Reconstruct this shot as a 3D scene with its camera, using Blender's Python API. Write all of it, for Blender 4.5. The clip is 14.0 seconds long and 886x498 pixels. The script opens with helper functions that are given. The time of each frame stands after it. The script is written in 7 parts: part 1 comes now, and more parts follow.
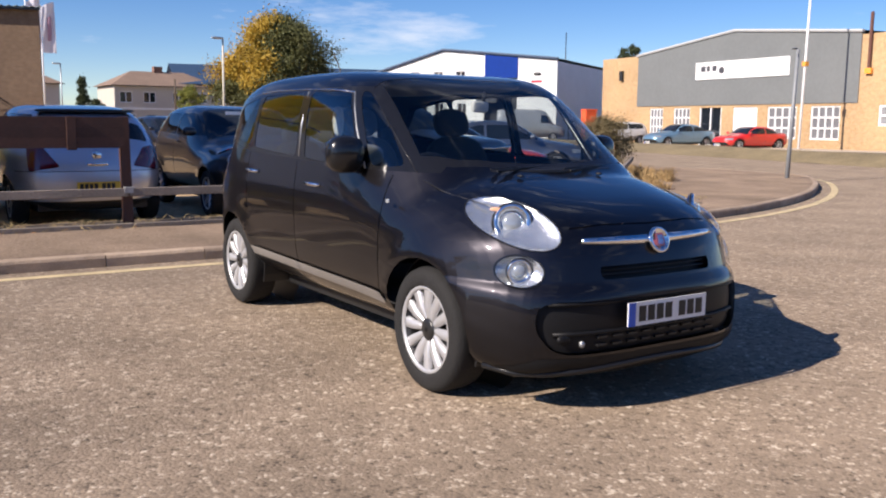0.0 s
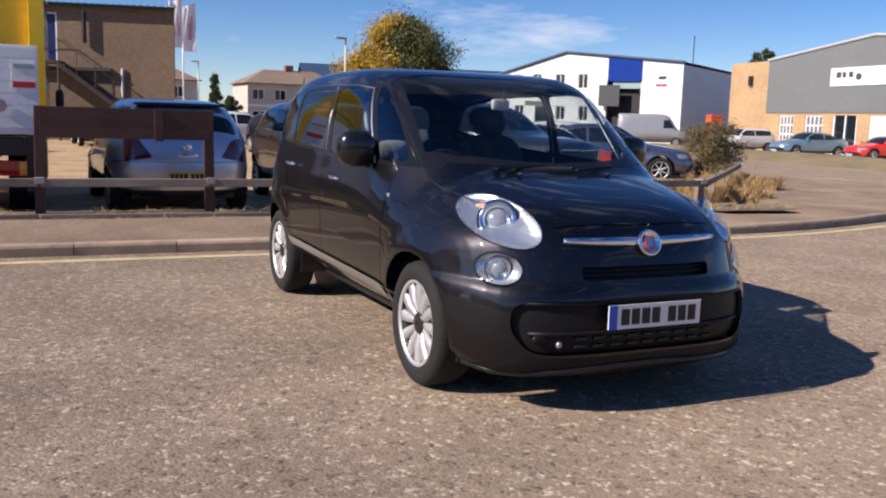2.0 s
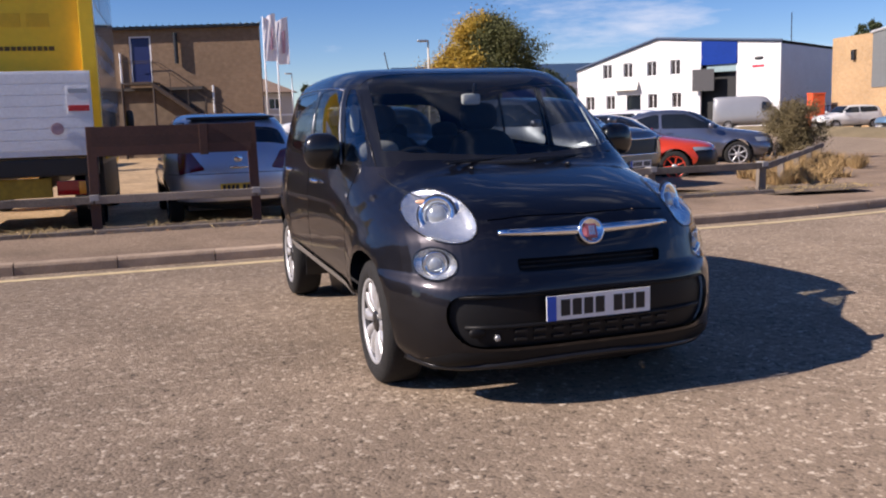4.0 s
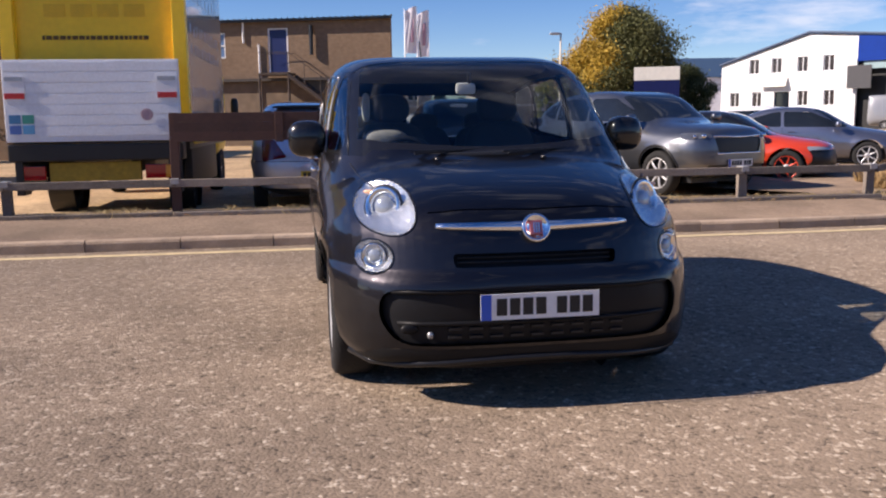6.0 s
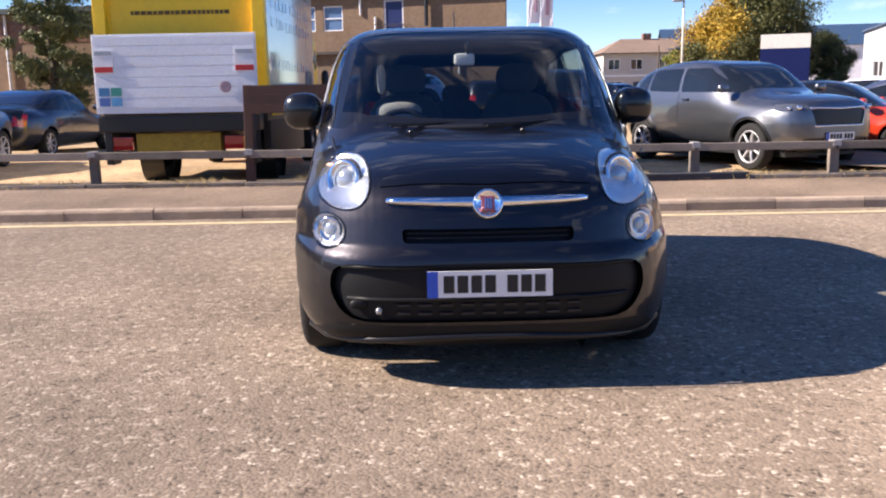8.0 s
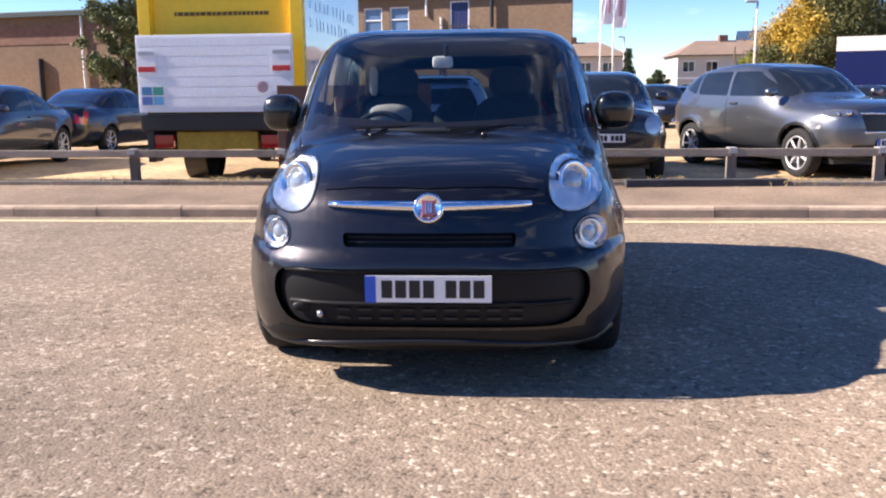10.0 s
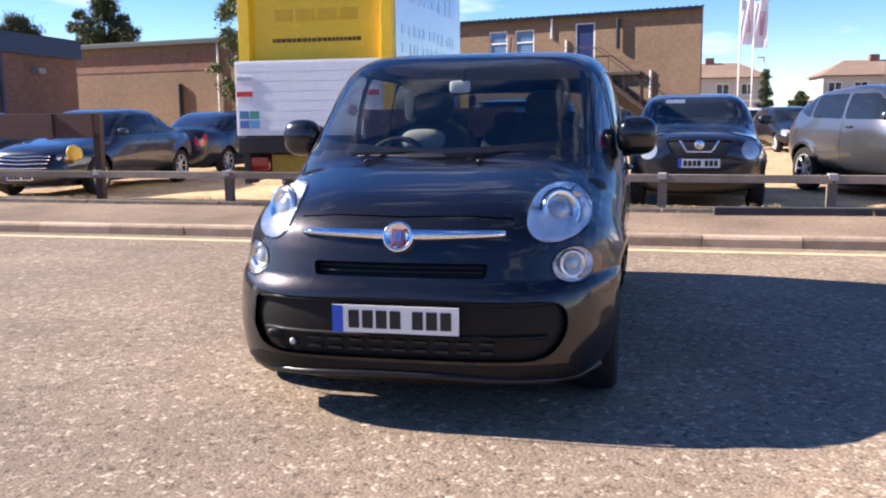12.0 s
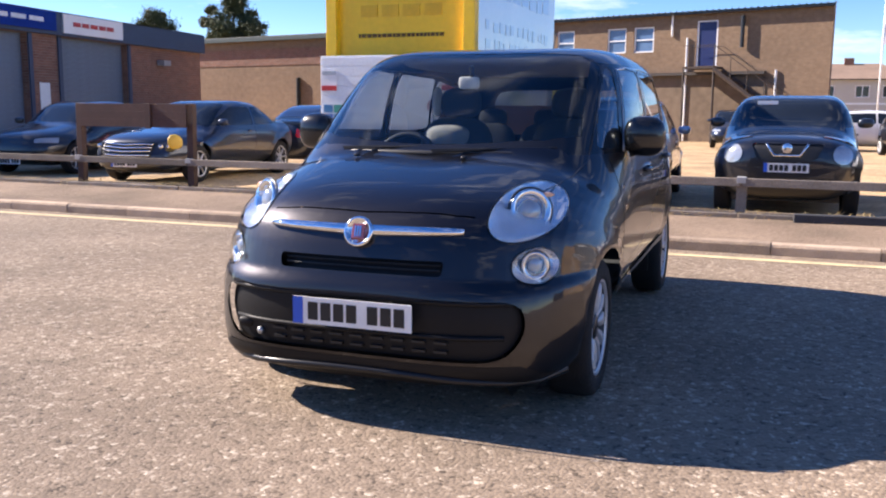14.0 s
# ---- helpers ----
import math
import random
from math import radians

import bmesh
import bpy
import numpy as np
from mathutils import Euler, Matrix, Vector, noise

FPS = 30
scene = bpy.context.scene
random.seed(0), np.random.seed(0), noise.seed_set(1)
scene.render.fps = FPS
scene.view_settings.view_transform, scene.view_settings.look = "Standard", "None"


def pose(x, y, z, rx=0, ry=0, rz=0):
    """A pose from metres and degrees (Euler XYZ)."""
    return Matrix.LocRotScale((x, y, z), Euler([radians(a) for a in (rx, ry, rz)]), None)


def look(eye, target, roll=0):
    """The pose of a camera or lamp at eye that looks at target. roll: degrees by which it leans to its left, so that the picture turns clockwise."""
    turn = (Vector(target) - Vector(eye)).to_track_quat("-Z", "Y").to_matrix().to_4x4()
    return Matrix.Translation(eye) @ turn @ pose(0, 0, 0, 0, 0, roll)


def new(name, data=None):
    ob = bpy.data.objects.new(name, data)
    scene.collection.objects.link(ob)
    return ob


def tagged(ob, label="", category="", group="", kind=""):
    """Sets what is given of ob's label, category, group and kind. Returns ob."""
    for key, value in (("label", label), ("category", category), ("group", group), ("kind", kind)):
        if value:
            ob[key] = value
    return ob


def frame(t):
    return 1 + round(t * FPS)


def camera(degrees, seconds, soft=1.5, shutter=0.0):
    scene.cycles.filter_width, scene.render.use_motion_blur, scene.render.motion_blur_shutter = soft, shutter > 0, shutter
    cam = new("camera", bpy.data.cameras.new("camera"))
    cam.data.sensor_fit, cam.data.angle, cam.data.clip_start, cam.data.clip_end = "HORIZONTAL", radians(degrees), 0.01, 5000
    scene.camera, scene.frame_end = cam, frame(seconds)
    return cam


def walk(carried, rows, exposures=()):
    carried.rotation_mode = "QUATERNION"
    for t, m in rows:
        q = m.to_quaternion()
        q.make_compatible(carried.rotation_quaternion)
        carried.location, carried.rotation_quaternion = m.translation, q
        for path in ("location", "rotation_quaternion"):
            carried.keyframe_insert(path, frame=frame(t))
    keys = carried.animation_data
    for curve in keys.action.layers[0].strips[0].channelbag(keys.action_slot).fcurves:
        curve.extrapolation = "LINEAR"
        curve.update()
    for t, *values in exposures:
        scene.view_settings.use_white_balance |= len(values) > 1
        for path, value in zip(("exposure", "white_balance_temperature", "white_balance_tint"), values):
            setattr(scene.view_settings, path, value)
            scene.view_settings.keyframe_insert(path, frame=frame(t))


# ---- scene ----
cam = camera(52.9, 14.0, soft=2.1)
PATH = [
    (0, (-3.027, -2.999, 1.335), (-2.013, -1.298, 1.054), 0.5),
    (0.5, (-2.926, -3.02, 1.326), (-1.94, -1.302, 1.049), -0.2),
    (1, (-2.821, -3.084, 1.339), (-1.864, -1.349, 1.062), 0.5),
    (1.5, (-2.654, -3.214, 1.326), (-1.801, -1.425, 1.056), 0.2),
    (2, (-2.467, -3.317, 1.318), (-1.698, -1.493, 1.036), 1.7),
    (2.5, (-2.311, -3.365, 1.307), (-1.572, -1.527, 1.031), 1.2),
    (3, (-2.184, -3.418, 1.313), (-1.498, -1.56, 1.042), 1.0),
    (3.2, (-2.098, -3.472, 1.315), (-1.441, -1.603, 1.045), 0.1),
    (5.3, (-1.155, -3.643, 1.281), (-0.815, -1.694, 0.984), -0.3),
    (5.5, (-1.049, -3.657, 1.277), (-0.75, -1.702, 0.982), -0.0),
    (6, (-0.862, -3.639, 1.267), (-0.621, -1.675, 0.975), -0.8),
    (6.5, (-0.687, -3.607, 1.268), (-0.507, -1.64, 0.955), 0.2),
    (7, (-0.447, -3.605, 1.258), (-0.381, -1.632, 0.936), -0.7),
    (7.5, (-0.235, -3.629, 1.261), (-0.257, -1.66, 0.911), -0.1),
    (8, (-0.115, -3.6, 1.259), (-0.157, -1.631, 0.909), -1.0),
    (8.2, (-0.062, -3.59, 1.254), (-0.093, -1.618, 0.92), -1.0),
    (10.3, (0.498, -3.506, 1.264), (0.266, -1.55, 0.917), -0.5),
    (10.5, (0.542, -3.459, 1.253), (0.294, -1.502, 0.92), -0.4),
    (11, (0.667, -3.36, 1.263), (0.365, -1.408, 0.95), 0.3),
    (11.5, (0.847, -3.35, 1.268), (0.451, -1.412, 0.973), -1.1),
    (12, (1.06, -3.308, 1.272), (0.563, -1.393, 0.977), -0.6),
    (12.5, (1.207, -3.247, 1.259), (0.679, -1.34, 0.965), -1.0),
    (13, (1.334, -3.156, 1.266), (0.765, -1.263, 0.966), -0.2),
    (13.5, (1.513, -3.124, 1.263), (0.829, -1.271, 0.951), -0.5),
    (14, (1.661, -3.073, 1.268), (0.908, -1.246, 0.966), 0.5),
]
walk(cam, [(t, look(eye, target, roll)) for t, eye, target, roll in PATH], [(0, 0.72, 6620, 16), (3, 0.54, 6550, 19), (5.5, 0.68, 6830, 21), (6.5, 0.83, 6800, 20), (8, 1.30, 6700, 18), (11, 1.51, 6620, 17), (14, 1.49, 6650, 18)])

# ---- light ----
SUN_AZ, SUN_EL = 183.0, 33.5     # direction towards the sun: degrees from +x, degrees up
world = bpy.data.worlds.new("sky")
scene.world = world
world.use_nodes = True
wn, wl = world.node_tree.nodes, world.node_tree.links
wn.clear()
sky = wn.new("ShaderNodeTexSky")
sky.sky_type = "NISHITA"
sky.sun_disc = False
sky.sun_elevation = radians(SUN_EL)
sky.sun_rotation = radians(90 - SUN_AZ)
sky.air_density, sky.dust_density, sky.ozone_density = 0.75, 0.05, 3.0
# thin fair-weather cloud streaks, drawn on the sky's dome
geo = wn.new("ShaderNodeTexCoord")
mp = wn.new("ShaderNodeMapping")
mp.inputs["Scale"].default_value = (1.4, 1.4, 7.0)
cn = wn.new("ShaderNodeTexNoise")
cn.inputs["Scale"].default_value = 2.6
cn.inputs["Detail"].default_value = 7.0
cn.inputs["Roughness"].default_value = 0.62
cr = wn.new("ShaderNodeValToRGB")
cr.color_ramp.elements[0].position, cr.color_ramp.elements[1].position = 0.55, 0.80
mixc = wn.new("ShaderNodeMixRGB")
mixc.inputs[2].default_value = (9.0, 9.6, 10.4, 1)
bg = wn.new("ShaderNodeBackground")
bg.inputs["Strength"].default_value = 0.064
wo = wn.new("ShaderNodeOutputWorld")
wl.new(geo.outputs["Generated"], mp.inputs["Vector"])
wl.new(mp.outputs["Vector"], cn.inputs["Vector"])
wl.new(cn.outputs["Fac"], cr.inputs["Fac"])
wl.new(cr.outputs["Color"], mixc.inputs[0])
deep = wn.new("ShaderNodeHueSaturation")
deep.inputs["Saturation"].default_value, deep.inputs["Value"].default_value = 1.30, 1.22
deep.inputs["Hue"].default_value = 0.510
wl.new(sky.outputs["Color"], deep.inputs["Color"])
wl.new(deep.outputs["Color"], mixc.inputs[1])
wl.new(mixc.outputs["Color"], bg.inputs["Color"])
wl.new(bg.outputs["Background"], wo.inputs["Surface"])

sun = new("sun", bpy.data.lights.new("sun", "SUN"))
sun.data.energy, sun.data.angle, sun.data.color = 4.7, radians(0.5), (1.0, 0.93, 0.82)
ce = math.cos(radians(SUN_EL))
sun.matrix_world = look((ce * math.cos(radians(SUN_AZ)) * 50, ce * math.sin(radians(SUN_AZ)) * 50, math.sin(radians(SUN_EL)) * 50), (0, 0, 0))

# ---- helpers of the scene ----


def mat(name, base, rough=0.6, metal=0.0, var=0.15, scale=6.0, fine=60.0, bump=0.0, coat=0.0, random_tint=0.0, spec=0.5):
    """A surface with colour variation at two scales, fine relief and, if wanted, a tint that differs from piece to piece."""
    m = bpy.data.materials.new(name)
    m.use_nodes = True
    nt = m.node_tree
    bs = nt.nodes["Principled BSDF"]
    bs.inputs["Roughness"].default_value = rough
    bs.inputs["Metallic"].default_value = metal
    bs.inputs["Coat Weight"].default_value = coat
    bs.inputs["Coat Roughness"].default_value = 0.03
    bs.inputs["Specular IOR Level"].default_value = spec
    tc = nt.nodes.new("ShaderNodeTexCoord")
    n1, n2 = nt.nodes.new("ShaderNodeTexNoise"), nt.nodes.new("ShaderNodeTexNoise")
    n1.inputs["Scale"].default_value, n2.inputs["Scale"].default_value = scale, fine
    n1.inputs["Detail"].default_value = n2.inputs["Detail"].default_value = 4
    nt.links.new(tc.outputs["Object"], n1.inputs["Vector"])
    nt.links.new(tc.outputs["Object"], n2.inputs["Vector"])
    add = nt.nodes.new("ShaderNodeMath")
    add.operation = "ADD"
    nt.links.new(n1.outputs["Fac"], add.inputs[0])
    nt.links.new(n2.outputs["Fac"], add.inputs[1])
    last = add
    if random_tint:
        oi = nt.nodes.new("ShaderNodeObjectInfo")
        ma = nt.nodes.new("ShaderNodeMath")
        ma.operation = "MULTIPLY_ADD"
        ma.inputs[1].default_value = random_tint / max(var, 0.01)
        nt.links.new(oi.outputs["Random"], ma.inputs[0])
        nt.links.new(add.outputs[0], ma.inputs[2])
        sub = nt.nodes.new("ShaderNodeMath")
        sub.operation = "SUBTRACT"
        sub.inputs[1].default_value = 0.5 * random_tint / max(var, 0.01)
        nt.links.new(ma.outputs[0], sub.inputs[0])
        last = sub
    mr = nt.nodes.new("ShaderNodeMapRange")
    mr.clamp = False
    mr.inputs[1].default_value, mr.inputs[2].default_value = 0.6, 1.4
    mr.inputs[3].default_value, mr.inputs[4].default_value = 1 - var, 1 + var
    nt.links.new(last.outputs[0], mr.inputs[0])
    mx = nt.nodes.new("ShaderNodeMixRGB")
    mx.blend_type = "MULTIPLY"
    mx.inputs[0].default_value = 1.0
    mx.inputs[1].default_value = (*base, 1)
    nt.links.new(mr.outputs[0], mx.inputs[2])
    nt.links.new(mx.outputs[0], bs.inputs["Base Color"])
    if bump:
        bp = nt.nodes.new("ShaderNodeBump")
        bp.inputs["Strength"].default_value = bump
        bp.inputs["Distance"].default_value = 0.02
        nt.links.new(last.outputs[0], bp.inputs["Height"])
        nt.links.new(bp.outputs[0], bs.inputs["Normal"])
    return m


def glass_mat(name, tint=(0.75, 0.8, 0.8), rough=0.0, ior=1.5, fall=4.5):
    """A thin pane: tinted, clear, and glossy at grazing view."""
    m = bpy.data.materials.new(name)
    m.use_nodes = True
    nt = m.node_tree
    nt.nodes.clear()
    tr, gl = nt.nodes.new("ShaderNodeBsdfTransparent"), nt.nodes.new("ShaderNodeBsdfGlossy")
    fr, mx, out = nt.nodes.new("ShaderNodeLayerWeight"), nt.nodes.new("ShaderNodeMixShader"), nt.nodes.new("ShaderNodeOutputMaterial")
    tr.inputs["Color"].default_value = (*tint, 1)
    gl.inputs["Roughness"].default_value = rough
    pw, ml = nt.nodes.new("ShaderNodeMath"), nt.nodes.new("ShaderNodeMath")
    pw.operation, pw.inputs[1].default_value = "POWER", fall
    ml.operation = "MULTIPLY_ADD"
    ml.inputs[1].default_value, ml.inputs[2].default_value = 0.9, ((ior - 1) / (ior + 1)) ** 2 * 1.6
    nt.links.new(fr.outputs["Facing"], pw.inputs[0])
    nt.links.new(pw.outputs[0], ml.inputs[0])
    nt.links.new(ml.outputs[0], mx.inputs[0])
    nt.links.new(tr.outputs[0], mx.inputs[1])
    nt.links.new(gl.outputs[0], mx.inputs[2])
    nt.links.new(mx.outputs[0], out.inputs[0])
    return m


def laminate_mat(name, base):
    """Smooth sheet with a mirror-like gloss at grazing view."""
    m = mat(name, base, 0.5, 0, 0.06, 1.0, 12.0)
    nt = m.node_tree
    bs, out = nt.nodes["Principled BSDF"], nt.nodes["Material Output"]
    gl, fr, mx, pw = nt.nodes.new("ShaderNodeBsdfGlossy"), nt.nodes.new("ShaderNodeLayerWeight"), nt.nodes.new("ShaderNodeMixShader"), nt.nodes.new("ShaderNodeMath")
    gl.inputs["Roughness"].default_value = 0.05
    pw.operation, pw.inputs[1].default_value = "POWER", 1.7
    nt.links.new(fr.outputs["Facing"], pw.inputs[0])
    nt.links.new(pw.outputs[0], mx.inputs[0])
    nt.links.new(bs.outputs[0], mx.inputs[1])
    nt.links.new(gl.outputs[0], mx.inputs[2])
    nt.links.new(mx.outputs[0], out.inputs[0])
    return m


def brick_mat(name, c1, c2, mortar):
    m = mat(name, (1, 1, 1), 0.9, 0, 0.25, 0.35, 5.0)
    nt = m.node_tree
    mx = [n for n in nt.nodes if n.type == "MIX_RGB"][0]
    br = nt.nodes.new("ShaderNodeTexBrick")
    br.inputs["Color1"].default_value, br.inputs["Color2"].default_value = (*c1, 1), (*c2, 1)
    br.inputs["Mortar"].default_value = (*mortar, 1)
    br.inputs["Scale"].default_value = 1.0
    br.inputs["Brick Width"].default_value, br.inputs["Row Height"].default_value = 0.225, 0.075
    br.inputs["Mortar Size"].default_value = 0.008
    tc = [n for n in nt.nodes if n.type == "TEX_COORD"][0]
    sx, cb = nt.nodes.new("ShaderNodeSeparateXYZ"), nt.nodes.new("ShaderNodeCombineXYZ")
    ad = nt.nodes.new("ShaderNodeMath")
    ad.operation = "ADD"
    nt.links.new(tc.outputs["Object"], sx.inputs[0])
    nt.links.new(sx.outputs[0], ad.inputs[0])
    nt.links.new(sx.outputs[1], ad.inputs[1])
    nt.links.new(ad.outputs[0], cb.inputs[0])
    nt.links.new(sx.outputs[2], cb.inputs[1])
    nt.links.new(cb.outputs[0], br.inputs["Vector"])
    nt.links.new(br.outputs["Color"], mx.inputs[1])
    return m


def chip_mat(name, dark, mid, light, cells=75.0, patch=0.35, warm=None):
    """Rolled stone chippings in bitumen: a colour to each chip, worn patches at large scale."""
    m = bpy.data.materials.new(name)
    m.use_nodes = True
    nt = m.node_tree
    bs = nt.nodes["Principled BSDF"]
    bs.inputs["Roughness"].default_value = 0.9
    bs.inputs["Specular IOR Level"].default_value = 0.25
    bs.inputs["Diffuse Roughness"].default_value = 0.3
    tc, vo = nt.nodes.new("ShaderNodeTexCoord"), nt.nodes.new("ShaderNodeTexVoronoi")
    vo.inputs["Scale"].default_value = cells
    v2 = nt.nodes.new("ShaderNodeTexVoronoi")
    v2.inputs["Scale"].default_value = cells * 0.42
    no = nt.nodes.new("ShaderNodeTexNoise")
    no.inputs["Scale"].default_value, no.inputs["Detail"].default_value = 0.9, 6
    for n in (vo, v2, no):
        nt.links.new(tc.outputs["Object"], n.inputs["Vector"])
    sp, sp2 = nt.nodes.new("ShaderNodeSeparateColor"), nt.nodes.new("ShaderNodeSeparateColor")
    nt.links.new(vo.outputs["Color"], sp.inputs[0])
    nt.links.new(v2.outputs["Color"], sp2.inputs[0])
    av = nt.nodes.new("ShaderNodeMath")
    av.operation = "MULTIPLY_ADD"
    av.inputs[1].default_value = 0.55
    nt.links.new(sp.outputs[0], av.inputs[0])
    ha = nt.nodes.new("ShaderNodeMath")
    ha.operation = "MULTIPLY"
    ha.inputs[1].default_value = 0.45
    nt.links.new(sp2.outputs[1], ha.inputs[0])
    nt.links.new(ha.outputs[0], av.inputs[2])
    rp = nt.nodes.new("ShaderNodeValToRGB")
    rp.color_ramp.elements[0].position, rp.color_ramp.elements[0].color = 0.08, (*dark, 1)
    rp.color_ramp.elements[1].position, rp.color_ramp.elements[1].color = 0.94, (*light, 1)
    for at, k in ((0.24, 0.88), (0.50, 1.0), (0.76, 1.16)):
        e = rp.color_ramp.elements.new(at)
        e.color = (mid[0] * k, mid[1] * k, mid[2] * k, 1)
    nt.links.new(av.outputs[0], rp.inputs[0])
    mr = nt.nodes.new("ShaderNodeMapRange")
    mr.inputs[1].default_value, mr.inputs[2].default_value = 0.3, 0.7
    mr.inputs[3].default_value, mr.inputs[4].default_value = 1 - patch, 1 + patch * 0.6
    nt.links.new(no.outputs[0], mr.inputs[0])
    mx = nt.nodes.new("ShaderNodeMixRGB")
    mx.blend_type, mx.inputs[0].default_value = "MULTIPLY", 1
    nt.links.new(rp.outputs[0], mx.inputs[1])
    nt.links.new(mr.outputs[0], mx.inputs[2])
    nt.links.new(mx.outputs[0], bs.inputs["Base Color"])
    bp = nt.nodes.new("ShaderNodeBump")
    bp.inputs["Strength"].default_value, bp.inputs["Distance"].default_value = 0.6, 0.006
    nt.links.new(vo.outputs["Distance"], bp.inputs["Height"])
    bp.invert = True
    nt.links.new(bp.outputs[0], bs.inputs["Normal"])
    return m


def link(name, bm, material, smooth=False):
    me = bpy.data.meshes.new(name)
    bm.to_mesh(me)
    bm.free()
    if material:
        me.materials.append(material)
    if smooth:
        me.polygons.foreach_set("use_smooth", [True] * len(me.polygons))
    return new(name, me)


def part(name, bm, material, parent, label="", smooth=False):
    ob = link(name, bm, material, smooth)
    ob.parent = parent
    if label:
        tagged(ob, label)
    return ob


def thing(name, label, category, m=None, group="", kind=""):
    ob = new(name)
    ob.empty_display_size = 0.2
    if m is not None:
        ob.matrix_basis = m
    return tagged(ob, label, category, group, kind)


def box(x0, x1, y0, y1, z0, z1, bevel=0.0, bm=None, m=None):
    own = bmesh.new() if bm is None else bm
    r = bmesh.ops.create_cube(own, size=1.0)
    vs = r["verts"]
    for v in vs:
        v.co = Vector(((x0 + x1) / 2 + v.co.x * (x1 - x0), (y0 + y1) / 2 + v.co.y * (y1 - y0), (z0 + z1) / 2 + v.co.z * (z1 - z0)))
        if m is not None:
            v.co = m @ v.co
    if bevel:
        es = {e for v in vs for e in v.link_edges}
        bmesh.ops.bevel(own, geom=list(es), offset=bevel, segments=2, affect="EDGES", profile=0.6)
    return own


def lathe(rows, seg=32, axis="z", bm=None, m=None, close=True):
    """A turned form; rows of (radius, height) along the axis."""
    own = bmesh.new() if bm is None else bm
    rings = []
    for r, h in rows:
        ring = []
        for i in range(seg):
            a = 2 * math.pi * i / seg
            c = Vector((r * math.cos(a), r * math.sin(a), h)) if axis == "z" else Vector((h, r * math.cos(a), r * math.sin(a)))
            ring.append(own.verts.new(m @ c if m is not None else c))
        rings.append(ring)
    for a, b in zip(rings, rings[1:]):
        for i in range(seg):
            own.faces.new((a[i], a[(i + 1) % seg], b[(i + 1) % seg], b[i]))
    if close:
        own.faces.new(rings[0][::-1])
        own.faces.new(rings[-1])
    return own


def tube(points, radius, seg=8, bm=None, taper=1.0):
    """A round bar along a line of points."""
    own = bmesh.new() if bm is None else bm
    pts = [Vector(p) for p in points]
    rings = []
    for i, p in enumerate(pts):
        d = (pts[min(i + 1, len(pts) - 1)] - pts[max(i - 1, 0)]).normalized()
        a = d.cross(Vector((0, 0, 1)) if abs(d.z) < 0.9 else Vector((1, 0, 0))).normalized()
        b = d.cross(a)
        r = radius * (1 + (taper - 1) * i / max(1, len(pts) - 1))
        rings.append([own.verts.new(p + (a * math.cos(2 * math.pi * k / seg) + b * math.sin(2 * math.pi * k / seg)) * r) for k in range(seg)])
    for q, w in zip(rings, rings[1:]):
        for k in range(seg):
            own.faces.new((q[k], w[k], w[(k + 1) % seg], q[(k + 1) % seg]))
    own.faces.new(rings[0])
    own.faces.new(rings[-1][::-1])
    bmesh.ops.recalc_face_normals(own, faces=own.faces[:])
    return own


def sheet(rows):
    """A surface through a grid of points."""
    bm = bmesh.new()
    vs = [[bm.verts.new(p) for p in row] for row in rows]
    for a, b in zip(vs, vs[1:]):
        for i in range(len(a) - 1):
            bm.faces.new((a[i], a[i + 1], b[i + 1], b[i]))
    return bm


def smoothstep(v):
    v = min(1.0, max(0.0, v))
    return v * v * (3 - 2 * v)


# ---- materials ----
ROAD = chip_mat("road_chippings", (0.108, 0.082, 0.060), (0.262, 0.199, 0.142), (0.56, 0.47, 0.365), 68.0, 0.22)
LOT = chip_mat("car_park_gravel", (0.24, 0.16, 0.09), (0.50, 0.345, 0.19), (0.70, 0.53, 0.34), 40.0, 0.3)
TARMAC = chip_mat("pavement_tarmac", (0.155, 0.112, 0.078), (0.265, 0.192, 0.134), (0.38, 0.29, 0.21), 110.0, 0.35)
KERB = mat("kerb_concrete", (0.38, 0.285, 0.205), 0.9, 0, 0.3, 5.0, 70.0, 0.5, random_tint=0.18)
YELLOW = mat("worn_yellow_paint", (0.58, 0.46, 0.26), 0.75, 0, 0.35, 5.0, 45.0, 0.3)
DIRT = mat("bare_soil", (0.17, 0.125, 0.085), 0.95, 0, 0.45, 3.0, 30.0, 0.8)
STRAW = mat("dry_grass", (0.42, 0.31, 0.14), 0.9, 0, 0.4, 2.0, 12.0)
RAILWOOD = mat("weathered_rail_wood", (0.20, 0.165, 0.135), 0.85, 0, 0.4, 3.0, 40.0, 0.5, random_tint=0.2)
STAINWOOD = mat("brown_stained_board", (0.066, 0.028, 0.019), 0.65, 0, 0.35, 3.0, 40.0, 0.08, random_tint=0.15)
BRICK = brick_mat("buff_brick", (0.222, 0.142, 0.087), (0.192, 0.120, 0.072), (0.218, 0.160, 0.110))
BRICKRED = brick_mat("red_brown_brick", (0.23, 0.10, 0.065), (0.17, 0.075, 0.05), (0.25, 0.19, 0.15))
BRICKYEL = brick_mat("yellow_brick", (0.47, 0.30, 0.15), (0.40, 0.25, 0.12), (0.45, 0.34, 0.22))
WHITEWALL = mat("white_cladding", (0.78, 0.78, 0.78), 0.6, 0, 0.08, 0.5, 4.0)
# shaded copy of the white cladding, with the shade's lilac-grey in its colour
SHADEWALL = mat("shaded_white_cladding", (0.74, 0.73, 0.76), 0.6, 0, 0.08, 0.5, 4.0)
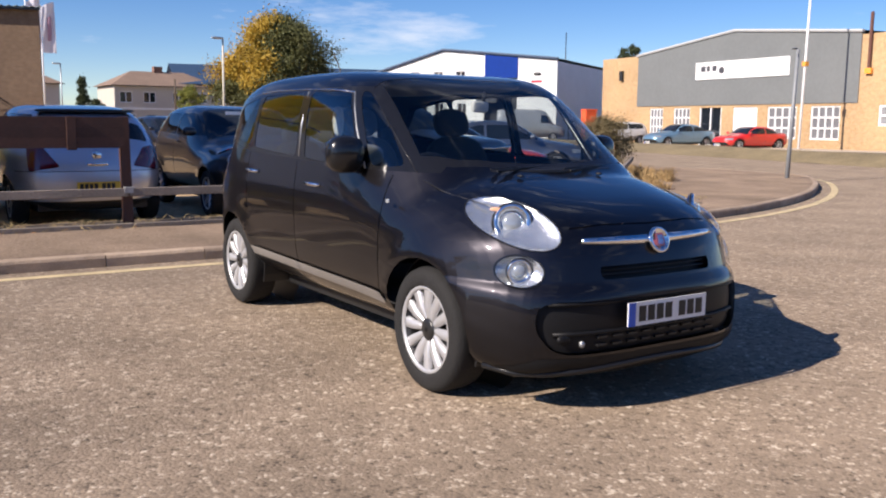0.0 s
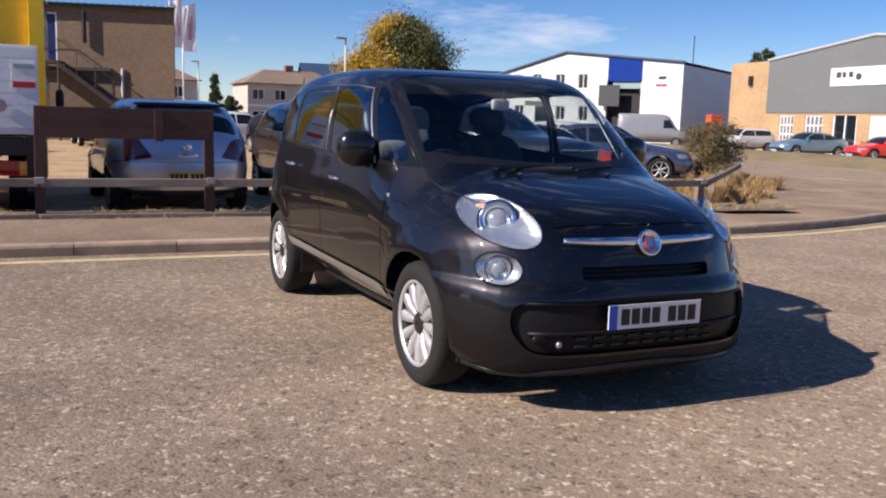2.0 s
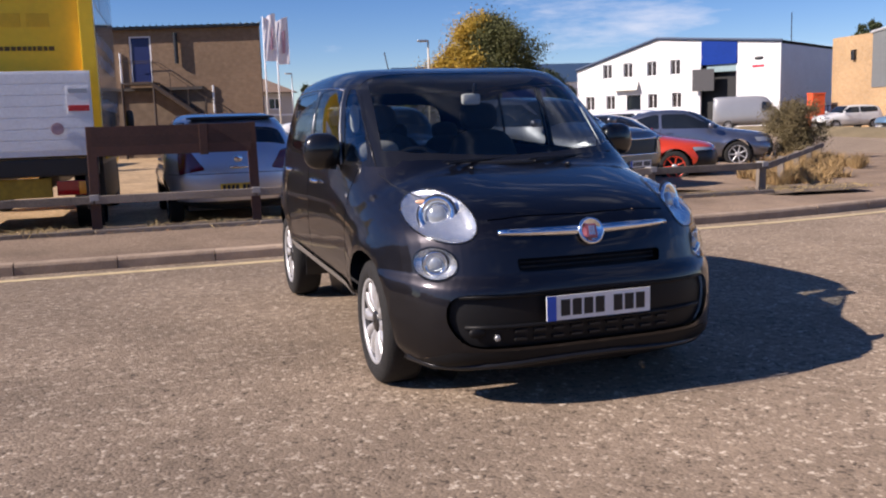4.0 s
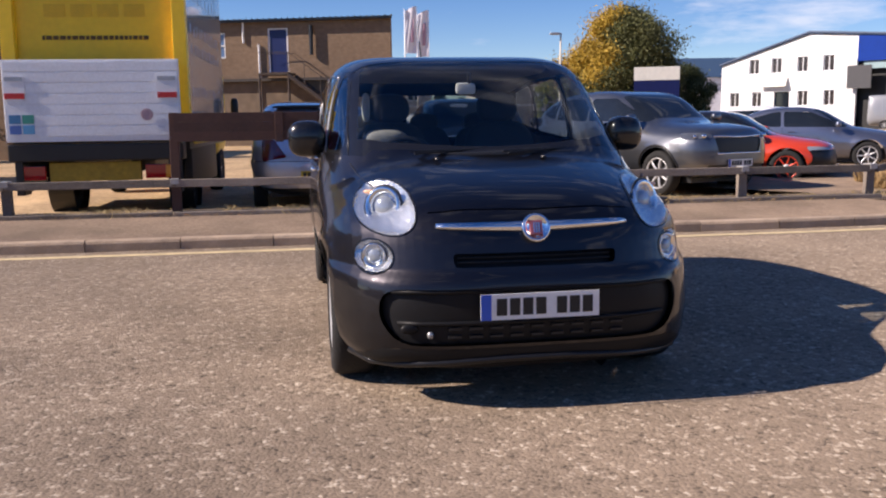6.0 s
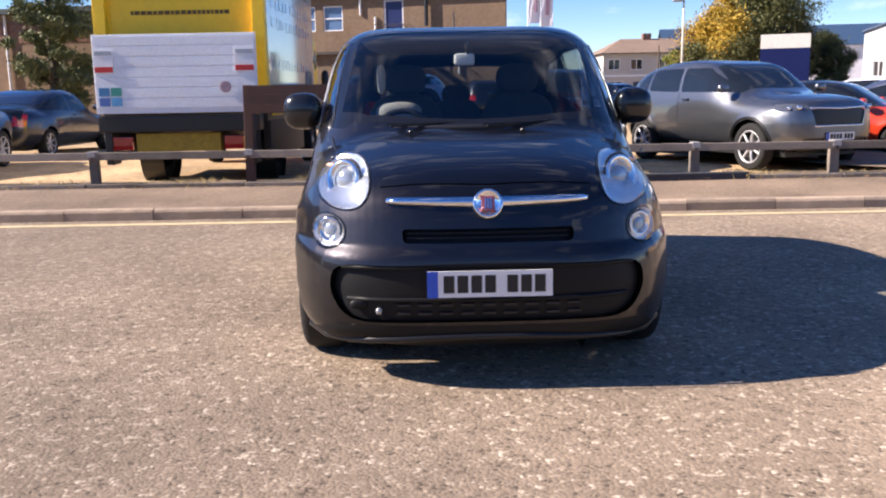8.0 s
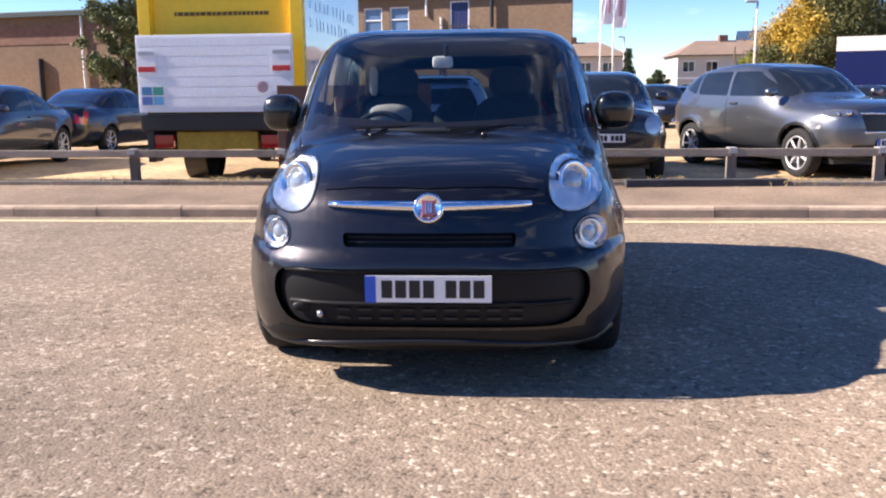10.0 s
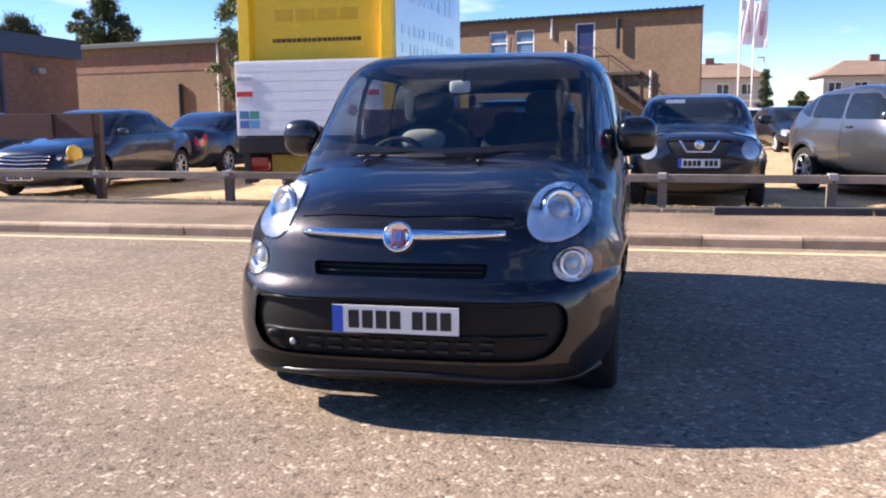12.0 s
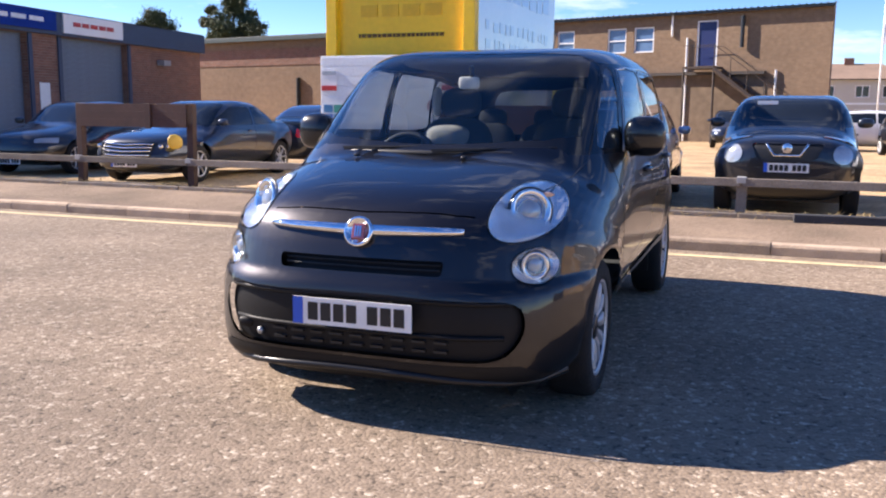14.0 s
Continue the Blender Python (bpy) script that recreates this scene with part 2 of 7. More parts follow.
GREYCLAD = mat("grey_cladding", (0.155, 0.165, 0.165), 0.55, 0, 0.10, 0.4, 5.0)
BLUEPAINT = mat("blue_cladding", (0.004, 0.035, 0.24), 0.7, 0, 0.12, 1.0, 8.0, spec=0.15)
NAVY = mat("navy_cladding", (0.035, 0.06, 0.11), 0.5, 0, 0.15, 0.8, 8.0)
ROOFGREY = mat("fibre_cement_roof", (0.34, 0.33, 0.31), 0.85, 0, 0.25, 0.6, 8.0, 0.2)
ROOFTILE = mat("concrete_roof_tiles", (0.24, 0.165, 0.12), 0.85, 0, 0.25, 0.6, 8.0, 0.2)
RENDERWALL = mat("cream_render", (0.52, 0.48, 0.42), 0.85, 0, 0.1, 0.5, 8.0)
ORANGE = mat("orange_plastic", (0.75, 0.10, 0.03), 0.5, 0, 0.1)
STEEL = mat("galvanised_steel", (0.42, 0.43, 0.44), 0.45, 0.8, 0.15, 4.0, 40.0)
WHITEPAINT = mat("white_paint", (0.80, 0.80, 0.80), 0.45, 0, 0.06, 2.0, 20.0)
BLACKPLASTIC = mat("black_plastic", (0.012, 0.012, 0.0125), 0.45, 0, 0.15, 10.0, 200.0)
DARKTRIM = mat("satin_dark_trim", (0.018, 0.0175, 0.018), 0.32, 0, 0.12, 10.0, 150.0)
RUBBER = mat("tyre_rubber", (0.010, 0.0095, 0.0095), 0.85, 0, 0.25, 12.0, 90.0, 0.3)
ALLOY = mat("silver_wheel_paint", (0.52, 0.52, 0.53), 0.38, 0.5, 0.06, 8.0, 60.0)
CHROME = mat("chrome", (0.86, 0.87, 0.88), 0.09, 1.0, 0.03, 4.0, 30.0)
REFLECTOR = mat("lamp_reflector", (0.84, 0.86, 0.88), 0.27, 0.88, 0.15, 24.0, 60.0, 0.14)
LENS = glass_mat("lamp_lens", (0.93, 0.95, 0.96))
AUTOGLASS = glass_mat("windscreen_glass", (0.86, 0.90, 0.89))
TINTGLASS = glass_mat("tinted_window_glass", (0.33, 0.37, 0.38), fall=3.2)
SIDEGLASS = glass_mat("side_window_glass", (0.74, 0.79, 0.79), fall=2.5)
DARKGLASS = mat("dark_window_glass", (0.012, 0.016, 0.022), 0.04, 0, 0.2, 1.0, 3.0)
TAILRED = mat("red_lamp_lens", (0.42, 0.01, 0.012), 0.12, 0, 0.15, 30.0, 90.0, coat=1.0)
AMBER = mat("amber_lamp_lens", (0.85, 0.33, 0.03), 0.15, 0, 0.1, 30.0, 90.0, coat=1.0)
CLEARPLASTIC = mat("pale_lamp_lens", (0.40, 0.43, 0.46), 0.10, 0.4, 0.12, 20.0, 60.0, coat=1.0)
PLATEWHITE = mat("white_number_plate", (0.82, 0.82, 0.80), 0.35, 0, 0.05, 10.0, 80.0)
PLATEYELLOW = mat("yellow_number_plate", (0.62, 0.42, 0.05), 0.4, 0, 0.06, 10.0, 80.0)
PLATEBLUE = mat("blue_plate_band", (0.02, 0.10, 0.55), 0.35, 0, 0.05)
# for print, and for black blocks that stand for unlit insides
INKBLACK = mat("black_ink_and_dark_fill", (0.012, 0.012, 0.013), 0.5, 0, 0.05)
SEATGREY = mat("grey_seat_cloth", (0.30, 0.29, 0.28), 0.9, 0, 0.2, 20.0, 150.0, 0.2)
SEATDARK = mat("dark_seat_cloth", (0.035, 0.035, 0.038), 0.9, 0, 0.2, 20.0, 150.0, 0.2)
PALECLOTH = mat("pale_seat_cloth", (0.56, 0.55, 0.53), 0.9, 0, 0.12, 20.0, 150.0, 0.2)

# ---- motor cars ----
from mathutils.bvhtree import BVHTree


def paint(name, base, metal=0.5, rough=0.32, coat=1.0):
    return mat(name, base, rough, metal, 0.06, 1.5, 900.0, 0.0, coat)


def spline(rows, n):
    """A closed smooth line through rows of numbers, as n rows."""
    p = np.array(rows, float)
    k = len(p)
    out = []
    for i in range(n):
        u = i * k / n
        a, f = int(u), u - int(u)
        p0, p1, p2, p3 = p[(a - 1) % k], p[a % k], p[(a + 1) % k], p[(a + 2) % k]
        t1, t2 = (p2 - p0) * 0.5, (p3 - p1) * 0.5
        h = (2 * f**3 - 3 * f**2 + 1) * p1 + (f**3 - 2 * f**2 + f) * t1 + (-2 * f**3 + 3 * f**2) * p2 + (f**3 - f**2) * t2
        h[2:] = p1[2:] * (1 - f) + p2[2:] * f
        out.append(h)
    return out


def car_shell(profile, half, waist, hubs, length, spine_z=0.62, ns=150, rim=12, flank=12, flare=0.016, wheel_r=0.315):
    """The outer skin of a car. profile: the middle line seen from the side, rows of (y, z, squareness);
    half: half the width; waist: rows of (z, share of half)."""
    wz, wf = [a for a, _ in waist], [b for _, b in waist]
    bm = bmesh.new()
    rows = []
    for y, z, n in spline(profile, ns):
        ay = 0.25 * length + 0.5 * length * min(1, max(0, y / length))
        fs = []
        lim = math.acos(0.82 ** (n / 2))
        for j in range(rim + 1):
            f = lim * j / rim
            fs.append((math.cos(f) ** (2 / n), math.sin(f) ** (2 / n)))
        for j in range(1, flank + 1):
            r = 0.82 * (1 - j / flank)
            fs.append((r, (1 - r**n) ** (1 / n)))
        side = []
        for r, s in fs:
            py, pz = ay + (y - ay) * r, spine_z + (z - spine_z) * r
            w = half * float(np.interp(pz, wz, wf))
            tail = max(0, (py - 0.72 * length) / (0.28 * length)) ** 2
            w *= 1 - 0.05 * tail - 0.16 * tail * smoothstep((pz / spine_z - 1.45) / 0.9)
            for hy in hubs:
                d = math.hypot(py - hy, pz - wheel_r)
                w += flare * math.exp(-((d - wheel_r - 0.06) / 0.07) ** 2)
            side.append((w * s, py, pz))
        rows.append([bm.verts.new((-a, b, c)) for a, b, c in side[:0:-1]] + [bm.verts.new(p) for p in side])
    for i in range(ns):
        a, b = rows[i], rows[(i + 1) % ns]
        for k in range(len(a) - 1):
            bm.faces.new((a[k], b[k], b[k + 1], a[k + 1]))
    bmesh.ops.recalc_face_normals(bm, faces=bm.faces[:])
    bm.normal_update()
    mid = max(bm.faces, key=lambda f: f.calc_center_median().z)
    if mid.normal.z < 0:
        bmesh.ops.reverse_faces(bm, faces=bm.faces[:])
        bm.normal_update()
    return bm


def plane_of(origin, normal, up=(0, 0, 1)):
    n = Vector(normal).normalized()
    r = Vector(up).cross(n).normalized()
    return Vector(origin), r, n.cross(r), n


def inside(u, v, poly):
    hit = False
    for (x0, y0), (x1, y1) in zip(poly, poly[1:] + poly[:1]):
        if (y0 > v) != (y1 > v) and u < (x1 - x0) * (v - y0) / (y1 - y0) + x0:
            hit = not hit
    return hit


def cut(bm, plane, poly, depth=0.3, facing=0.15, keep=True, push=0.0):
    """Cuts an outline, drawn on a plane, out of a skin. Returns the piece as a bmesh of its own, pushed along its normals."""
    o, r, u, n = plane
    us, vs = [p[0] for p in poly], [p[1] for p in poly]
    lo, hi, bot, top = min(us) - 0.05, max(us) + 0.05, min(vs) - 0.05, max(vs) + 0.05

    def near(f):
        if f.normal.dot(n) < facing:
            return False
        q = [v.co - o for v in f.verts]
        if all(abs(c.dot(n)) > depth for c in q):
            return False
        a, b = [c.dot(r) for c in q], [c.dot(u) for c in q]
        return max(a) > lo and min(a) < hi and max(b) > bot and min(b) < top

    faces = [f for f in bm.faces if near(f)]
    geom = list({e for f in faces for e in f.edges} | {v for f in faces for v in f.verts}) + faces
    for (x0, y0), (x1, y1) in zip(poly, poly[1:] + poly[:1]):
        e = r * (x1 - x0) + u * (y1 - y0)
        if e.length < 1e-5:
            continue
        res = bmesh.ops.bisect_plane(bm, geom=geom, dist=1e-5, plane_co=o + r * x0 + u * y0, plane_no=e.cross(n).normalized())
        geom = [g for g in res["geom"] if g.is_valid]
    picked = []
    for f in geom:
        if isinstance(f, bmesh.types.BMFace) and f.is_valid:
            c = f.calc_center_median() - o
            if inside(c.dot(r), c.dot(u), poly):
                picked.append(f)
    piece = bmesh.new()
    if keep:
        made = {}
        for f in picked:
            for v in f.verts:
                if v not in made:
                    made[v] = piece.verts.new(v.co + v.normal * push)
            piece.faces.new([made[v] for v in f.verts])
        piece.normal_update()
    bmesh.ops.delete(bm, geom=picked, context="FACES")
    return piece


def ellipse(cx, cy, rx, ry, n=20, turn=0.0, power=2.0):
    pts = []
    for i in range(n):
        a = 2 * math.pi * i / n
        c, s = math.cos(a), math.sin(a)
        x, y = rx * math.copysign(abs(c) ** (2 / power), c), ry * math.copysign(abs(s) ** (2 / power), s)
        t = radians(turn)
        pts.append((cx + x * math.cos(t) - y * math.sin(t), cy + x * math.sin(t) + y * math.cos(t)))
    return pts


def rounded(poly, radius, steps=3):
    """An outline with its corners rounded off."""
    out, k = [], len(poly)
    for i, p in enumerate(poly):
        p, a, b = Vector(p), Vector(poly[i - 1]), Vector(poly[(i + 1) % k])
        ra = min(radius, (a - p).length * 0.45)
        rb = min(radius, (b - p).length * 0.45)
        s, e = p + (a - p).normalized() * ra, p + (b - p).normalized() * rb
        for j in range(steps + 1):
            t = j / steps
            q = s * (1 - t) ** 2 + p * 2 * t * (1 - t) + e * t * t
            out.append((q.x, q.y))
    return out


def side_plane(s):
    """The plane of one flank: s is 1 for +x, -1 for -x. Its first axis runs along y times s."""
    return (Vector((0, 0, 0)), Vector((0, s, 0)), Vector((0, 0, 1)), Vector((s, 0, 0)))


def side_poly(poly, s):
    return [(y * s, z) for y, z in poly]


def lathe_x(rows, seg, side, close=True):
    return lathe([(r, h * side) for r, h in rows], seg, "x", close=close)


# dark grey that stands for the shade inside the wheel's barrel
BARRELSHADE = mat("shaded_wheel_barrel", (0.06, 0.06, 0.062), 0.5, 0.5, 0.1)


def make_wheel(parent, x, y, r, width, side, rim_r, spokes=12, style="trim", dark=False, seg=40, rim_mat=None):
    """A road wheel: tyre, rim with spokes, cap. side: 1 where its face looks to +x."""
    h = width / 2
    wheel = part("wheel", lathe_x([(rim_r * 0.97, -h * 0.8), (rim_r * 1.02, -h * 0.96), (r * 0.9, -h), (r * 0.97, -h * 0.86), (r, -h * 0.55), (r, h * 0.55), (r * 0.97, h * 0.86), (r * 0.9, h), (rim_r * 1.1, h * 1.02), (rim_r * 1.02, h * 0.94), (rim_r * 0.97, h * 0.6)], seg, side, False), RUBBER, parent, "black rubber tyre and silver wheel", True)
    wheel.location = (x, y, r)
    part("rim", lathe_x([(rim_r * 0.99, -h * 0.8), (rim_r * 0.90, -h * 0.2), (rim_r * 0.90, h * 0.5), (rim_r * 0.95, h * 0.86), (rim_r * 1.03, h * 0.90), (rim_r * 1.03, h * 0.78)], seg, side, False), BARRELSHADE, wheel, "", True)
    part("rim_edge", lathe_x([(rim_r * 0.93, h * 0.82), (rim_r * 0.96, h * 0.92), (rim_r * 1.03, h * 0.93), (rim_r * 1.035, h * 0.80)], seg, side, False), rim_mat or (BLACKPLASTIC if dark else ALLOY), wheel, "", True)
    part("brake_disc", lathe_x([(0.02, h * 0.05), (rim_r * 0.88, h * 0.05), (rim_r * 0.88, h * 0.12), (0.02, h * 0.12)], 24, side), DARKTRIM, wheel)
    bm = bmesh.new()
    for i in range(spokes):
        a = 2 * math.pi * i / spokes
        w0, w1 = (0.030, 0.062) if style == "trim" else (0.034, 0.026)
        w0, w1 = w0 * rim_r / 0.21, w1 * rim_r / 0.21
        prof = [(rim_r * 0.24, w0, h * 0.70), (rim_r * 0.55, (w0 + w1) / 2, h * 0.84), (rim_r * 0.93, w1, h * 0.80)]
        rows = []
        for rad, wd, ht in prof:
            rows.append([(rad, -wd / 2, ht - 0.02), (rad, -wd / 2 * 0.8, ht), (rad, wd / 2 * 0.8, ht), (rad, wd / 2, ht - 0.02)])
        vs = [[bm.verts.new((q[2] * side, q[0] * math.cos(a) - q[1] * math.sin(a), q[0] * math.sin(a) + q[1] * math.cos(a))) for q in row] for row in rows]
        for p, q in zip(vs, vs[1:]):
            for k in range(3):
                bm.faces.new((p[k], p[k + 1], q[k + 1], q[k]))
    bmesh.ops.recalc_face_normals(bm, faces=bm.faces[:])
    part("spokes", bm, rim_mat or (BLACKPLASTIC if dark else ALLOY), wheel, "", True)
    part("hub_cap", lathe_x([(rim_r * 0.27, h * 0.55), (rim_r * 0.27, h * 0.72), (rim_r * 0.22, h * 0.80), (0.01, h * 0.82)], 24, side, False), DARKTRIM if style == "trim" else ALLOY, wheel, "dark centre cap" if style == "trim" else "", True)
    return wheel


def blob(cx, cy, cz, rx, ry, rz, seg=20, rings=12, power=2.4, bm=None, m=None):
    """A rounded, slightly square pod."""
    own = bmesh.new() if bm is None else bm

    def sg(v, e):
        return math.copysign(abs(v) ** e, v)

    grid = []
    for i in range(rings + 1):
        t = math.pi * i / rings - math.pi / 2
        row = []
        for k in range(seg):
            a = 2 * math.pi * k / seg
            c = Vector((cx + rx * sg(math.cos(t), 2 / power) * sg(math.cos(a), 2 / power), cy + ry * sg(math.cos(t), 2 / power) * sg(math.sin(a), 2 / power), cz + rz * sg(math.sin(t), 2 / power)))
            row.append(own.verts.new(m @ c if m is not None else c))
        grid.append(row)
    for a, b in zip(grid, grid[1:]):
        for k in range(seg):
            own.faces.new((a[k], a[(k + 1) % seg], b[(k + 1) % seg], b[k]))
    bmesh.ops.remove_doubles(own, verts=[v for v in own.verts], dist=1e-5)
    return own


def number_plate(parent, m, rear=False, width=0.52, height=0.111, bars=(0, 1, 2, 3, 4.6, 5.6, 6.6), soft=False):
    """A plate whose writing is left as plain dark bars."""
    plate = part("number_plate", box(-width / 2, width / 2, -0.006, 0.0, -height / 2, height / 2, 0.0), PLATEYELLOW if rear else PLATEWHITE, parent, "yellow number plate" if rear else "white number plate with dark bars")
    plate.matrix_basis = m
    if not rear:
        part("blue_band", box(-width / 2, -width / 2 + 0.045, -0.0085, -0.0062, -height / 2, height / 2), PLATEBLUE, plate)
    x0 = -width / 2 + (0.068 if not rear else 0.03)
    pitch = (width - 0.085) / 7.6
    first = part("dark_bar", box(0, pitch * 0.78, -0.0085, -0.0062, -height * 0.33, height * 0.33), INKBLACK, plate)
    first.location.x = x0
    for b in bars[1:]:
        more = new("dark_bar", first.data)
        more.parent = plate
        more.location.x = x0 + b * pitch
    return plate


def rear_seat(parent, x, y, z, material, w=0.5, headrest=True, hr_mat=None):
    seat = part("seat", blob(x, y, z - 0.05, w / 2, 0.28, 0.10, 16, 10, 3.5), material, parent, "", True)
    m = Matrix.Translation((x, y + 0.26, z)) @ Matrix.Rotation(radians(-16), 4, "X")
    part("backrest", blob(0, 0, 0.30, w / 2, 0.09, 0.34, 16, 12, 3.5, m=m), material, seat, "", True)
    if headrest:
        part("headrest", blob(0, 0, 0.74, 0.14, 0.055, 0.10, 16, 10, 2.8, m=m), hr_mat or material, seat, "", True)
    return seat


def snap(tree, points, lift=0.0):
    """Lays points onto a skin."""
    out = []
    for p in points:
        c, n, _, _ = tree.find_nearest(Vector(p))
        out.append(c + n * lift)
    return out


HATCH = [(.10, .13, 3), (.03, .15, 3.6), (.006, .24, 3.8), (.003, .33, 3.6), (.012, .42, 3.2), (.03, .50, 2.8), (.07, .56, 2.8), (.14, .60, 3), (.21, .635, 3.4), (.26, .67, 3.6), (.32, .78, 4), (.39, .90, 5), (.45, .965, 6.5),
         (.58, 1.0, 8), (.72, .985, 8), (.86, .94, 6), (.93, .86, 5), (.96, .72, 4.5), (.985, .58, 4), (.997, .44, 4), (.995, .30, 4), (.97, .16, 3.5), (.85, .12, 3), (.5, .11, 3), (.3, .11, 3)]
SALOON = [(.10, .13, 3), (.03, .15, 3.6), (.006, .24, 3.6), (.003, .35, 3.4), (.012, .45, 3.0), (.03, .53, 2.8), (.08, .585, 2.9), (.15, .62, 3.1), (.22, .655, 3.4), (.27, .69, 3.6), (.34, .82, 4), (.40, .93, 5), (.46, .98, 6.5),
          (.54, 1.0, 8), (.64, .985, 8), (.73, .92, 5.5), (.81, .80, 4.5), (.86, .755, 4), (.94, .745, 4), (.98, .69, 4), (.997, .50, 4), (.995, .32, 4), (.97, .17, 3.5), (.85, .12, 3), (.5, .11, 3), (.3, .11, 3)]
TALL = [(.10, .14, 3), (.03, .16, 3.8), (.006, .25, 3.8), (.002, .36, 3.8), (.006, .48, 3.6), (.02, .56, 3.2), (.06, .60, 3.1), (.13, .63, 3.2), (.20, .655, 3.4), (.25, .685, 3.6), (.31, .80, 4), (.37, .91, 5), (.43, .97, 6.5),
        (.56, 1.0, 8), (.74, .99, 8), (.88, .95, 6), (.945, .87, 5), (.97, .72, 4.5), (.985, .58, 4.5), (.997, .44, 4.5), (.995, .30, 4), (.97, .17, 3.5), (.85, .13, 3), (.5, .12, 3), (.3, .12, 3)]

SUV = [(.10, .15, 3), (.03, .17, 3.8), (.006, .26, 4), (.002, .36, 4), (.004, .50, 3.8), (.012, .585, 3.5), (.035, .63, 3.3), (.10, .66, 3.3), (.19, .68, 3.5), (.26, .715, 3.7), (.325, .82, 4), (.385, .915, 5), (.445, .965, 6.5),
       (.56, 1.0, 8), (.68, .99, 8), (.80, .955, 7), (.90, .885, 5.5), (.955, .79, 4.8), (.975, .68, 4.5), (.99, .58, 4.5), (.997, .44, 4.5), (.995, .30, 4), (.97, .18, 3.5), (.85, .14, 3), (.5, .13, 3), (.3, .13, 3)]

CROSS = TALL[:3] + [(.003, .40, 4), (.004, .50, 3.8), (.012, .585, 3.4), (.04, .635, 3.2), (.11, .668, 3.2), (.19, .69, 3.4), (.245, .715, 3.6)] + TALL[10:]

SMOKELENS = mat("clear_lens_over_dark_housing", (0.13, 0.14, 0.16), 0.08, 0.5, 0.3, 14.0, 40.0, coat=1.0)


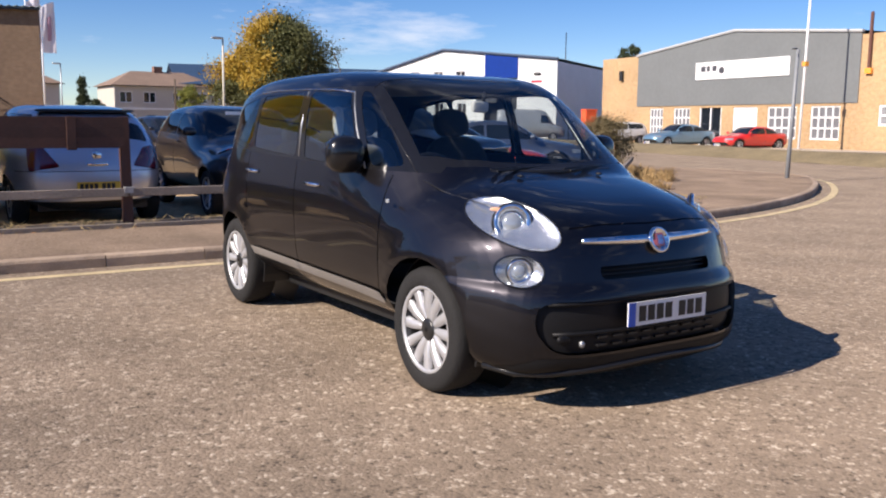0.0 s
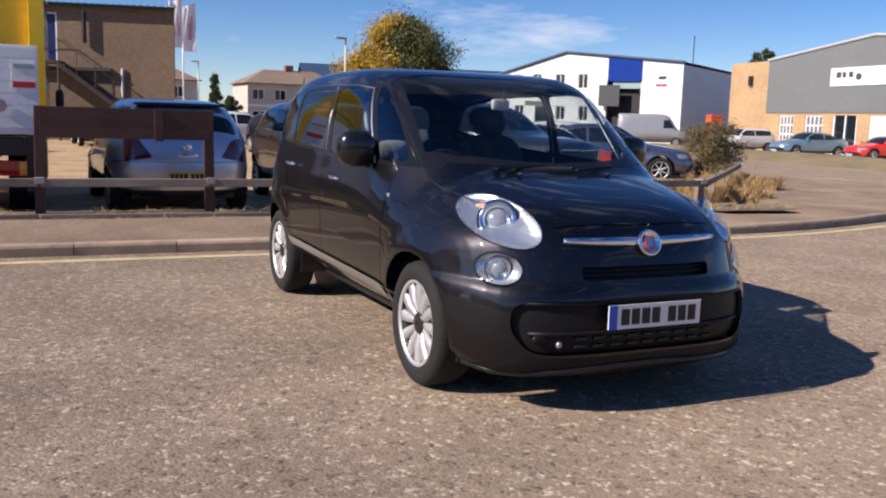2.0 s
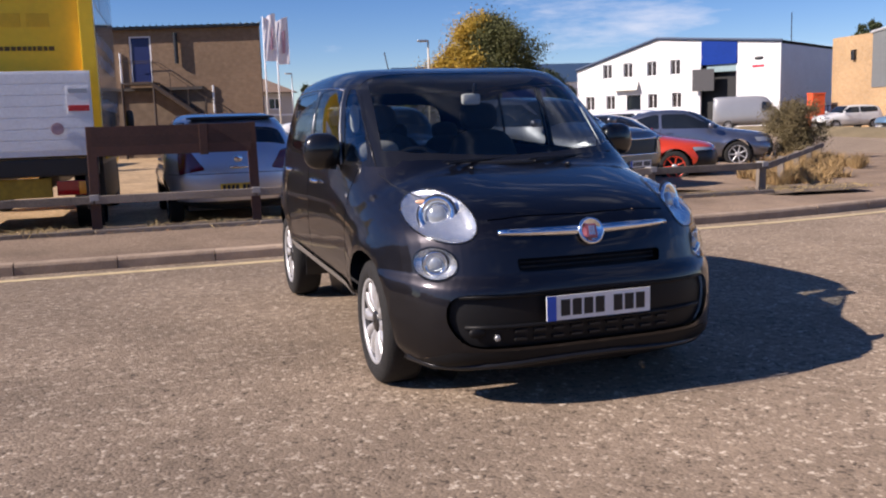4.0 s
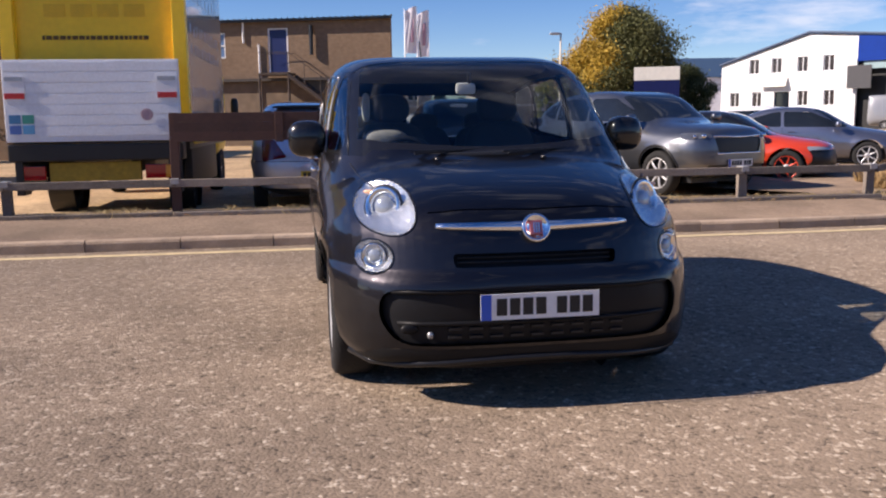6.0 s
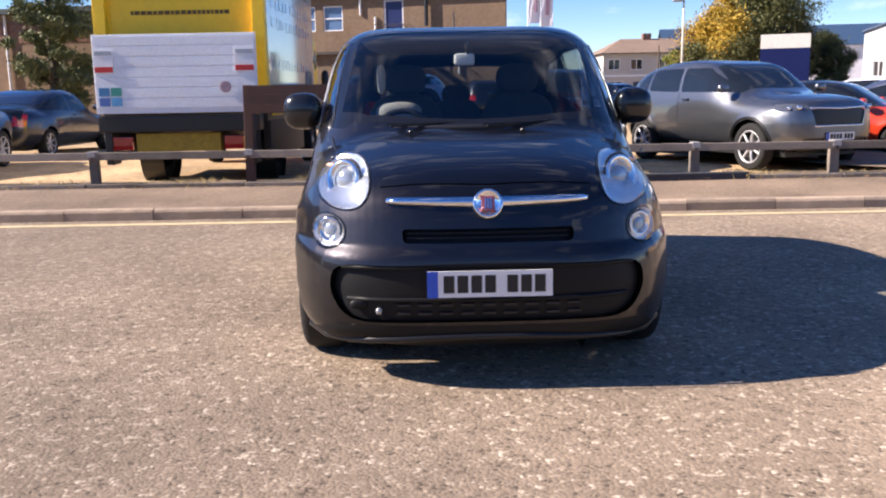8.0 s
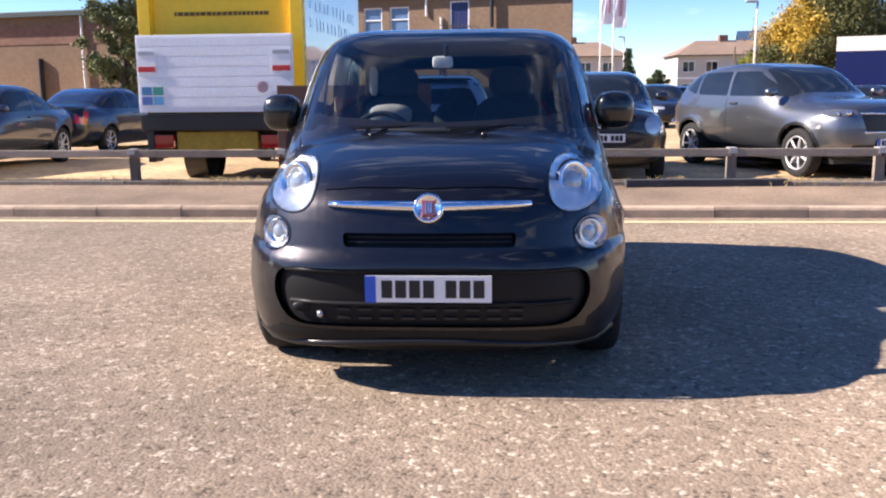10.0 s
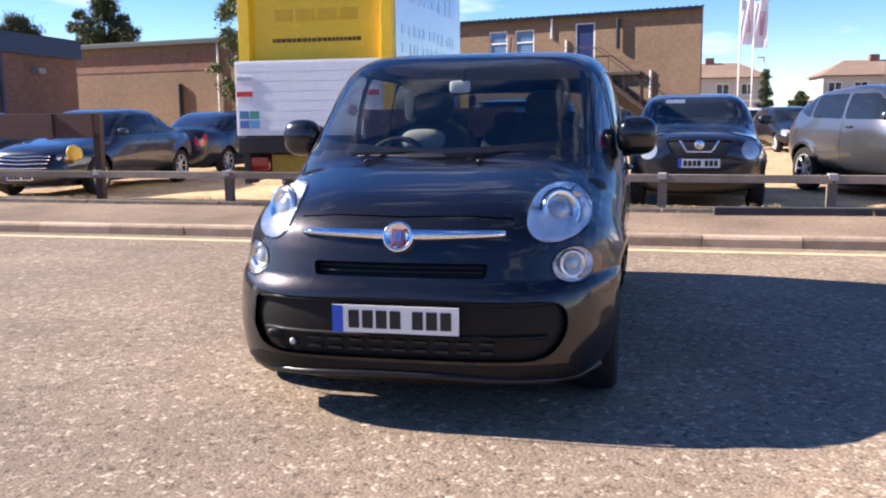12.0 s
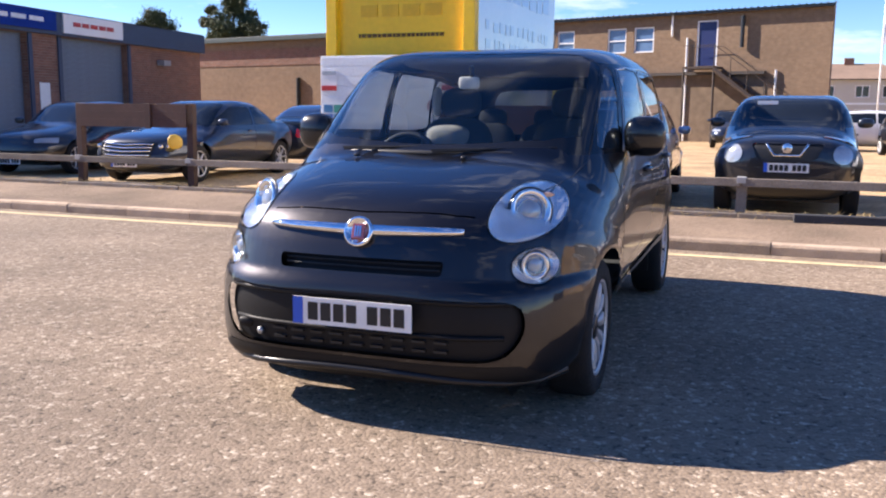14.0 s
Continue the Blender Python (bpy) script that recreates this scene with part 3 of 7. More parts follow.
def parked_car(name, label, m, skin, shape=HATCH, size=(4.0, 1.72, 1.48), hubs=(0.19, 0.80), wheel_r=0.30, belt=0.655, glass=None, lamps="round", grille=None, plate=(0.0, 0.28), detail=1.0, group="", rails=False, dark_wheels=False, cladding=False, spokes=7, rear_top=0.90, dark_roof=None, chrome=(), rim_mat=None, quarter=False, hatch_back=False, lamp_z=None, side_z=0.575, lamp_x=0.36):
    """A car by the road: skin with its openings cut out, glass, lamps, wheels, mirrors. Its nose looks to -y."""
    length, width, height = size
    glass = glass or DARKGLASS
    car = thing(name, label, "car", m, group)
    prof = [(a * length, b * height, c) for a, b, c in shape]
    waist = [(0.08 * height, 0.88), (0.20 * height, 0.95), (0.42 * height, 1.0), (0.58 * height, 0.992), (0.66 * height, 0.965), (0.80 * height, 0.90), (1.0 * height, 0.80)]
    hy = [h * length for h in hubs]
    bm = car_shell(prof, width / 2, waist, hy, length, 0.40 * height, int(84 * detail), max(5, int(8 * detail)), max(5, int(8 * detail)), 0.02, wheel_r)
    r = wheel_r * 1.16
    for s in (1, -1):
        for h in hy:
            arch = [(h + r * math.cos(a), wheel_r + r * math.sin(a)) for a in [math.pi * i / 14 for i in range(15)]] + [(h - r, 0.04), (h + r, 0.04)]
            cut(bm, side_plane(s), side_poly(arch, s), 1.2, -0.6, keep=False).free()
    # the windscreen's foot and head, then the flanks' glass
    foot = next(i for i, p in enumerate(shape) if p[1] > belt + 0.005 and p[0] < 0.5)
    head = next(i for i, p in enumerate(shape) if p[1] > 0.955)
    (y0, z0), (y1, z1) = (prof[foot][0], prof[foot][1]), (prof[head][0], prof[head][1])
    up = Vector((0, y1 - y0, z1 - z0))
    k = up.length
    up.normalize()
    ws = (Vector((0, y0, z0)), Vector((1, 0, 0)), up, Vector((0, -up.z, up.y)))
    a, b = width * 0.40, width * 0.345
    part("windscreen", cut(bm, ws, rounded([(-a, 0.10 * k), (0, 0.02), (a, 0.10 * k), (b, 0.93 * k), (-b, 0.93 * k)], 0.05, 2), 0.5, 0.1, push=-0.002), glass, car, "dark windscreen", True)
    tail = [p for p in prof if p[0] > 0.5 * length and p[1] < rear_top * height and p[1] > (belt - 0.01) * height]
    rake = (y1 - y0) / (z1 - z0)
    zb, zt = (belt + 0.015) * height, 0.925 * height
    ys = y0 + (zb - z0) * rake + 0.16 * k
    ye = max(p[0] for p in tail) - 0.10 * length if tail else 0.85 * length
    roof_end = max(p[0] for p in prof if p[1] > 0.93 * height)
    mid = (ys + ye) * 0.5
    front = [(ys, zb), (mid - 0.03, zb + 0.01), (mid - 0.01, zt), (ys + (zt - zb) * rake, zt - 0.01)]
    back_top = min(ye, roof_end) - 0.02
    rear = [(mid + 0.03, zb + 0.01), (ye, zb + 0.05), (back_top, zt - 0.02), (mid + 0.05, zt)]
    panes = [front, rear]
    if quarter:
        q = rear[1][0] - 0.34 * (rear[1][0] - rear[0][0])
        panes = [front, [rear[0], (q - 0.03, zb + 0.03), (q - 0.03, zt - 0.01), rear[3]], [(q + 0.03, zb + 0.03), (ye + 0.06, zb + 0.14), (back_top, zt - 0.02), (q + 0.03, zt - 0.01)]]
    for s in (1, -1):
        for poly in panes:
            part("side_window", cut(bm, side_plane(s), side_poly(rounded(poly, 0.05, 2), s), 1.2, 0.2, push=-0.003), glass, car, "", True)
        seam = [(mid - 0.004, 0.2 * height), (mid + 0.004, 0.2 * height), (mid + 0.004, zb), (mid - 0.004, zb)]
        part("door_gap", cut(bm, side_plane(s), side_poly(seam, s), 1.2, 0.2, push=-0.008), BLACKPLASTIC, car)
        part("door_handle", box(s * width * 0.490, s * width * 0.508, mid - 0.28, mid - 0.12, belt * height - 0.09, belt * height - 0.065, 0.004) if s > 0 else box(s * width * 0.508, s * width * 0.490, mid - 0.28, mid - 0.12, belt * height - 0.09, belt * height - 0.065, 0.004), skin, car)
    if len(tail) >= 2:
        (ya, za), (yb, zb2) = tail[0][:2], tail[-1][:2]
        u2 = Vector((0, ya - yb, za - zb2)).normalized()
        rp = (Vector((0, yb, zb2)), Vector((-1, 0, 0)), u2, Vector((0, u2.z, -u2.y)))
        kk = math.hypot(ya - yb, za - zb2)
        part("rear_window", cut(bm, rp, rounded([(-width * 0.38, 0.0), (width * 0.38, 0.0), (width * 0.33, kk), (-width * 0.33, kk)], 0.06, 2), 0.4, 0.15, push=-0.003), glass, car, "dark rear window", True)
    skin_tree = BVHTree.FromBMesh(bm)
    for z, w in chrome:
        part("chrome_bar", tube(snap(skin_tree, [(-w + 2 * w * i / 8, 0.0 + 0.1 * abs(i - 4) / 4, z) for i in range(9)], 0.004), 0.014, 6), CHROME, car, "chrome bar across the grille", True)
    fp = plane_of((0, 0.1, 0), (0, -1, 0))
    for nm, poly in grille or [("grille", [(-0.40 * width, 0.18 * height), (0.40 * width, 0.18 * height), (0.36 * width, 0.33 * height), (-0.36 * width, 0.33 * height)])]:
        part(nm, cut(bm, fp, rounded(poly, 0.04, 2), 0.8, 0.1, push=-0.015), BLACKPLASTIC, car, "", True)
    for s in (1, -1):
        if lamps == "round":
            pl = plane_of((s * width * lamp_x, 0.10, (lamp_z or 0.37) * height), (0.25 * s, -1, 0.05))
            part("headlamp", cut(bm, pl, ellipse(0, 0, 0.125, 0.115, 20), 0.35, 0.0, push=0.012), CLEARPLASTIC, car, "", True)
            pl = plane_of((s * width * 0.40, 0.30, side_z * height), (0.6 * s, -0.6, 0.6))
            part("side_lamp", cut(bm, pl, ellipse(0, 0, 0.22, 0.045, 16, -25 * s), 0.3, 0.0, push=0.012), CLEARPLASTIC, car, "", True)
        else:
            pl = plane_of((s * width * 0.40, 0.18, (lamp_z or 0.475) * height), (0.62 * s, -0.75, 0.2))
            lamp = part("headlamp", cut(bm, pl, rounded([(-0.22, -0.05), (0.22, -0.045), (0.24, 0.075), (-0.20, 0.035)] if s > 0 else [(-0.22, -0.045), (0.22, -0.05), (0.20, 0.035), (-0.24, 0.075)], 0.03, 2), 0.3, 0.0, push=0.008), SMOKELENS if detail > 1.1 else CLEARPLASTIC, car, "", True)
            if detail > 1.1:
                for k, rad in ((-0.09, 0.042), (0.05, 0.034)):
                    at = snap(skin_tree, [pl[0] + pl[1] * k * s + pl[2] * 0.004], 0.012)[0]
                    part("lamp_reflector", blob(at.x, at.y, at.z, rad, rad, rad * 0.8, 14, 8, 2.2), CHROME, lamp, "bright lamp reflector", True)
        pl = plane_of((s * width * 0.40, length - 0.12, 0.56 * height), (0.6 * s, 0.8, 0))
        wing = [(-0.30, -0.10), (0.06, -0.16), (0.12, 0.16), (-0.10, 0.13)]
        if hatch_back:
            part("tail_lamp", cut(bm, pl, rounded(wing if s < 0 else [(-x, z) for x, z in wing[::-1]], 0.04, 2), 0.5, 0.0, push=0.008), mat("smoked_red_lens", (0.10, 0.006, 0.012), 0.12, 0, 0.2, 30.0, 90.0, coat=1.0), car, "dark red wing-shaped tail lamp", True)
        else:
            part("tail_lamp", cut(bm, pl, rounded([(-0.20, -0.11), (0.06, -0.13), (0.13, 0.13), (-0.15, 0.11)] if s < 0 else [(-0.06, -0.13), (0.20, -0.11), (0.15, 0.11), (-0.13, 0.13)], 0.05, 2), 0.4, 0.0, push=0.008), TAILRED, car, "red tail lamp", True)
        mm = Matrix.Translation((s * (width / 2 + 0.045), ys + 0.16, belt * height + 0.085))
        part("door_mirror", blob(0, 0, 0, 0.10, 0.06, 0.065, 14, 8, 2.8, m=mm), skin, car, "", True)
        if cladding:
            for h in hy:
                ring = [(s * (width / 2 + 0.02), h + (r + 0.03) * math.cos(a), wheel_r + (r + 0.03) * math.sin(a)) for a in [math.pi * (0.02 + 0.96 * i / 14) for i in range(15)]]
                part("arch_trim", tube(snap(skin_tree, ring, 0.002), 0.018, 6), BLACKPLASTIC, car, "", True)
            part("sill_cladding", cut(bm, side_plane(s), side_poly([(hy[0] + r, 0.10 * height), (hy[1] - r, 0.10 * height), (hy[1] - r, 0.235 * height), (hy[0] + r, 0.235 * height)], s), 1.2, -0.2, push=0.012), BLACKPLASTIC, car, "", True)
        if rails:
            part("roof_rail", tube([(s * width * 0.37, roof_end * 0.52, height * 0.965), (s * width * 0.375, roof_end * 0.60, height + 0.0), (s * width * 0.37, roof_end * 0.9, height - 0.005), (s * width * 0.36, roof_end, height * 0.95)], 0.012, 8), ALLOY, car, "", True)
        for h in hy:
            make_wheel(car, s * (width / 2 - 0.115), h, wheel_r, 0.20, s, wheel_r * 0.68, spokes, "trim" if dark_wheels else "alloy", dark_wheels, seg=24, rim_mat=rim_mat)
    if hatch_back:
        bp = plane_of((0, length, 0), (0, 1, 0))
        w = width * 0.40
        for poly in ([(-w * 1.2, 0.455 * height), (w * 1.2, 0.455 * height), (w * 1.2, 0.461 * height), (-w * 1.2, 0.461 * height)],
                     [(-w * 0.62, 0.30 * height), (w * 0.62, 0.30 * height), (w * 0.62, 0.305 * height), (-w * 0.62, 0.305 * height)]):
            part("tailgate_gap", cut(bm, bp, poly, 0.6, 0.1, push=-0.012), BLACKPLASTIC, car)
        part("lower_valance", cut(bm, bp, [(-w * 1.1, 0.10 * height), (w * 1.1, 0.10 * height), (w * 1.05, 0.215 * height), (-w * 1.05, 0.215 * height)], 0.7, 0.0, push=0.002), BLACKPLASTIC, car, "black lower valance", True)
        part("badge", blob(0, length - 0.045, 0.585 * height, 0.06, 0.02, 0.05, 16, 8), CHROME, car, "plain round chrome badge", True)
        part("boot_handle", blob(0, length - 0.01, 0.515 * height, 0.13, 0.018, 0.022, 16, 8, 3.0), CHROME, car, "", True)
        part("roof_spoiler", blob(0, roof_end + 0.03, 0.945 * height, width * 0.33, 0.14, 0.022, 20, 8, 4.0), BLACKPLASTIC, car, "black roof spoiler", True)
        part("rear_wiper", tube([(0.0, length - 0.09, 0.66 * height), (0.28, length - 0.12, 0.71 * height)], 0.008, 6), BLACKPLASTIC, car)
    if dark_roof:
        for s in (1, -1):
            part("dark_pillar", cut(bm, side_plane(s), side_poly([(y0 - 0.1, belt * height), (0.92 * length, belt * height), (0.92 * length, height), (y0 - 0.1, height)], s), 1.2, 0.12, push=0.002), dark_roof, car, "black window pillars", True)
        tp = (Vector((0, 0, 0)), Vector((1, 0, 0)), Vector((0, 1, 0)), Vector((0, 0, 1)))
        part("roof", cut(bm, tp, [(-width * 0.36, y1), (width * 0.36, y1), (width * 0.36, roof_end), (-width * 0.36, roof_end)], height * 1.2, 0.5, push=0.003), dark_roof, car, "dark roof", True)
    part("body", bm, skin, car, "", True)
    part("underbody", box(-width * 0.36, width * 0.36, 0.08 * length, 0.93 * length, 0.13 * height, 0.30 * height), BLACKPLASTIC, car)
    number_plate(car, pose(0, plate[0], plate[1]))
    number_plate(car, pose(0, length + 0.012, 0.335 * height, 0, 0, 180), rear=True)
    return car

# ---- the dark grey family car that the camera walks round ----


def family_car():
    car = thing("family_car", "dark grey compact family car parked square on the chipped road", "car", pose(0, 0, 0, 0, 0, 2.5))
    skin = paint("dark_grey_metallic_paint", (0.024, 0.0225, 0.0260), 0.95, 0.38, 0.8)
    mouth_black = mat("bumper_black_plastic", (0.009, 0.009, 0.010), 0.5, 0, 0.15, 3.0, 60.0, spec=0.22)
    hubs, hz, wr = (0.80, 3.41), 0.315, 0.315
    profile = [(0.45, 0.165, 3.7), (0.14, 0.175, 4.0), (0.055, 0.225, 4.0), (0.03, 0.32, 3.8), (0.022, 0.40, 3.6), (0.018, 0.48, 3.45), (0.022, 0.56, 3.25), (0.042, 0.62, 2.97), (0.062, 0.69, 2.95),
               (0.085, 0.76, 2.95), (0.12, 0.83, 2.95), (0.19, 0.895, 2.95), (0.31, 0.955, 2.97), (0.48, 1.005, 3.1), (0.66, 1.045, 3.4), (0.80, 1.075, 3.6), (0.92, 1.15, 3.7), (1.10, 1.28, 3.9),
               (1.30, 1.415, 4.3), (1.48, 1.525, 4.8), (1.64, 1.59, 5.6), (1.85, 1.628, 6.8), (2.2, 1.65, 8), (2.7, 1.655, 8), (3.2, 1.64, 8), (3.6, 1.60, 7), (3.80, 1.55, 6), (3.89, 1.46, 5),
               (3.96, 1.29, 4.5), (4.04, 1.10, 4), (4.10, 0.90, 4), (4.13, 0.70, 4), (4.13, 0.52, 4), (4.10, 0.36, 4), (4.00, 0.24, 3.5), (3.7, 0.19, 3), (2.6, 0.175, 3), (1.4, 0.175, 3)]
    waist = [(0.15, 0.885), (0.28, 0.948), (0.45, 0.985), (0.62, 0.995), (0.80, 1.0), (0.90, 0.993), (0.97, 0.982), (1.08, 0.962), (1.30, 0.93), (1.55, 0.893), (1.70, 0.86)]
    bm = car_shell(profile, 0.892, waist, hubs, 4.13, ns=190, rim=14, flank=14, flare=0.014)

    # the bumper's corners reach further down than its middle
    for v in bm.verts:
        if v.co.y < 0.9:
            v.co.z -= 0.07 * smoothstep((abs(v.co.x) - 0.50) / 0.32) * smoothstep((0.56 - v.co.z) / 0.22) * smoothstep((v.co.z - 0.05) / 0.2)
    bm.normal_update()
    tree = BVHTree.FromBMesh(bm)

    def front_y(x, z):
        return tree.ray_cast(Vector((x, -1, z)), Vector((0, 1, 0)))[0].y

    # wheel openings
    for s in (1, -1):
        for hy in hubs:
            arch = ellipse(hy, hz, 0.365, 0.365, 28)
            arch = [p for p in arch if p[1] > hz - 0.02]
            arch = sorted(arch, key=lambda p: -p[0]) + [(hy - 0.365, 0.05), (hy + 0.365, 0.05)]
            cut(bm, side_plane(s), side_poly(arch, s), 1.2, -0.6, keep=False).free()

    # glass
    ws = (Vector((0, 1.2, 1.3)), Vector((1, 0, 0)), Vector((0, 0.8, 0.6)), Vector((0, -0.6, 0.8)))
    left = [(-0.735, -0.185), (-0.58, -0.315), (-0.36, -0.385), (-0.18, -0.412), (0, -0.42)]
    top = [(0.665, 0.50), (0.60, 0.545), (0.3, 0.535), (0, 0.53)]
    wpoly = left + [(-x, y) for x, y in left[-2::-1]] + top + [(-x, y) for x, y in top[-2::-1]]
    pillar = mat("gloss_black_pillar", (0.010, 0.010, 0.011), 0.10, 0, 0.1)
    frit = cut(bm, ws, wpoly, 0.4, 0.1, push=-0.002)
    inner = [(x * 0.925, (y + 0.02) * 0.94 + 0.01) for x, y in wpoly]
    clear = cut(frit, ws, inner, 0.4, 0.1, push=0.0)
    shield = part("windscreen", clear, AUTOGLASS, car, "clear windscreen", True)
    part("windscreen_edge", frit, pillar, shield, "", True)
    windows = [("quarter_window", [(1.16, 1.105), (1.40, 1.10), (1.72, 1.515), (1.655, 1.505), (1.42, 1.345)]),
               ("door_window", [(1.50, 1.09), (2.21, 1.115), (2.255, 1.515), (1.80, 1.515)]),
               ("door_window", [(2.335, 1.12), (3.05, 1.16), (3.01, 1.505), (2.365, 1.515)]),
               ("rear_quarter_window", [(3.10, 1.165), (3.66, 1.25), (3.50, 1.44), (3.07, 1.50)])]
    for s in (1, -1):
        house = [(0.97, 1.078), (1.42, 1.082), (3.10, 1.125), (3.74, 1.235), (3.56, 1.455), (3.05, 1.53), (2.2, 1.54), (1.74, 1.54), (1.56, 1.535), (1.36, 1.45), (1.17, 1.33), (1.00, 1.18)]
        band = cut(bm, side_plane(s), side_poly(house, s), 1.1, 0.12)
        for nm, poly in windows:
            part(nm, cut(band, side_plane(s), side_poly(rounded(poly, 0.05), s), 1.1, 0.2, push=-0.003), TINTGLASS if "rear" in nm else SIDEGLASS, car, "", True)
        part("pillar_band", band, pillar, car, "gloss black window surround", True)
    rw = plane_of((0, 4.0, 1.3), (0, 1, 0.25))
    part("rear_window", cut(bm, rw, rounded([(-0.62, -0.20), (0.62, -0.20), (0.55, 0.17), (-0.55, 0.17)], 0.08), 0.3, 0.2, push=-0.003), TINTGLASS, car, "", True)

    # lower opening, slim air slot, shut lines
    fp = plane_of((0, 0.1, 0), (0, -1, 0))
    mouth = rounded([(-0.66, 0.545), (-0.685, 0.42), (-0.60, 0.30), (0.60, 0.30), (0.685, 0.42), (0.66, 0.545)], 0.10, 4)
    opening = cut(bm, fp, mouth, 0.7, 0.12, push=-0.03)
    # hidden plate added to block light through the gaps round the mouth
    part("gap_light_block", box(-0.58, 0.58, 0.20, 0.24, 0.20, 0.72), BLACKPLASTIC, car)
    # black runs past the lip, up to the mouth, for the chin's shade
    chin = [(-0.87, 0.08), (0.87, 0.08), (0.84, 0.195), (0.66, 0.285), (-0.66, 0.285), (-0.84, 0.195)]
    part("lower_lip", cut(bm, fp, chin, 0.9, -0.3, push=0.002), mouth_black, car, "black lower lip, its black also standing for the chin's shade", True)
    surround = part("bumper_mouth", opening, mouth_black, car, "black recessed bumper mouth", True)
    slit = box(-0.028, 0.028, -0.01, 0.01, -0.005, 0.005)
    first = part("grille_bar", slit, BLACKPLASTIC, surround)
    first.location = (-0.36, front_y(-0.36, 0.335) + 0.026, 0.335)
    for i in range(9):
        for z in (0.335, 0.372):
            if i or z > 0.335:
                ob = new("grille_bar", first.data)
                ob.parent = surround
                x = -0.36 + i * 0.09
                ob.location = (x, front_y(x, z) + 0.026, z)
    slot = cut(bm, fp, rounded([(-0.362, 0.692), (-0.355, 0.634), (0.355, 0.634), (0.362, 0.692)], 0.02), 0.6, 0.1, push=-0.045)
    part("air_slot", slot, mouth_black, car, "narrow black air slot", True)
    for z in (0.652, 0.672):
        part("slat", tube([(x, front_y(x, z) + 0.022, z) for x in (-0.34, -0.2, 0, 0.2, 0.34)], 0.004, 6), BLACKPLASTIC, car)
    # bonnet shut line, running over the nose above the bright bar
    tp = (Vector((0, 0.3, 0)), Vector((1, 0, 0)), Vector((0, 1, 0)), Vector((0, 0, 1)))
    lip = [(-0.45, 0.200), (-0.38, 0.182), (-0.20, 0.160), (0, 0.150)]
    lip = lip + [(-x, y) for x, y in lip[-2::-1]]
    seam = [(x, y - 0.30) for x, y in lip] + [(x, y + 0.006 - 0.30) for x, y in lip[::-1]]
    part("bonnet_gap", cut(bm, tp, seam, 1.2, 0.05, push=-0.012), BLACKPLASTIC, car, "", True)
    for s in (1, -1):
        for poly in ([(2.272, 0.30), (2.280, 0.30), (2.304, 1.09), (2.296, 1.09)], [(1.215, 0.42), (1.223, 0.42), (1.213, 1.06), (1.205, 1.06)], [(3.095, 0.74), (3.103, 0.74), (3.11, 1.12), (3.102, 1.12)],
                     [(1.23, 0.285), (3.0, 0.285), (3.0, 0.293), (1.23, 0.293)]):
            part("door_gap", cut(bm, side_plane(s), side_poly(poly, s), 1.1, 0.3, push=-0.010), BLACKPLASTIC, car)
        part("side_moulding", cut(bm, side_plane(s), side_poly(rounded([(1.19, 0.385), (3.03, 0.425), (3.03, 0.480), (1.19, 0.445)], 0.015, 2), s), 1.1, 0.3, push=0.012), mat("moulding_grey", (0.20, 0.185, 0.17), 0.45, 0, 0.1), car, "grey rubbing strip", True)

    # lamps
    for s in (1, -1):
        for nm, c, n, rx, ry, turn in (("headlamp", (0.609, 0.429, 0.871), (0.596, -0.975, 0.261), 0.229, 0.109, 27.5 * s), ("fog_lamp", (0.658, 0.318, 0.669), (0.474, -0.935, 0.029), 0.105, 0.070, 3.8 * s)):
            pl = plane_of((c[0] * s, c[1], c[2]), (n[0] * s, n[1], n[2]))
            chrome = cut(bm, pl, ellipse(0, 0, rx + 0.008, ry + 0.008, 32, turn), 0.35, 0.0, push=0.003)
            lens = cut(chrome, pl, ellipse(0, 0, rx, ry, 32, turn), 0.35, 0.0, push=0.004)
            o, r, u, nn = pl
            ct, sn = math.cos(radians(turn)), math.sin(radians(turn))
            bowl = lens.copy()
            for shell, dip in ((lens, 0.016), (bowl, -0.055)):
                for v in shell.verts:
                    d = v.co - o
                    e1, e2 = d.dot(r), d.dot(u)
                    q = min(1.0, ((e1 * ct + e2 * sn) / rx) ** 2 + ((e2 * ct - e1 * sn) / ry) ** 2)
                    v.co += nn * (dip * math.sqrt(1 - q) + (0.0 if dip > 0 else -0.006))
            lamp = part(nm, lens, LENS, car, "clear round lamp", True)
            lamp.visible_shadow = False
            part("lamp_ring", chrome, pillar, lamp, "", True)
            part("reflector", bowl, REFLECTOR, lamp, "bright faceted reflector", True)
            hit = tree.ray_cast(o + nn * 0.35, -nn)[0]
            m = Matrix(((r.x, u.x, nn.x, hit.x), (r.y, u.y, nn.y, hit.y), (r.z, u.z, nn.z, hit.z), (0, 0, 0, 1)))
            k = ry / 0.13
            part("lamp_bezel", lathe([(0.104 * k, -0.054 * k), (0.104 * k, -0.022 * k), (0.094 * k, -0.016 * k), (0.076 * k, -0.030 * k), (0.064 * k, -0.056 * k)], 32, "z", m=m, close=False), CHROME, lamp, "", True)
            part("lamp_inner_ring", tube([m @ Vector((0.110 * k * math.cos(a), 0.110 * k * math.sin(a), -0.036 * k)) for a in [2 * math.pi * i / 32 for i in range(33)]], 0.007 * k, 6), DARKTRIM, lamp, "", True)
            part("bulb_lens", blob(0, 0, -0.045 * k, 0.056 * k, 0.056 * k, 0.026 * k, 20, 12, 2.0, m=m), CLEARPLASTIC, lamp, "", True)
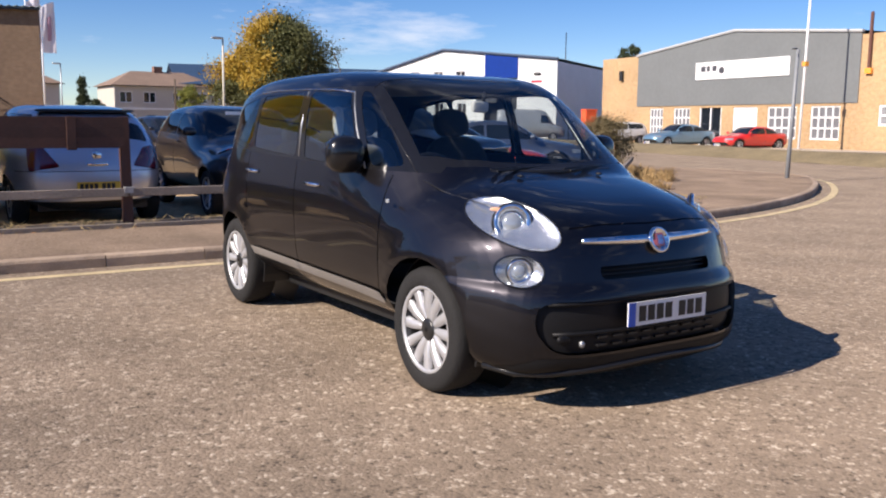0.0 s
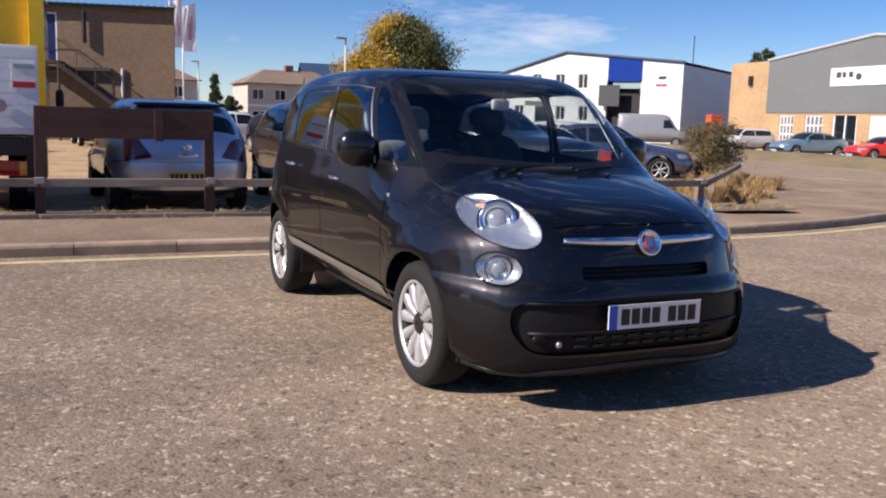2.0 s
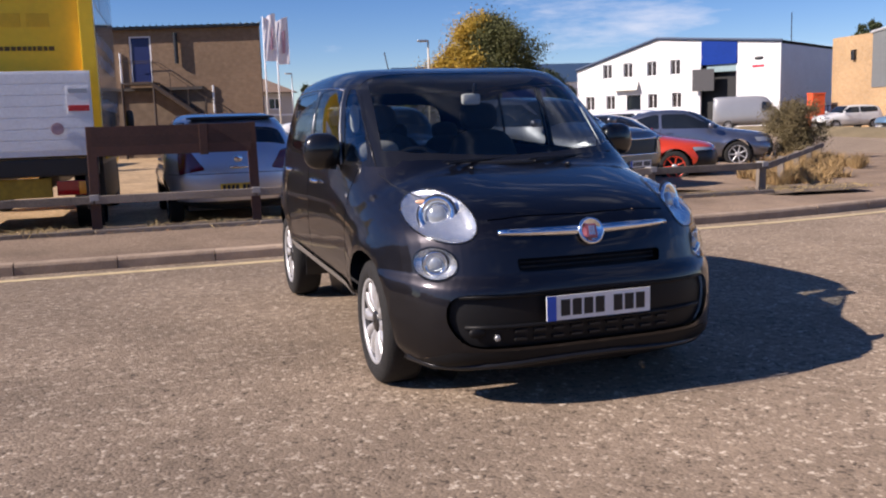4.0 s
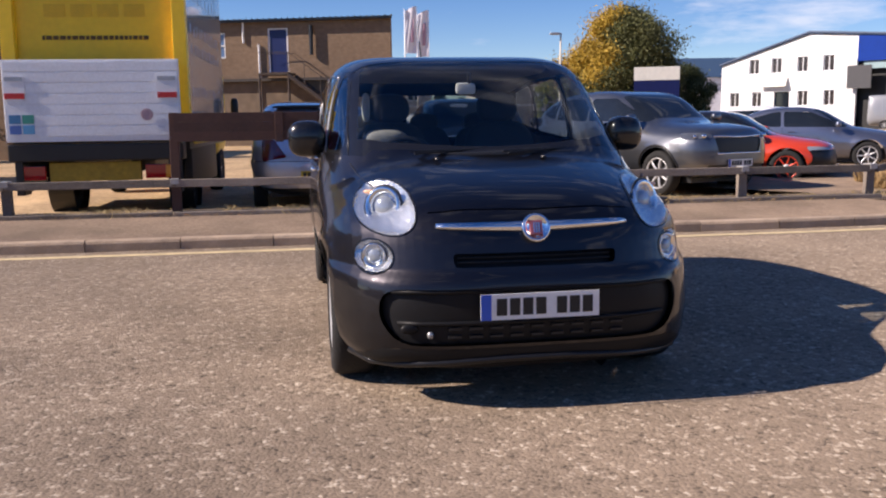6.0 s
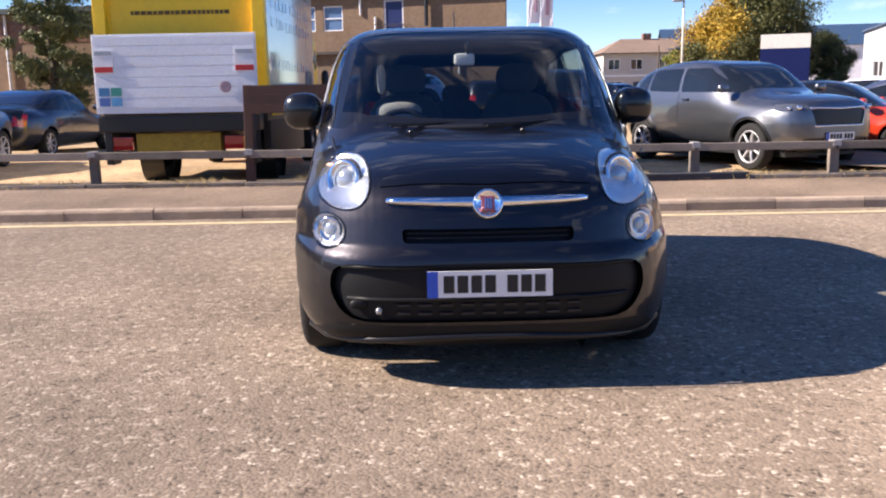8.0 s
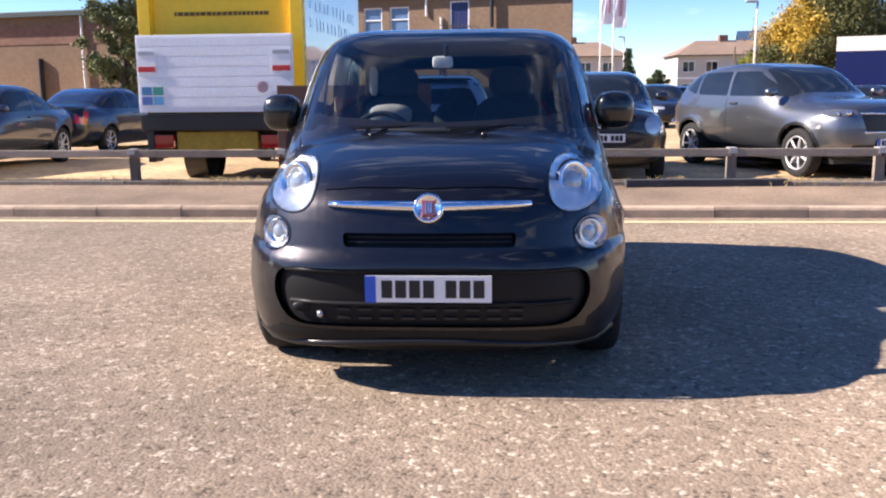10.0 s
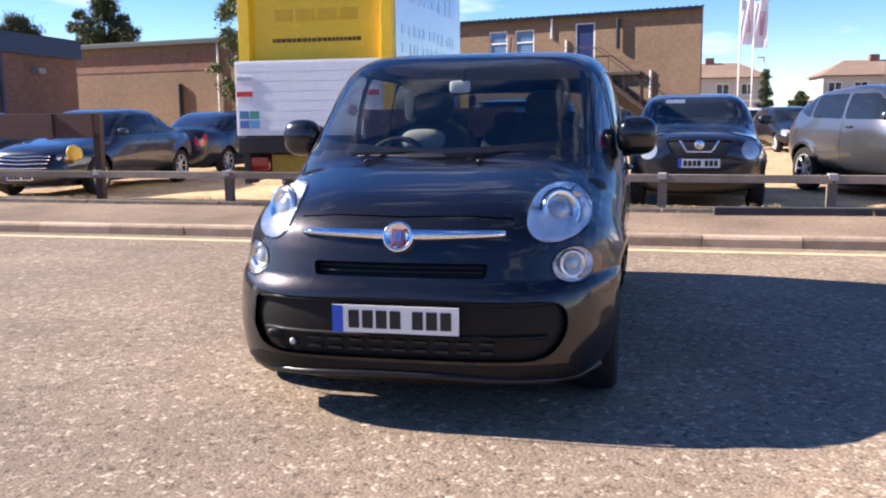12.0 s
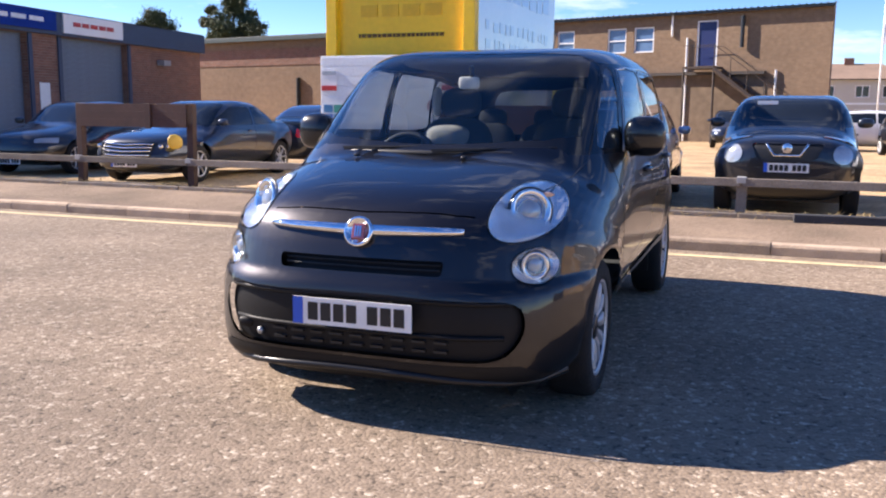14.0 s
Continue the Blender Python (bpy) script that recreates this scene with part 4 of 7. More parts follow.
            if nm == "headlamp":
                part("indicator", blob(0.075 * s, 0.062, -0.026, 0.030, 0.010, 0.006, 14, 8, 2.0, m=m), mat("pale_amber_lens", (0.75, 0.42, 0.25), 0.2, 0, 0.1, coat=1.0), lamp, "pale amber indicator", True)
        tl = plane_of((0.80 * s, 3.93, 0.98), (0.85 * s, 0.52, 0))
        part("tail_lamp", cut(bm, tl, rounded([(-0.09, -0.22), (0.09, -0.22), (0.10, 0.20), (-0.07, 0.20)], 0.06), 0.3, 0.2, push=0.008), TAILRED, car, "red tail lamp", True)
        part("side_repeater", box(-0.895, -0.889, 1.085, 1.120, 0.925, 0.945, 0.004) if s < 0 else box(0.889, 0.895, 1.085, 1.120, 0.925, 0.945, 0.004), CLEARPLASTIC, car)

    part("body", bm, skin, car, "dark grey metallic bodywork", True)
    # sills, floor and wheel wells
    part("underbody", box(-0.60, 0.60, 0.60, 3.85, 0.19, 0.30), BLACKPLASTIC, car)
    for s in (1, -1):
        for hy in hubs:
            well = lathe([(0.36, 0.50 * s), (0.372, 0.50 * s), (0.372, 0.79 * s), (0.36, 0.79 * s)], 40, "x", close=False)
            for v in well.verts:
                v.co.y += hy
                v.co.z += hz
            bmesh.ops.bisect_plane(well, geom=well.verts[:] + well.edges[:] + well.faces[:], plane_co=(0, 0, 0.2), plane_no=(0, 0, -1), clear_outer=True)
            bmesh.ops.recalc_face_normals(well, faces=well.faces[:])
            part("wheel_arch_liner", well, BLACKPLASTIC, car)
            back = lathe([(0.01, 0.50 * s), (0.36, 0.50 * s)], 40, "x", close=False)
            for v in back.verts:
                v.co.y += hy
                v.co.z += hz
            part("wheel_arch_liner", back, BLACKPLASTIC, car)
            make_wheel(car, 0.760 * s, hy, wr, 0.205, s, 0.215, 12, "trim", seg=48)

    # front lip, tow loop, badge and bright bar
    lipline = [(x, 0.03 + 0.36 * abs(x / 0.80) ** 3, 0.228 - 0.012 * abs(x / 0.8) ** 2) for x in [-0.80 + 0.1 * i for i in range(17)]]
    part("front_lip", tube(snap(tree, lipline, 0.004), 0.016, 8), mat("satin_lip_plastic", (0.013, 0.013, 0.014), 0.30, 0, 0.15, 5.0, 80.0, spec=0.35), car, "", True)
    part("mouth_rib", tube([(x, front_y(x, 0.54 - 0.012 * abs(x)) + 0.012, 0.54 - 0.012 * abs(x)) for x in (-0.62, -0.52, -0.4, -0.2, 0.0, 0.2, 0.4, 0.52, 0.62)], 0.010, 8), mouth_black, car, "", True)
    part("mouth_rib", tube([(x, front_y(x, 0.395) + 0.022, 0.395) for x in (-0.6, -0.5, -0.4, -0.2, 0.0, 0.2, 0.4, 0.5, 0.6)], 0.010, 8), mouth_black, car, "", True)
    part("tow_eye_cover", blob(-0.465, front_y(-0.465, 0.345) + 0.022, 0.345, 0.014, 0.012, 0.016, 14, 8), STEEL, car, "", True)
    part("tow_eye_cover", blob(-0.55, front_y(-0.55, 0.372) + 0.024, 0.372, 0.04, 0.016, 0.022, 14, 8), mouth_black, car, "", True)
    number_plate(car, pose(0, 0.003, 0.471))
    bar = []
    for i in range(17):
        x = -0.425 + 0.85 * i / 16
        a = abs(x) / 0.425
        bar.append((x, front_y(x, 0.797) - 0.012, 0.797 + 0.008 * a, 0.013 + 0.011 * (1 - a) ** 0.6))
    bb = bmesh.new()
    rows = []
    for x, y, z, h in bar:
        rows.append([bb.verts.new((x, y + 0.012, z + h)), bb.verts.new((x, y - 0.004, z + h * 0.55)), bb.verts.new((x, y - 0.008, z)), bb.verts.new((x, y - 0.004, z - h * 0.55)), bb.verts.new((x, y + 0.012, z - h))])
    for p, q in zip(rows, rows[1:]):
        for k in range(4):
            bb.faces.new((p[k], q[k], q[k + 1], p[k + 1]))
    bb.faces.new(rows[0])
    bb.faces.new(rows[-1][::-1])
    bmesh.ops.recalc_face_normals(bb, faces=bb.faces[:])
    part("bright_bar", bb, CHROME, car, "slim chrome bar across the nose", True)
    mb = Matrix.Translation((0, 0.075, 0.795)) @ Matrix.Rotation(radians(72), 4, "X")
    badge = part("badge", lathe([(0.060, -0.02), (0.064, 0.0), (0.060, 0.010), (0.050, 0.010), (0.048, 0.004), (0.01, 0.006)], 32, "z", m=mb), CHROME, car, "round chrome badge with a plain red field", True)
    part("badge_field", box(-0.026, 0.026, -0.030, 0.030, 0.004, 0.009, 0.002, m=mb), mat("dark_red_enamel", (0.26, 0.07, 0.085), 0.2, 0, 0.1, coat=1.0), badge)
    part("badge_mark", box(-0.014, -0.008, -0.022, 0.022, 0.0092, 0.0105, m=mb), CHROME, badge)
    part("badge_mark", box(-0.003, 0.003, -0.022, 0.022, 0.0092, 0.0105, m=mb), CHROME, badge)
    part("badge_mark", box(0.008, 0.014, -0.022, 0.022, 0.0092, 0.0105, m=mb), CHROME, badge)

    # mirrors, handles, wipers, chrome window posts
    for s in (1, -1):
        mm = Matrix.Translation((0.932 * s, 1.50, 1.160)) @ Matrix.Rotation(radians(8 * s), 4, "Z")
        pod = part("door_mirror", blob(0, 0, 0, 0.106, 0.082, 0.102, 24, 16, 2.7, m=mm), paint("mirror_dark_paint", (0.010, 0.010, 0.011), 0.3, 0.25, 0.6), car, "dark rounded door mirror", True)
        part("mirror_glass", box(-0.085, 0.085, 0.079, 0.083, -0.065, 0.065, 0.002, m=mm), CHROME, pod)
        part("mirror_arm", tube([(0.86 * s, 1.47, 1.075), (0.90 * s, 1.475, 1.085), (0.97 * s, 1.49, 1.115)], 0.022, 10), DARKTRIM, pod, "", True)
        for hy, z in ((2.02, 0.965), (2.98, 1.0)):
            part("door_handle", tube([(0.870 * s, hy - 0.09, z), (0.898 * s, hy - 0.08, z), (0.906 * s, hy, z + 0.002), (0.898 * s, hy + 0.08, z + 0.003), (0.870 * s, hy + 0.09, z + 0.003)], 0.012, 8), CHROME if s < 0 else skin, car, "bright door handle" if s < 0 else "", True)
        part("window_post", tube(snap(tree, [(0.850 * s, 1.445, 1.09), (0.84 * s, 1.53, 1.20), (0.815 * s, 1.615, 1.31), (0.79 * s, 1.69, 1.42), (0.750 * s, 1.765, 1.525)], 0.001), 0.005, 8), STEEL, car, "", True)
        part("window_post", tube(snap(tree, [(0.748 * s, 1.06, 1.09), (0.745 * s, 1.22, 1.215), (0.725 * s, 1.42, 1.36), (0.690 * s, 1.62, 1.50)], 0.0), 0.003, 6), DARKTRIM, car, "", True)
        part("window_post", tube(snap(tree, [(0.85 * s, 2.285, 1.12), (0.80 * s, 2.30, 1.32), (0.76 * s, 2.315, 1.52)], 0.001), 0.005, 6), STEEL, car, "", True)
        part("roof_strip", tube(snap(tree, [(0.760 * s, 1.765, 1.533), (0.765 * s, 2.0, 1.54), (0.765 * s, 2.4, 1.542), (0.762 * s, 2.8, 1.54), (0.755 * s, 3.1, 1.53), (0.735 * s, 3.4, 1.49)], 0.001), 0.005, 6), CHROME, car, "", True)
    for a, b, c in (((-0.42, 0.80, 1.092), (-0.15, 0.86, 1.105), (0.14, 0.905, 1.118)), ((0.05, 0.775, 1.088), (0.30, 0.85, 1.102), (0.55, 0.955, 1.110))):
        arm = part("wiper", tube([a, b, c], 0.006, 6), BLACKPLASTIC, car, "black wiper arm")
        part("wiper_blade", tube([(a[0] - 0.02, a[1] + 0.03, a[2] + 0.008), (b[0], b[1] + 0.02, b[2] + 0.004), (c[0] + 0.05, c[1] + 0.015, c[2] + 0.002)], 0.004, 6), BLACKPLASTIC, arm)
    for x in (-0.32, 0.22):
        part("washer_jet", blob(x, 0.735, 1.068, 0.014, 0.02, 0.008, 10, 6), BLACKPLASTIC, car)
    part("cowl", tube([(-0.66, 1.02, 1.075), (-0.4, 0.86, 1.078), (0, 0.805, 1.078), (0.4, 0.86, 1.078), (0.66, 1.02, 1.075)], 0.016, 8), BLACKPLASTIC, car, "", True)

    # bonnet's side shut lines, from the head lamps back to the windscreen's foot
    for s in (1, -1):
        part("bonnet_gap", tube(snap(tree, [(0.60 * s, 0.40, 0.965), (0.66 * s, 0.52, 0.995), (0.70 * s, 0.68, 1.02), (0.735 * s, 0.85, 1.045), (0.76 * s, 1.00, 1.07)], -0.001), 0.0035, 6), BLACKPLASTIC, car, "", True)

    aerial = part("aerial", tube([(0, 3.32, 1.615), (0, 3.38, 1.70), (0, 3.50, 1.86)], 0.005, 6), BLACKPLASTIC, car, "thin black roof aerial")
    part("aerial_foot", blob(0, 3.32, 1.63, 0.022, 0.035, 0.018, 12, 8), BLACKPLASTIC, aerial, "", True)
    # inside
    part("dashboard", blob(0, 1.16, 0.90, 0.74, 0.34, 0.16, 28, 14, 4.0), BLACKPLASTIC, car, "dark dashboard", True)
    part("cabin_floor", box(-0.72, 0.72, 0.9, 3.9, 0.30, 0.34), SEATDARK, car)
    part("roof_lining", blob(0, 2.65, 1.565, 0.64, 0.95, 0.035, 24, 8, 4.0), SEATGREY, car, "", True)
    driver = rear_seat(car, -0.37, 1.95, 0.62, SEATDARK, 0.50)
    part("seat_cover", blob(-0.41, 2.28, 1.12, 0.15, 0.075, 0.075, 18, 10, 2.6), SEATGREY, driver, "pale cover over the seat's shoulders", True)
    part("seat_cover", blob(-0.525, 2.39, 1.34, 0.028, 0.05, 0.095, 14, 10, 2.6), PALECLOTH, driver, "pale edge of the headrest cover", True)
    rear_seat(car, 0.37, 1.95, 0.62, SEATDARK, 0.50)
    part("rear_bench", blob(0, 2.85, 0.58, 0.62, 0.28, 0.13, 20, 10, 4.0), SEATDARK, car, "", True)
    for x in (-0.42, 0, 0.42):
        mm = Matrix.Translation((x, 3.12, 0.66)) @ Matrix.Rotation(radians(-18), 4, "X")
        part("backrest", blob(0, 0, 0.26, 0.20, 0.08, 0.30, 16, 10, 3.5, m=mm), SEATDARK, car, "", True)
        part("headrest", blob(0, 0, 0.60, 0.11, 0.045, 0.07, 14, 8, 2.8, m=mm), SEATDARK, car, "", True)
    wm = Matrix.Translation((-0.37, 1.45, 0.99)) @ Matrix.Rotation(radians(62), 4, "X")
    sw = part("steering_wheel", tube([wm @ Vector((0.18 * math.cos(a), 0.18 * math.sin(a), 0)) for a in [2 * math.pi * i / 28 for i in range(29)]], 0.016, 8), BLACKPLASTIC, car, "", True)
    part("steering_boss", blob(0, 0, -0.02, 0.085, 0.07, 0.03, 16, 8, m=wm), BLACKPLASTIC, sw, "", True)
    part("steering_spoke", box(-0.17, 0.17, -0.018, 0.018, -0.012, 0.008, 0.004, m=wm), BLACKPLASTIC, sw)
    part("cabin_mirror", blob(-0.02, 1.52, 1.43, 0.058, 0.016, 0.034, 18, 10, 4.5), PALECLOTH, car, "pale-backed cabin mirror", True)
    part("mirror_stalk", tube([(0, 1.50, 1.52), (0, 1.52, 1.45)], 0.012, 8), BLACKPLASTIC, car)
    return car


family_car()

# ---- ground ----
KERB_Y, KERB_Z = 5.84, -0.05


def kerb_y(x):
    """The kerb's foot: straight, then bending back round the corner."""
    return KERB_Y + 0.025 * max(-12.0, min(x, 4.0)) + (0.036 * (x - 4.0) ** 2 if x > 4.0 else 0.0)


def ground_z(y):
    return -0.05 * smoothstep((y - 2.6) / 3.1)


XS = [-900, -60, -20, 0, 12, 30, 90, 900]
YS = [-900, -60, -8, 2.6, 3.2, 3.8, 4.4, 5.0, 5.7, 9, 30, 120, 900]
road = link("road", sheet([[(x, y, ground_z(y)) for x in XS] for y in YS]), ROAD)
tagged(road, "worn beige chipped road surface", "road", kind="structure")

# the line of the kerb, walked off in stones of 0.915 m
line, x = [], -30.0
while x < 16.6:
    line.append(Vector((x, kerb_y(x), 0)))
    x += 0.05
for i in range(1, 160):
    a = 1.0 + min(1.35, i * 0.016)
    line.append(line[-1] + Vector((math.cos(a), math.sin(a), 0)) * 0.08)
stones, acc, last = [line[0]], 0.0, line[0]
for p in line[1:]:
    acc += (p - last).length
    last = p
    if acc >= 0.92:
        stones.append(p)
        acc = 0.0



def offset_line(d):
    out = []
    for i, p in enumerate(stones):
        t = (stones[min(i + 1, len(stones) - 1)] - stones[max(i - 1, 0)]).normalized()
        out.append(p + Vector((-t.y, t.x, 0)) * d)
    return out


inner = offset_line(0.125)
# pavement: tarmac from the kerb's back to the verge, falling a little towards the road
pave = bmesh.new()
rows = [[], [], []]
for p in inner:
    k = smoothstep((p.x - 6.0) / 4.0)
    back = Vector((p.x - 7 * k, max(p.y + 0.4, 7.30 + 6 * k), 0)) if p.x < 16 else Vector((9.0, 22 + (p.y - 12) * 1.2, 0))
    rows[0].append(pave.verts.new((p.x, p.y, KERB_Z + 0.112)))
    m = p.lerp(back, 0.5)
    rows[1].append(pave.verts.new((m.x, m.y, 0.10)))
    rows[2].append(pave.verts.new((back.x, back.y, 0.135)))
for a, b in zip(rows, rows[1:]):
    for i in range(len(a) - 1):
        pave.faces.new((a[i], a[i + 1], b[i + 1], b[i]))
tagged(link("pavement", pave, TARMAC), "patched brown-grey tarmac pavement", "pavement", kind="structure")

# yellow line along the channel
yl = bmesh.new()
a, b = offset_line(-0.26), offset_line(-0.40)
va, vb = [yl.verts.new((p.x, p.y, ground_z(p.y) + 0.005)) for p in a], [yl.verts.new((p.x, p.y, ground_z(p.y) + 0.005)) for p in b]
for i in range(len(va) - 1):
    yl.faces.new((vb[i], vb[i + 1], va[i + 1], va[i]))
tagged(link("yellow_line", yl, YELLOW), "worn pale yellow line along the kerb", "road marking", kind="structure")

# verge of bare soil and the gravel of the car park behind it
vg = sheet([[(x, y, z + 0.015 * noise.noise((x * 1.7, y * 3, 0))) for x in np.arange(-40, 8.1, 0.4)] for y, z in ((7.28, 0.128), (7.45, 0.150), (7.7, 0.165), (8.0, 0.150), (8.25, 0.06))])
tagged(link("verge", vg, DIRT), "dusty bare soil verge under the rail", "verge", kind="structure")
lot = sheet([[(x0 + (x1 - x0) * k, y, z) for k in (0, 0.3, 0.6, 0.8, 1.0)] for y, z, x0, x1 in ((8.2, 0.06, -60, 6.6), (9.0, 0.0, -60, 7.4), (14, 0.0, -60, 9.4), (22, 0.0, -60, 13), (30, 0.0, -60, 17), (90, 0.0, -60, 30))])
tagged(link("car_park", lot, LOT), "sunlit beige gravel car park", "car park", kind="structure")
# pale far pavement across the side road
fp = sheet([[(x0 - 1.6, y0, 0.02), (x0, y0, 0.12), (x0 + 3.2, y0 - 0.6, 0.12)] for x0, y0 in ((33.0, 2.0), (34.2, 16.0), (35.2, 26.0), (35.6, 40.0), (33.0, 52.0))])
tagged(link("far_pavement", fp, mat("pale_concrete_path", (0.52, 0.43, 0.33), 0.9, 0, 0.2, 1.0, 12.0)), "pale concrete path before the grey unit", "pavement", kind="structure")

fv = sheet([[(x + 0.2 * y - 3.2, y, z + 0.05 * noise.noise((x, y * 0.3, 0))) for y in np.arange(14, 47.1, 1.5)] for x, z in ((25.2, -0.06), (25.9, 0.16), (26.6, 0.34), (27.4, 0.36), (28.4, -0.08))])
tagged(link("far_verge", fv, mat("worn_grass_bank", (0.20, 0.155, 0.085), 0.95, 0, 0.35, 0.8, 10.0, 0.6)), "low worn grass bank across the side road", "verge", kind="structure")

# kerb stones
kerb = thing("kerb", "weathered concrete kerb stones, joint by joint", "kerb", kind="structure")
kb = bmesh.new()
prof = [(0.0, -0.10), (0.0, 0.085), (0.012, 0.108), (0.035, 0.118), (0.125, 0.118), (0.125, -0.10)]
ends = [[kb.verts.new((xx, y, z)) for y, z in prof] for xx in (0.004, 0.912)]
for i in range(len(prof)):
    j = (i + 1) % len(prof)
    kb.faces.new((ends[0][i], ends[0][j], ends[1][j], ends[1][i]))
kb.faces.new(ends[0])
kb.faces.new(ends[1][::-1])
bmesh.ops.recalc_face_normals(kb, faces=kb.faces[:])
kb_me = bpy.data.meshes.new("kerb_stone")
kb.to_mesh(kb_me)
kb.free()
kb_me.materials.append(KERB)
rnd = random.Random(4)
for p, q in zip(stones, stones[1:]):
    st = new("kerb_stone", kb_me)
    st.parent = kerb
    d = q - p
    st.matrix_basis = Matrix.Translation((p.x, p.y, KERB_Z + rnd.uniform(-0.004, 0.004))) @ Matrix.Rotation(math.atan2(d.y, d.x) + rnd.uniform(-0.006, 0.006), 4, "Z") @ Matrix.Diagonal((d.length / 0.916, 1, 1, 1))

# ---- knee rail and boards ----
POSTS = [-14.8, -12.8, -10.8, -8.87, -6.77, -4.77, -2.78, -0.91, 0.93, 2.82, 4.555, 6.37]
TALL_POSTS = {-8.87, -6.77, -2.78, -0.91}
FY = 7.67
STRAP = mat("pale_weathered_strap", (0.34, 0.33, 0.32), 0.6, 0, 0.3, 6.0, 60.0)
rail = thing("knee_rail", "weathered grey timber knee rail along the verge", "fence", pose(0, FY, 0))
rnd = random.Random(7)
for px in POSTS:
    top = 1.37 if px in TALL_POSTS else 0.562
    po = part("post", box(-0.055, 0.055, -0.05, 0.05, -0.15, top - 0.14, 0.008), STAINWOOD if px in TALL_POSTS else RAILWOOD, rail, "tall dark stained post" if px in TALL_POSTS else "")
    po.matrix_basis = pose(px, 0, 0.14, rnd.uniform(-1, 1), rnd.uniform(-1.2, 1.2), 0)
    part("rail_strap", box(px - 0.05, px + 0.05, -0.106, 0.060, 0.505, 0.575, 0.003), STRAP, rail, "pale steel strap over the rail")
for a, b in zip(POSTS, POSTS[1:]):
    part("rail", box(a + 0.006, b - 0.006, -0.10, -0.052, 0.468, 0.564, 0.008), RAILWOOD, rail)
# the rail turns and runs back beside the corner
turn_rail = thing("knee_rail", "weathered dark knee rail running back from the corner", "fence", pose(6.37, FY, 0, 0, 0, 45.5))
for i in range(1, 5):
    po = part("post", box(i * 2.05 - 0.055, i * 2.05 + 0.055, -0.05, 0.05, -0.1, 0.548, 0.008), RAILWOOD, turn_rail)
    part("rail", box((i - 1) * 2.05 + 0.06, i * 2.05 - 0.01, -0.10, -0.052, 0.455, 0.550, 0.008), RAILWOOD, turn_rail)
for a, b in ((-8.87, -6.77), (-2.78, -0.91)):
    board = thing("hoarding_board", "dark brown stained boards fixed between two tall posts", "board", pose(0, FY, 0), "boards on the rail")
    for i in range(3):
        z = 1.02 + i * 0.115
        part("plank", box(a + 0.02, b - 0.02, -0.085, -0.058, z, z + 0.1146, 0.002), STAINWOOD, board)
    part("batten", box((a + b) / 2 + 0.30, (a + b) / 2 + 0.40, -0.11, -0.086, 1.0, 1.37, 0.004), STAINWOOD, board)
logm = thing("timber_baulk", "dark square timber lying on the verge", "timber", pose(2.46, 7.31, 0.172, 0, 0, 4))
part("beam", box(-0.95, 0.95, -0.06, 0.06, -0.045, 0.05, 0.012), mat("creosoted_timber", (0.045, 0.045, 0.05), 0.8, 0, 0.4, 4.0, 50.0, 0.4), logm)

# low timber edging along the pavement's back
edging = thing("timber_edging", "low weathered timber edging behind the pavement", "edging", pose(0, 7.36, 0.10))
for a, b in zip(POSTS, POSTS[1:]):
    part("edging_board", box(a + 0.01, b - 0.01, -0.03, 0.03, -0.02, 0.085, 0.006), RAILWOOD, edging)

# dry grass along the rail's foot
rnd = random.Random(11)
vs, fs = [], []
for i in range(11000):
    x = rnd.uniform(-16, 8.2)
    if noise.noise((x * 0.9, 3.1, 0)) < -0.12 and rnd.random() < 0.8:
        continue
    y = FY + rnd.gauss(-0.02, 0.17)
    h = rnd.uniform(0.02, 0.075) * (1.3 if noise.noise((x * 1.3, 8, 0)) > 0.1 else 0.7)
    a = rnd.uniform(0, math.pi)
    dx, dy, lx, ly = math.cos(a) * 0.005, math.sin(a) * 0.005, rnd.gauss(0, 0.05), rnd.gauss(0, 0.05)
    k = len(vs)
    z = 0.14
    vs += [(x - dx, y - dy, z), (x + dx, y + dy, z), (x + lx * 0.5 + dx * 0.7, y + ly * 0.5, z + h * 0.6), (x + lx, y + ly, z + h)]
    fs += [(k, k + 1, k + 2), (k, k + 2, k + 3)]
me = bpy.data.meshes.new("dry_grass")
me.from_pydata(vs, [], fs)
me.materials.append(STRAW)
tagged(new("dry_grass", me), "tufts of dry straw-coloured grass under the rail", "grass", kind="stuff")

# ---- buildings ----


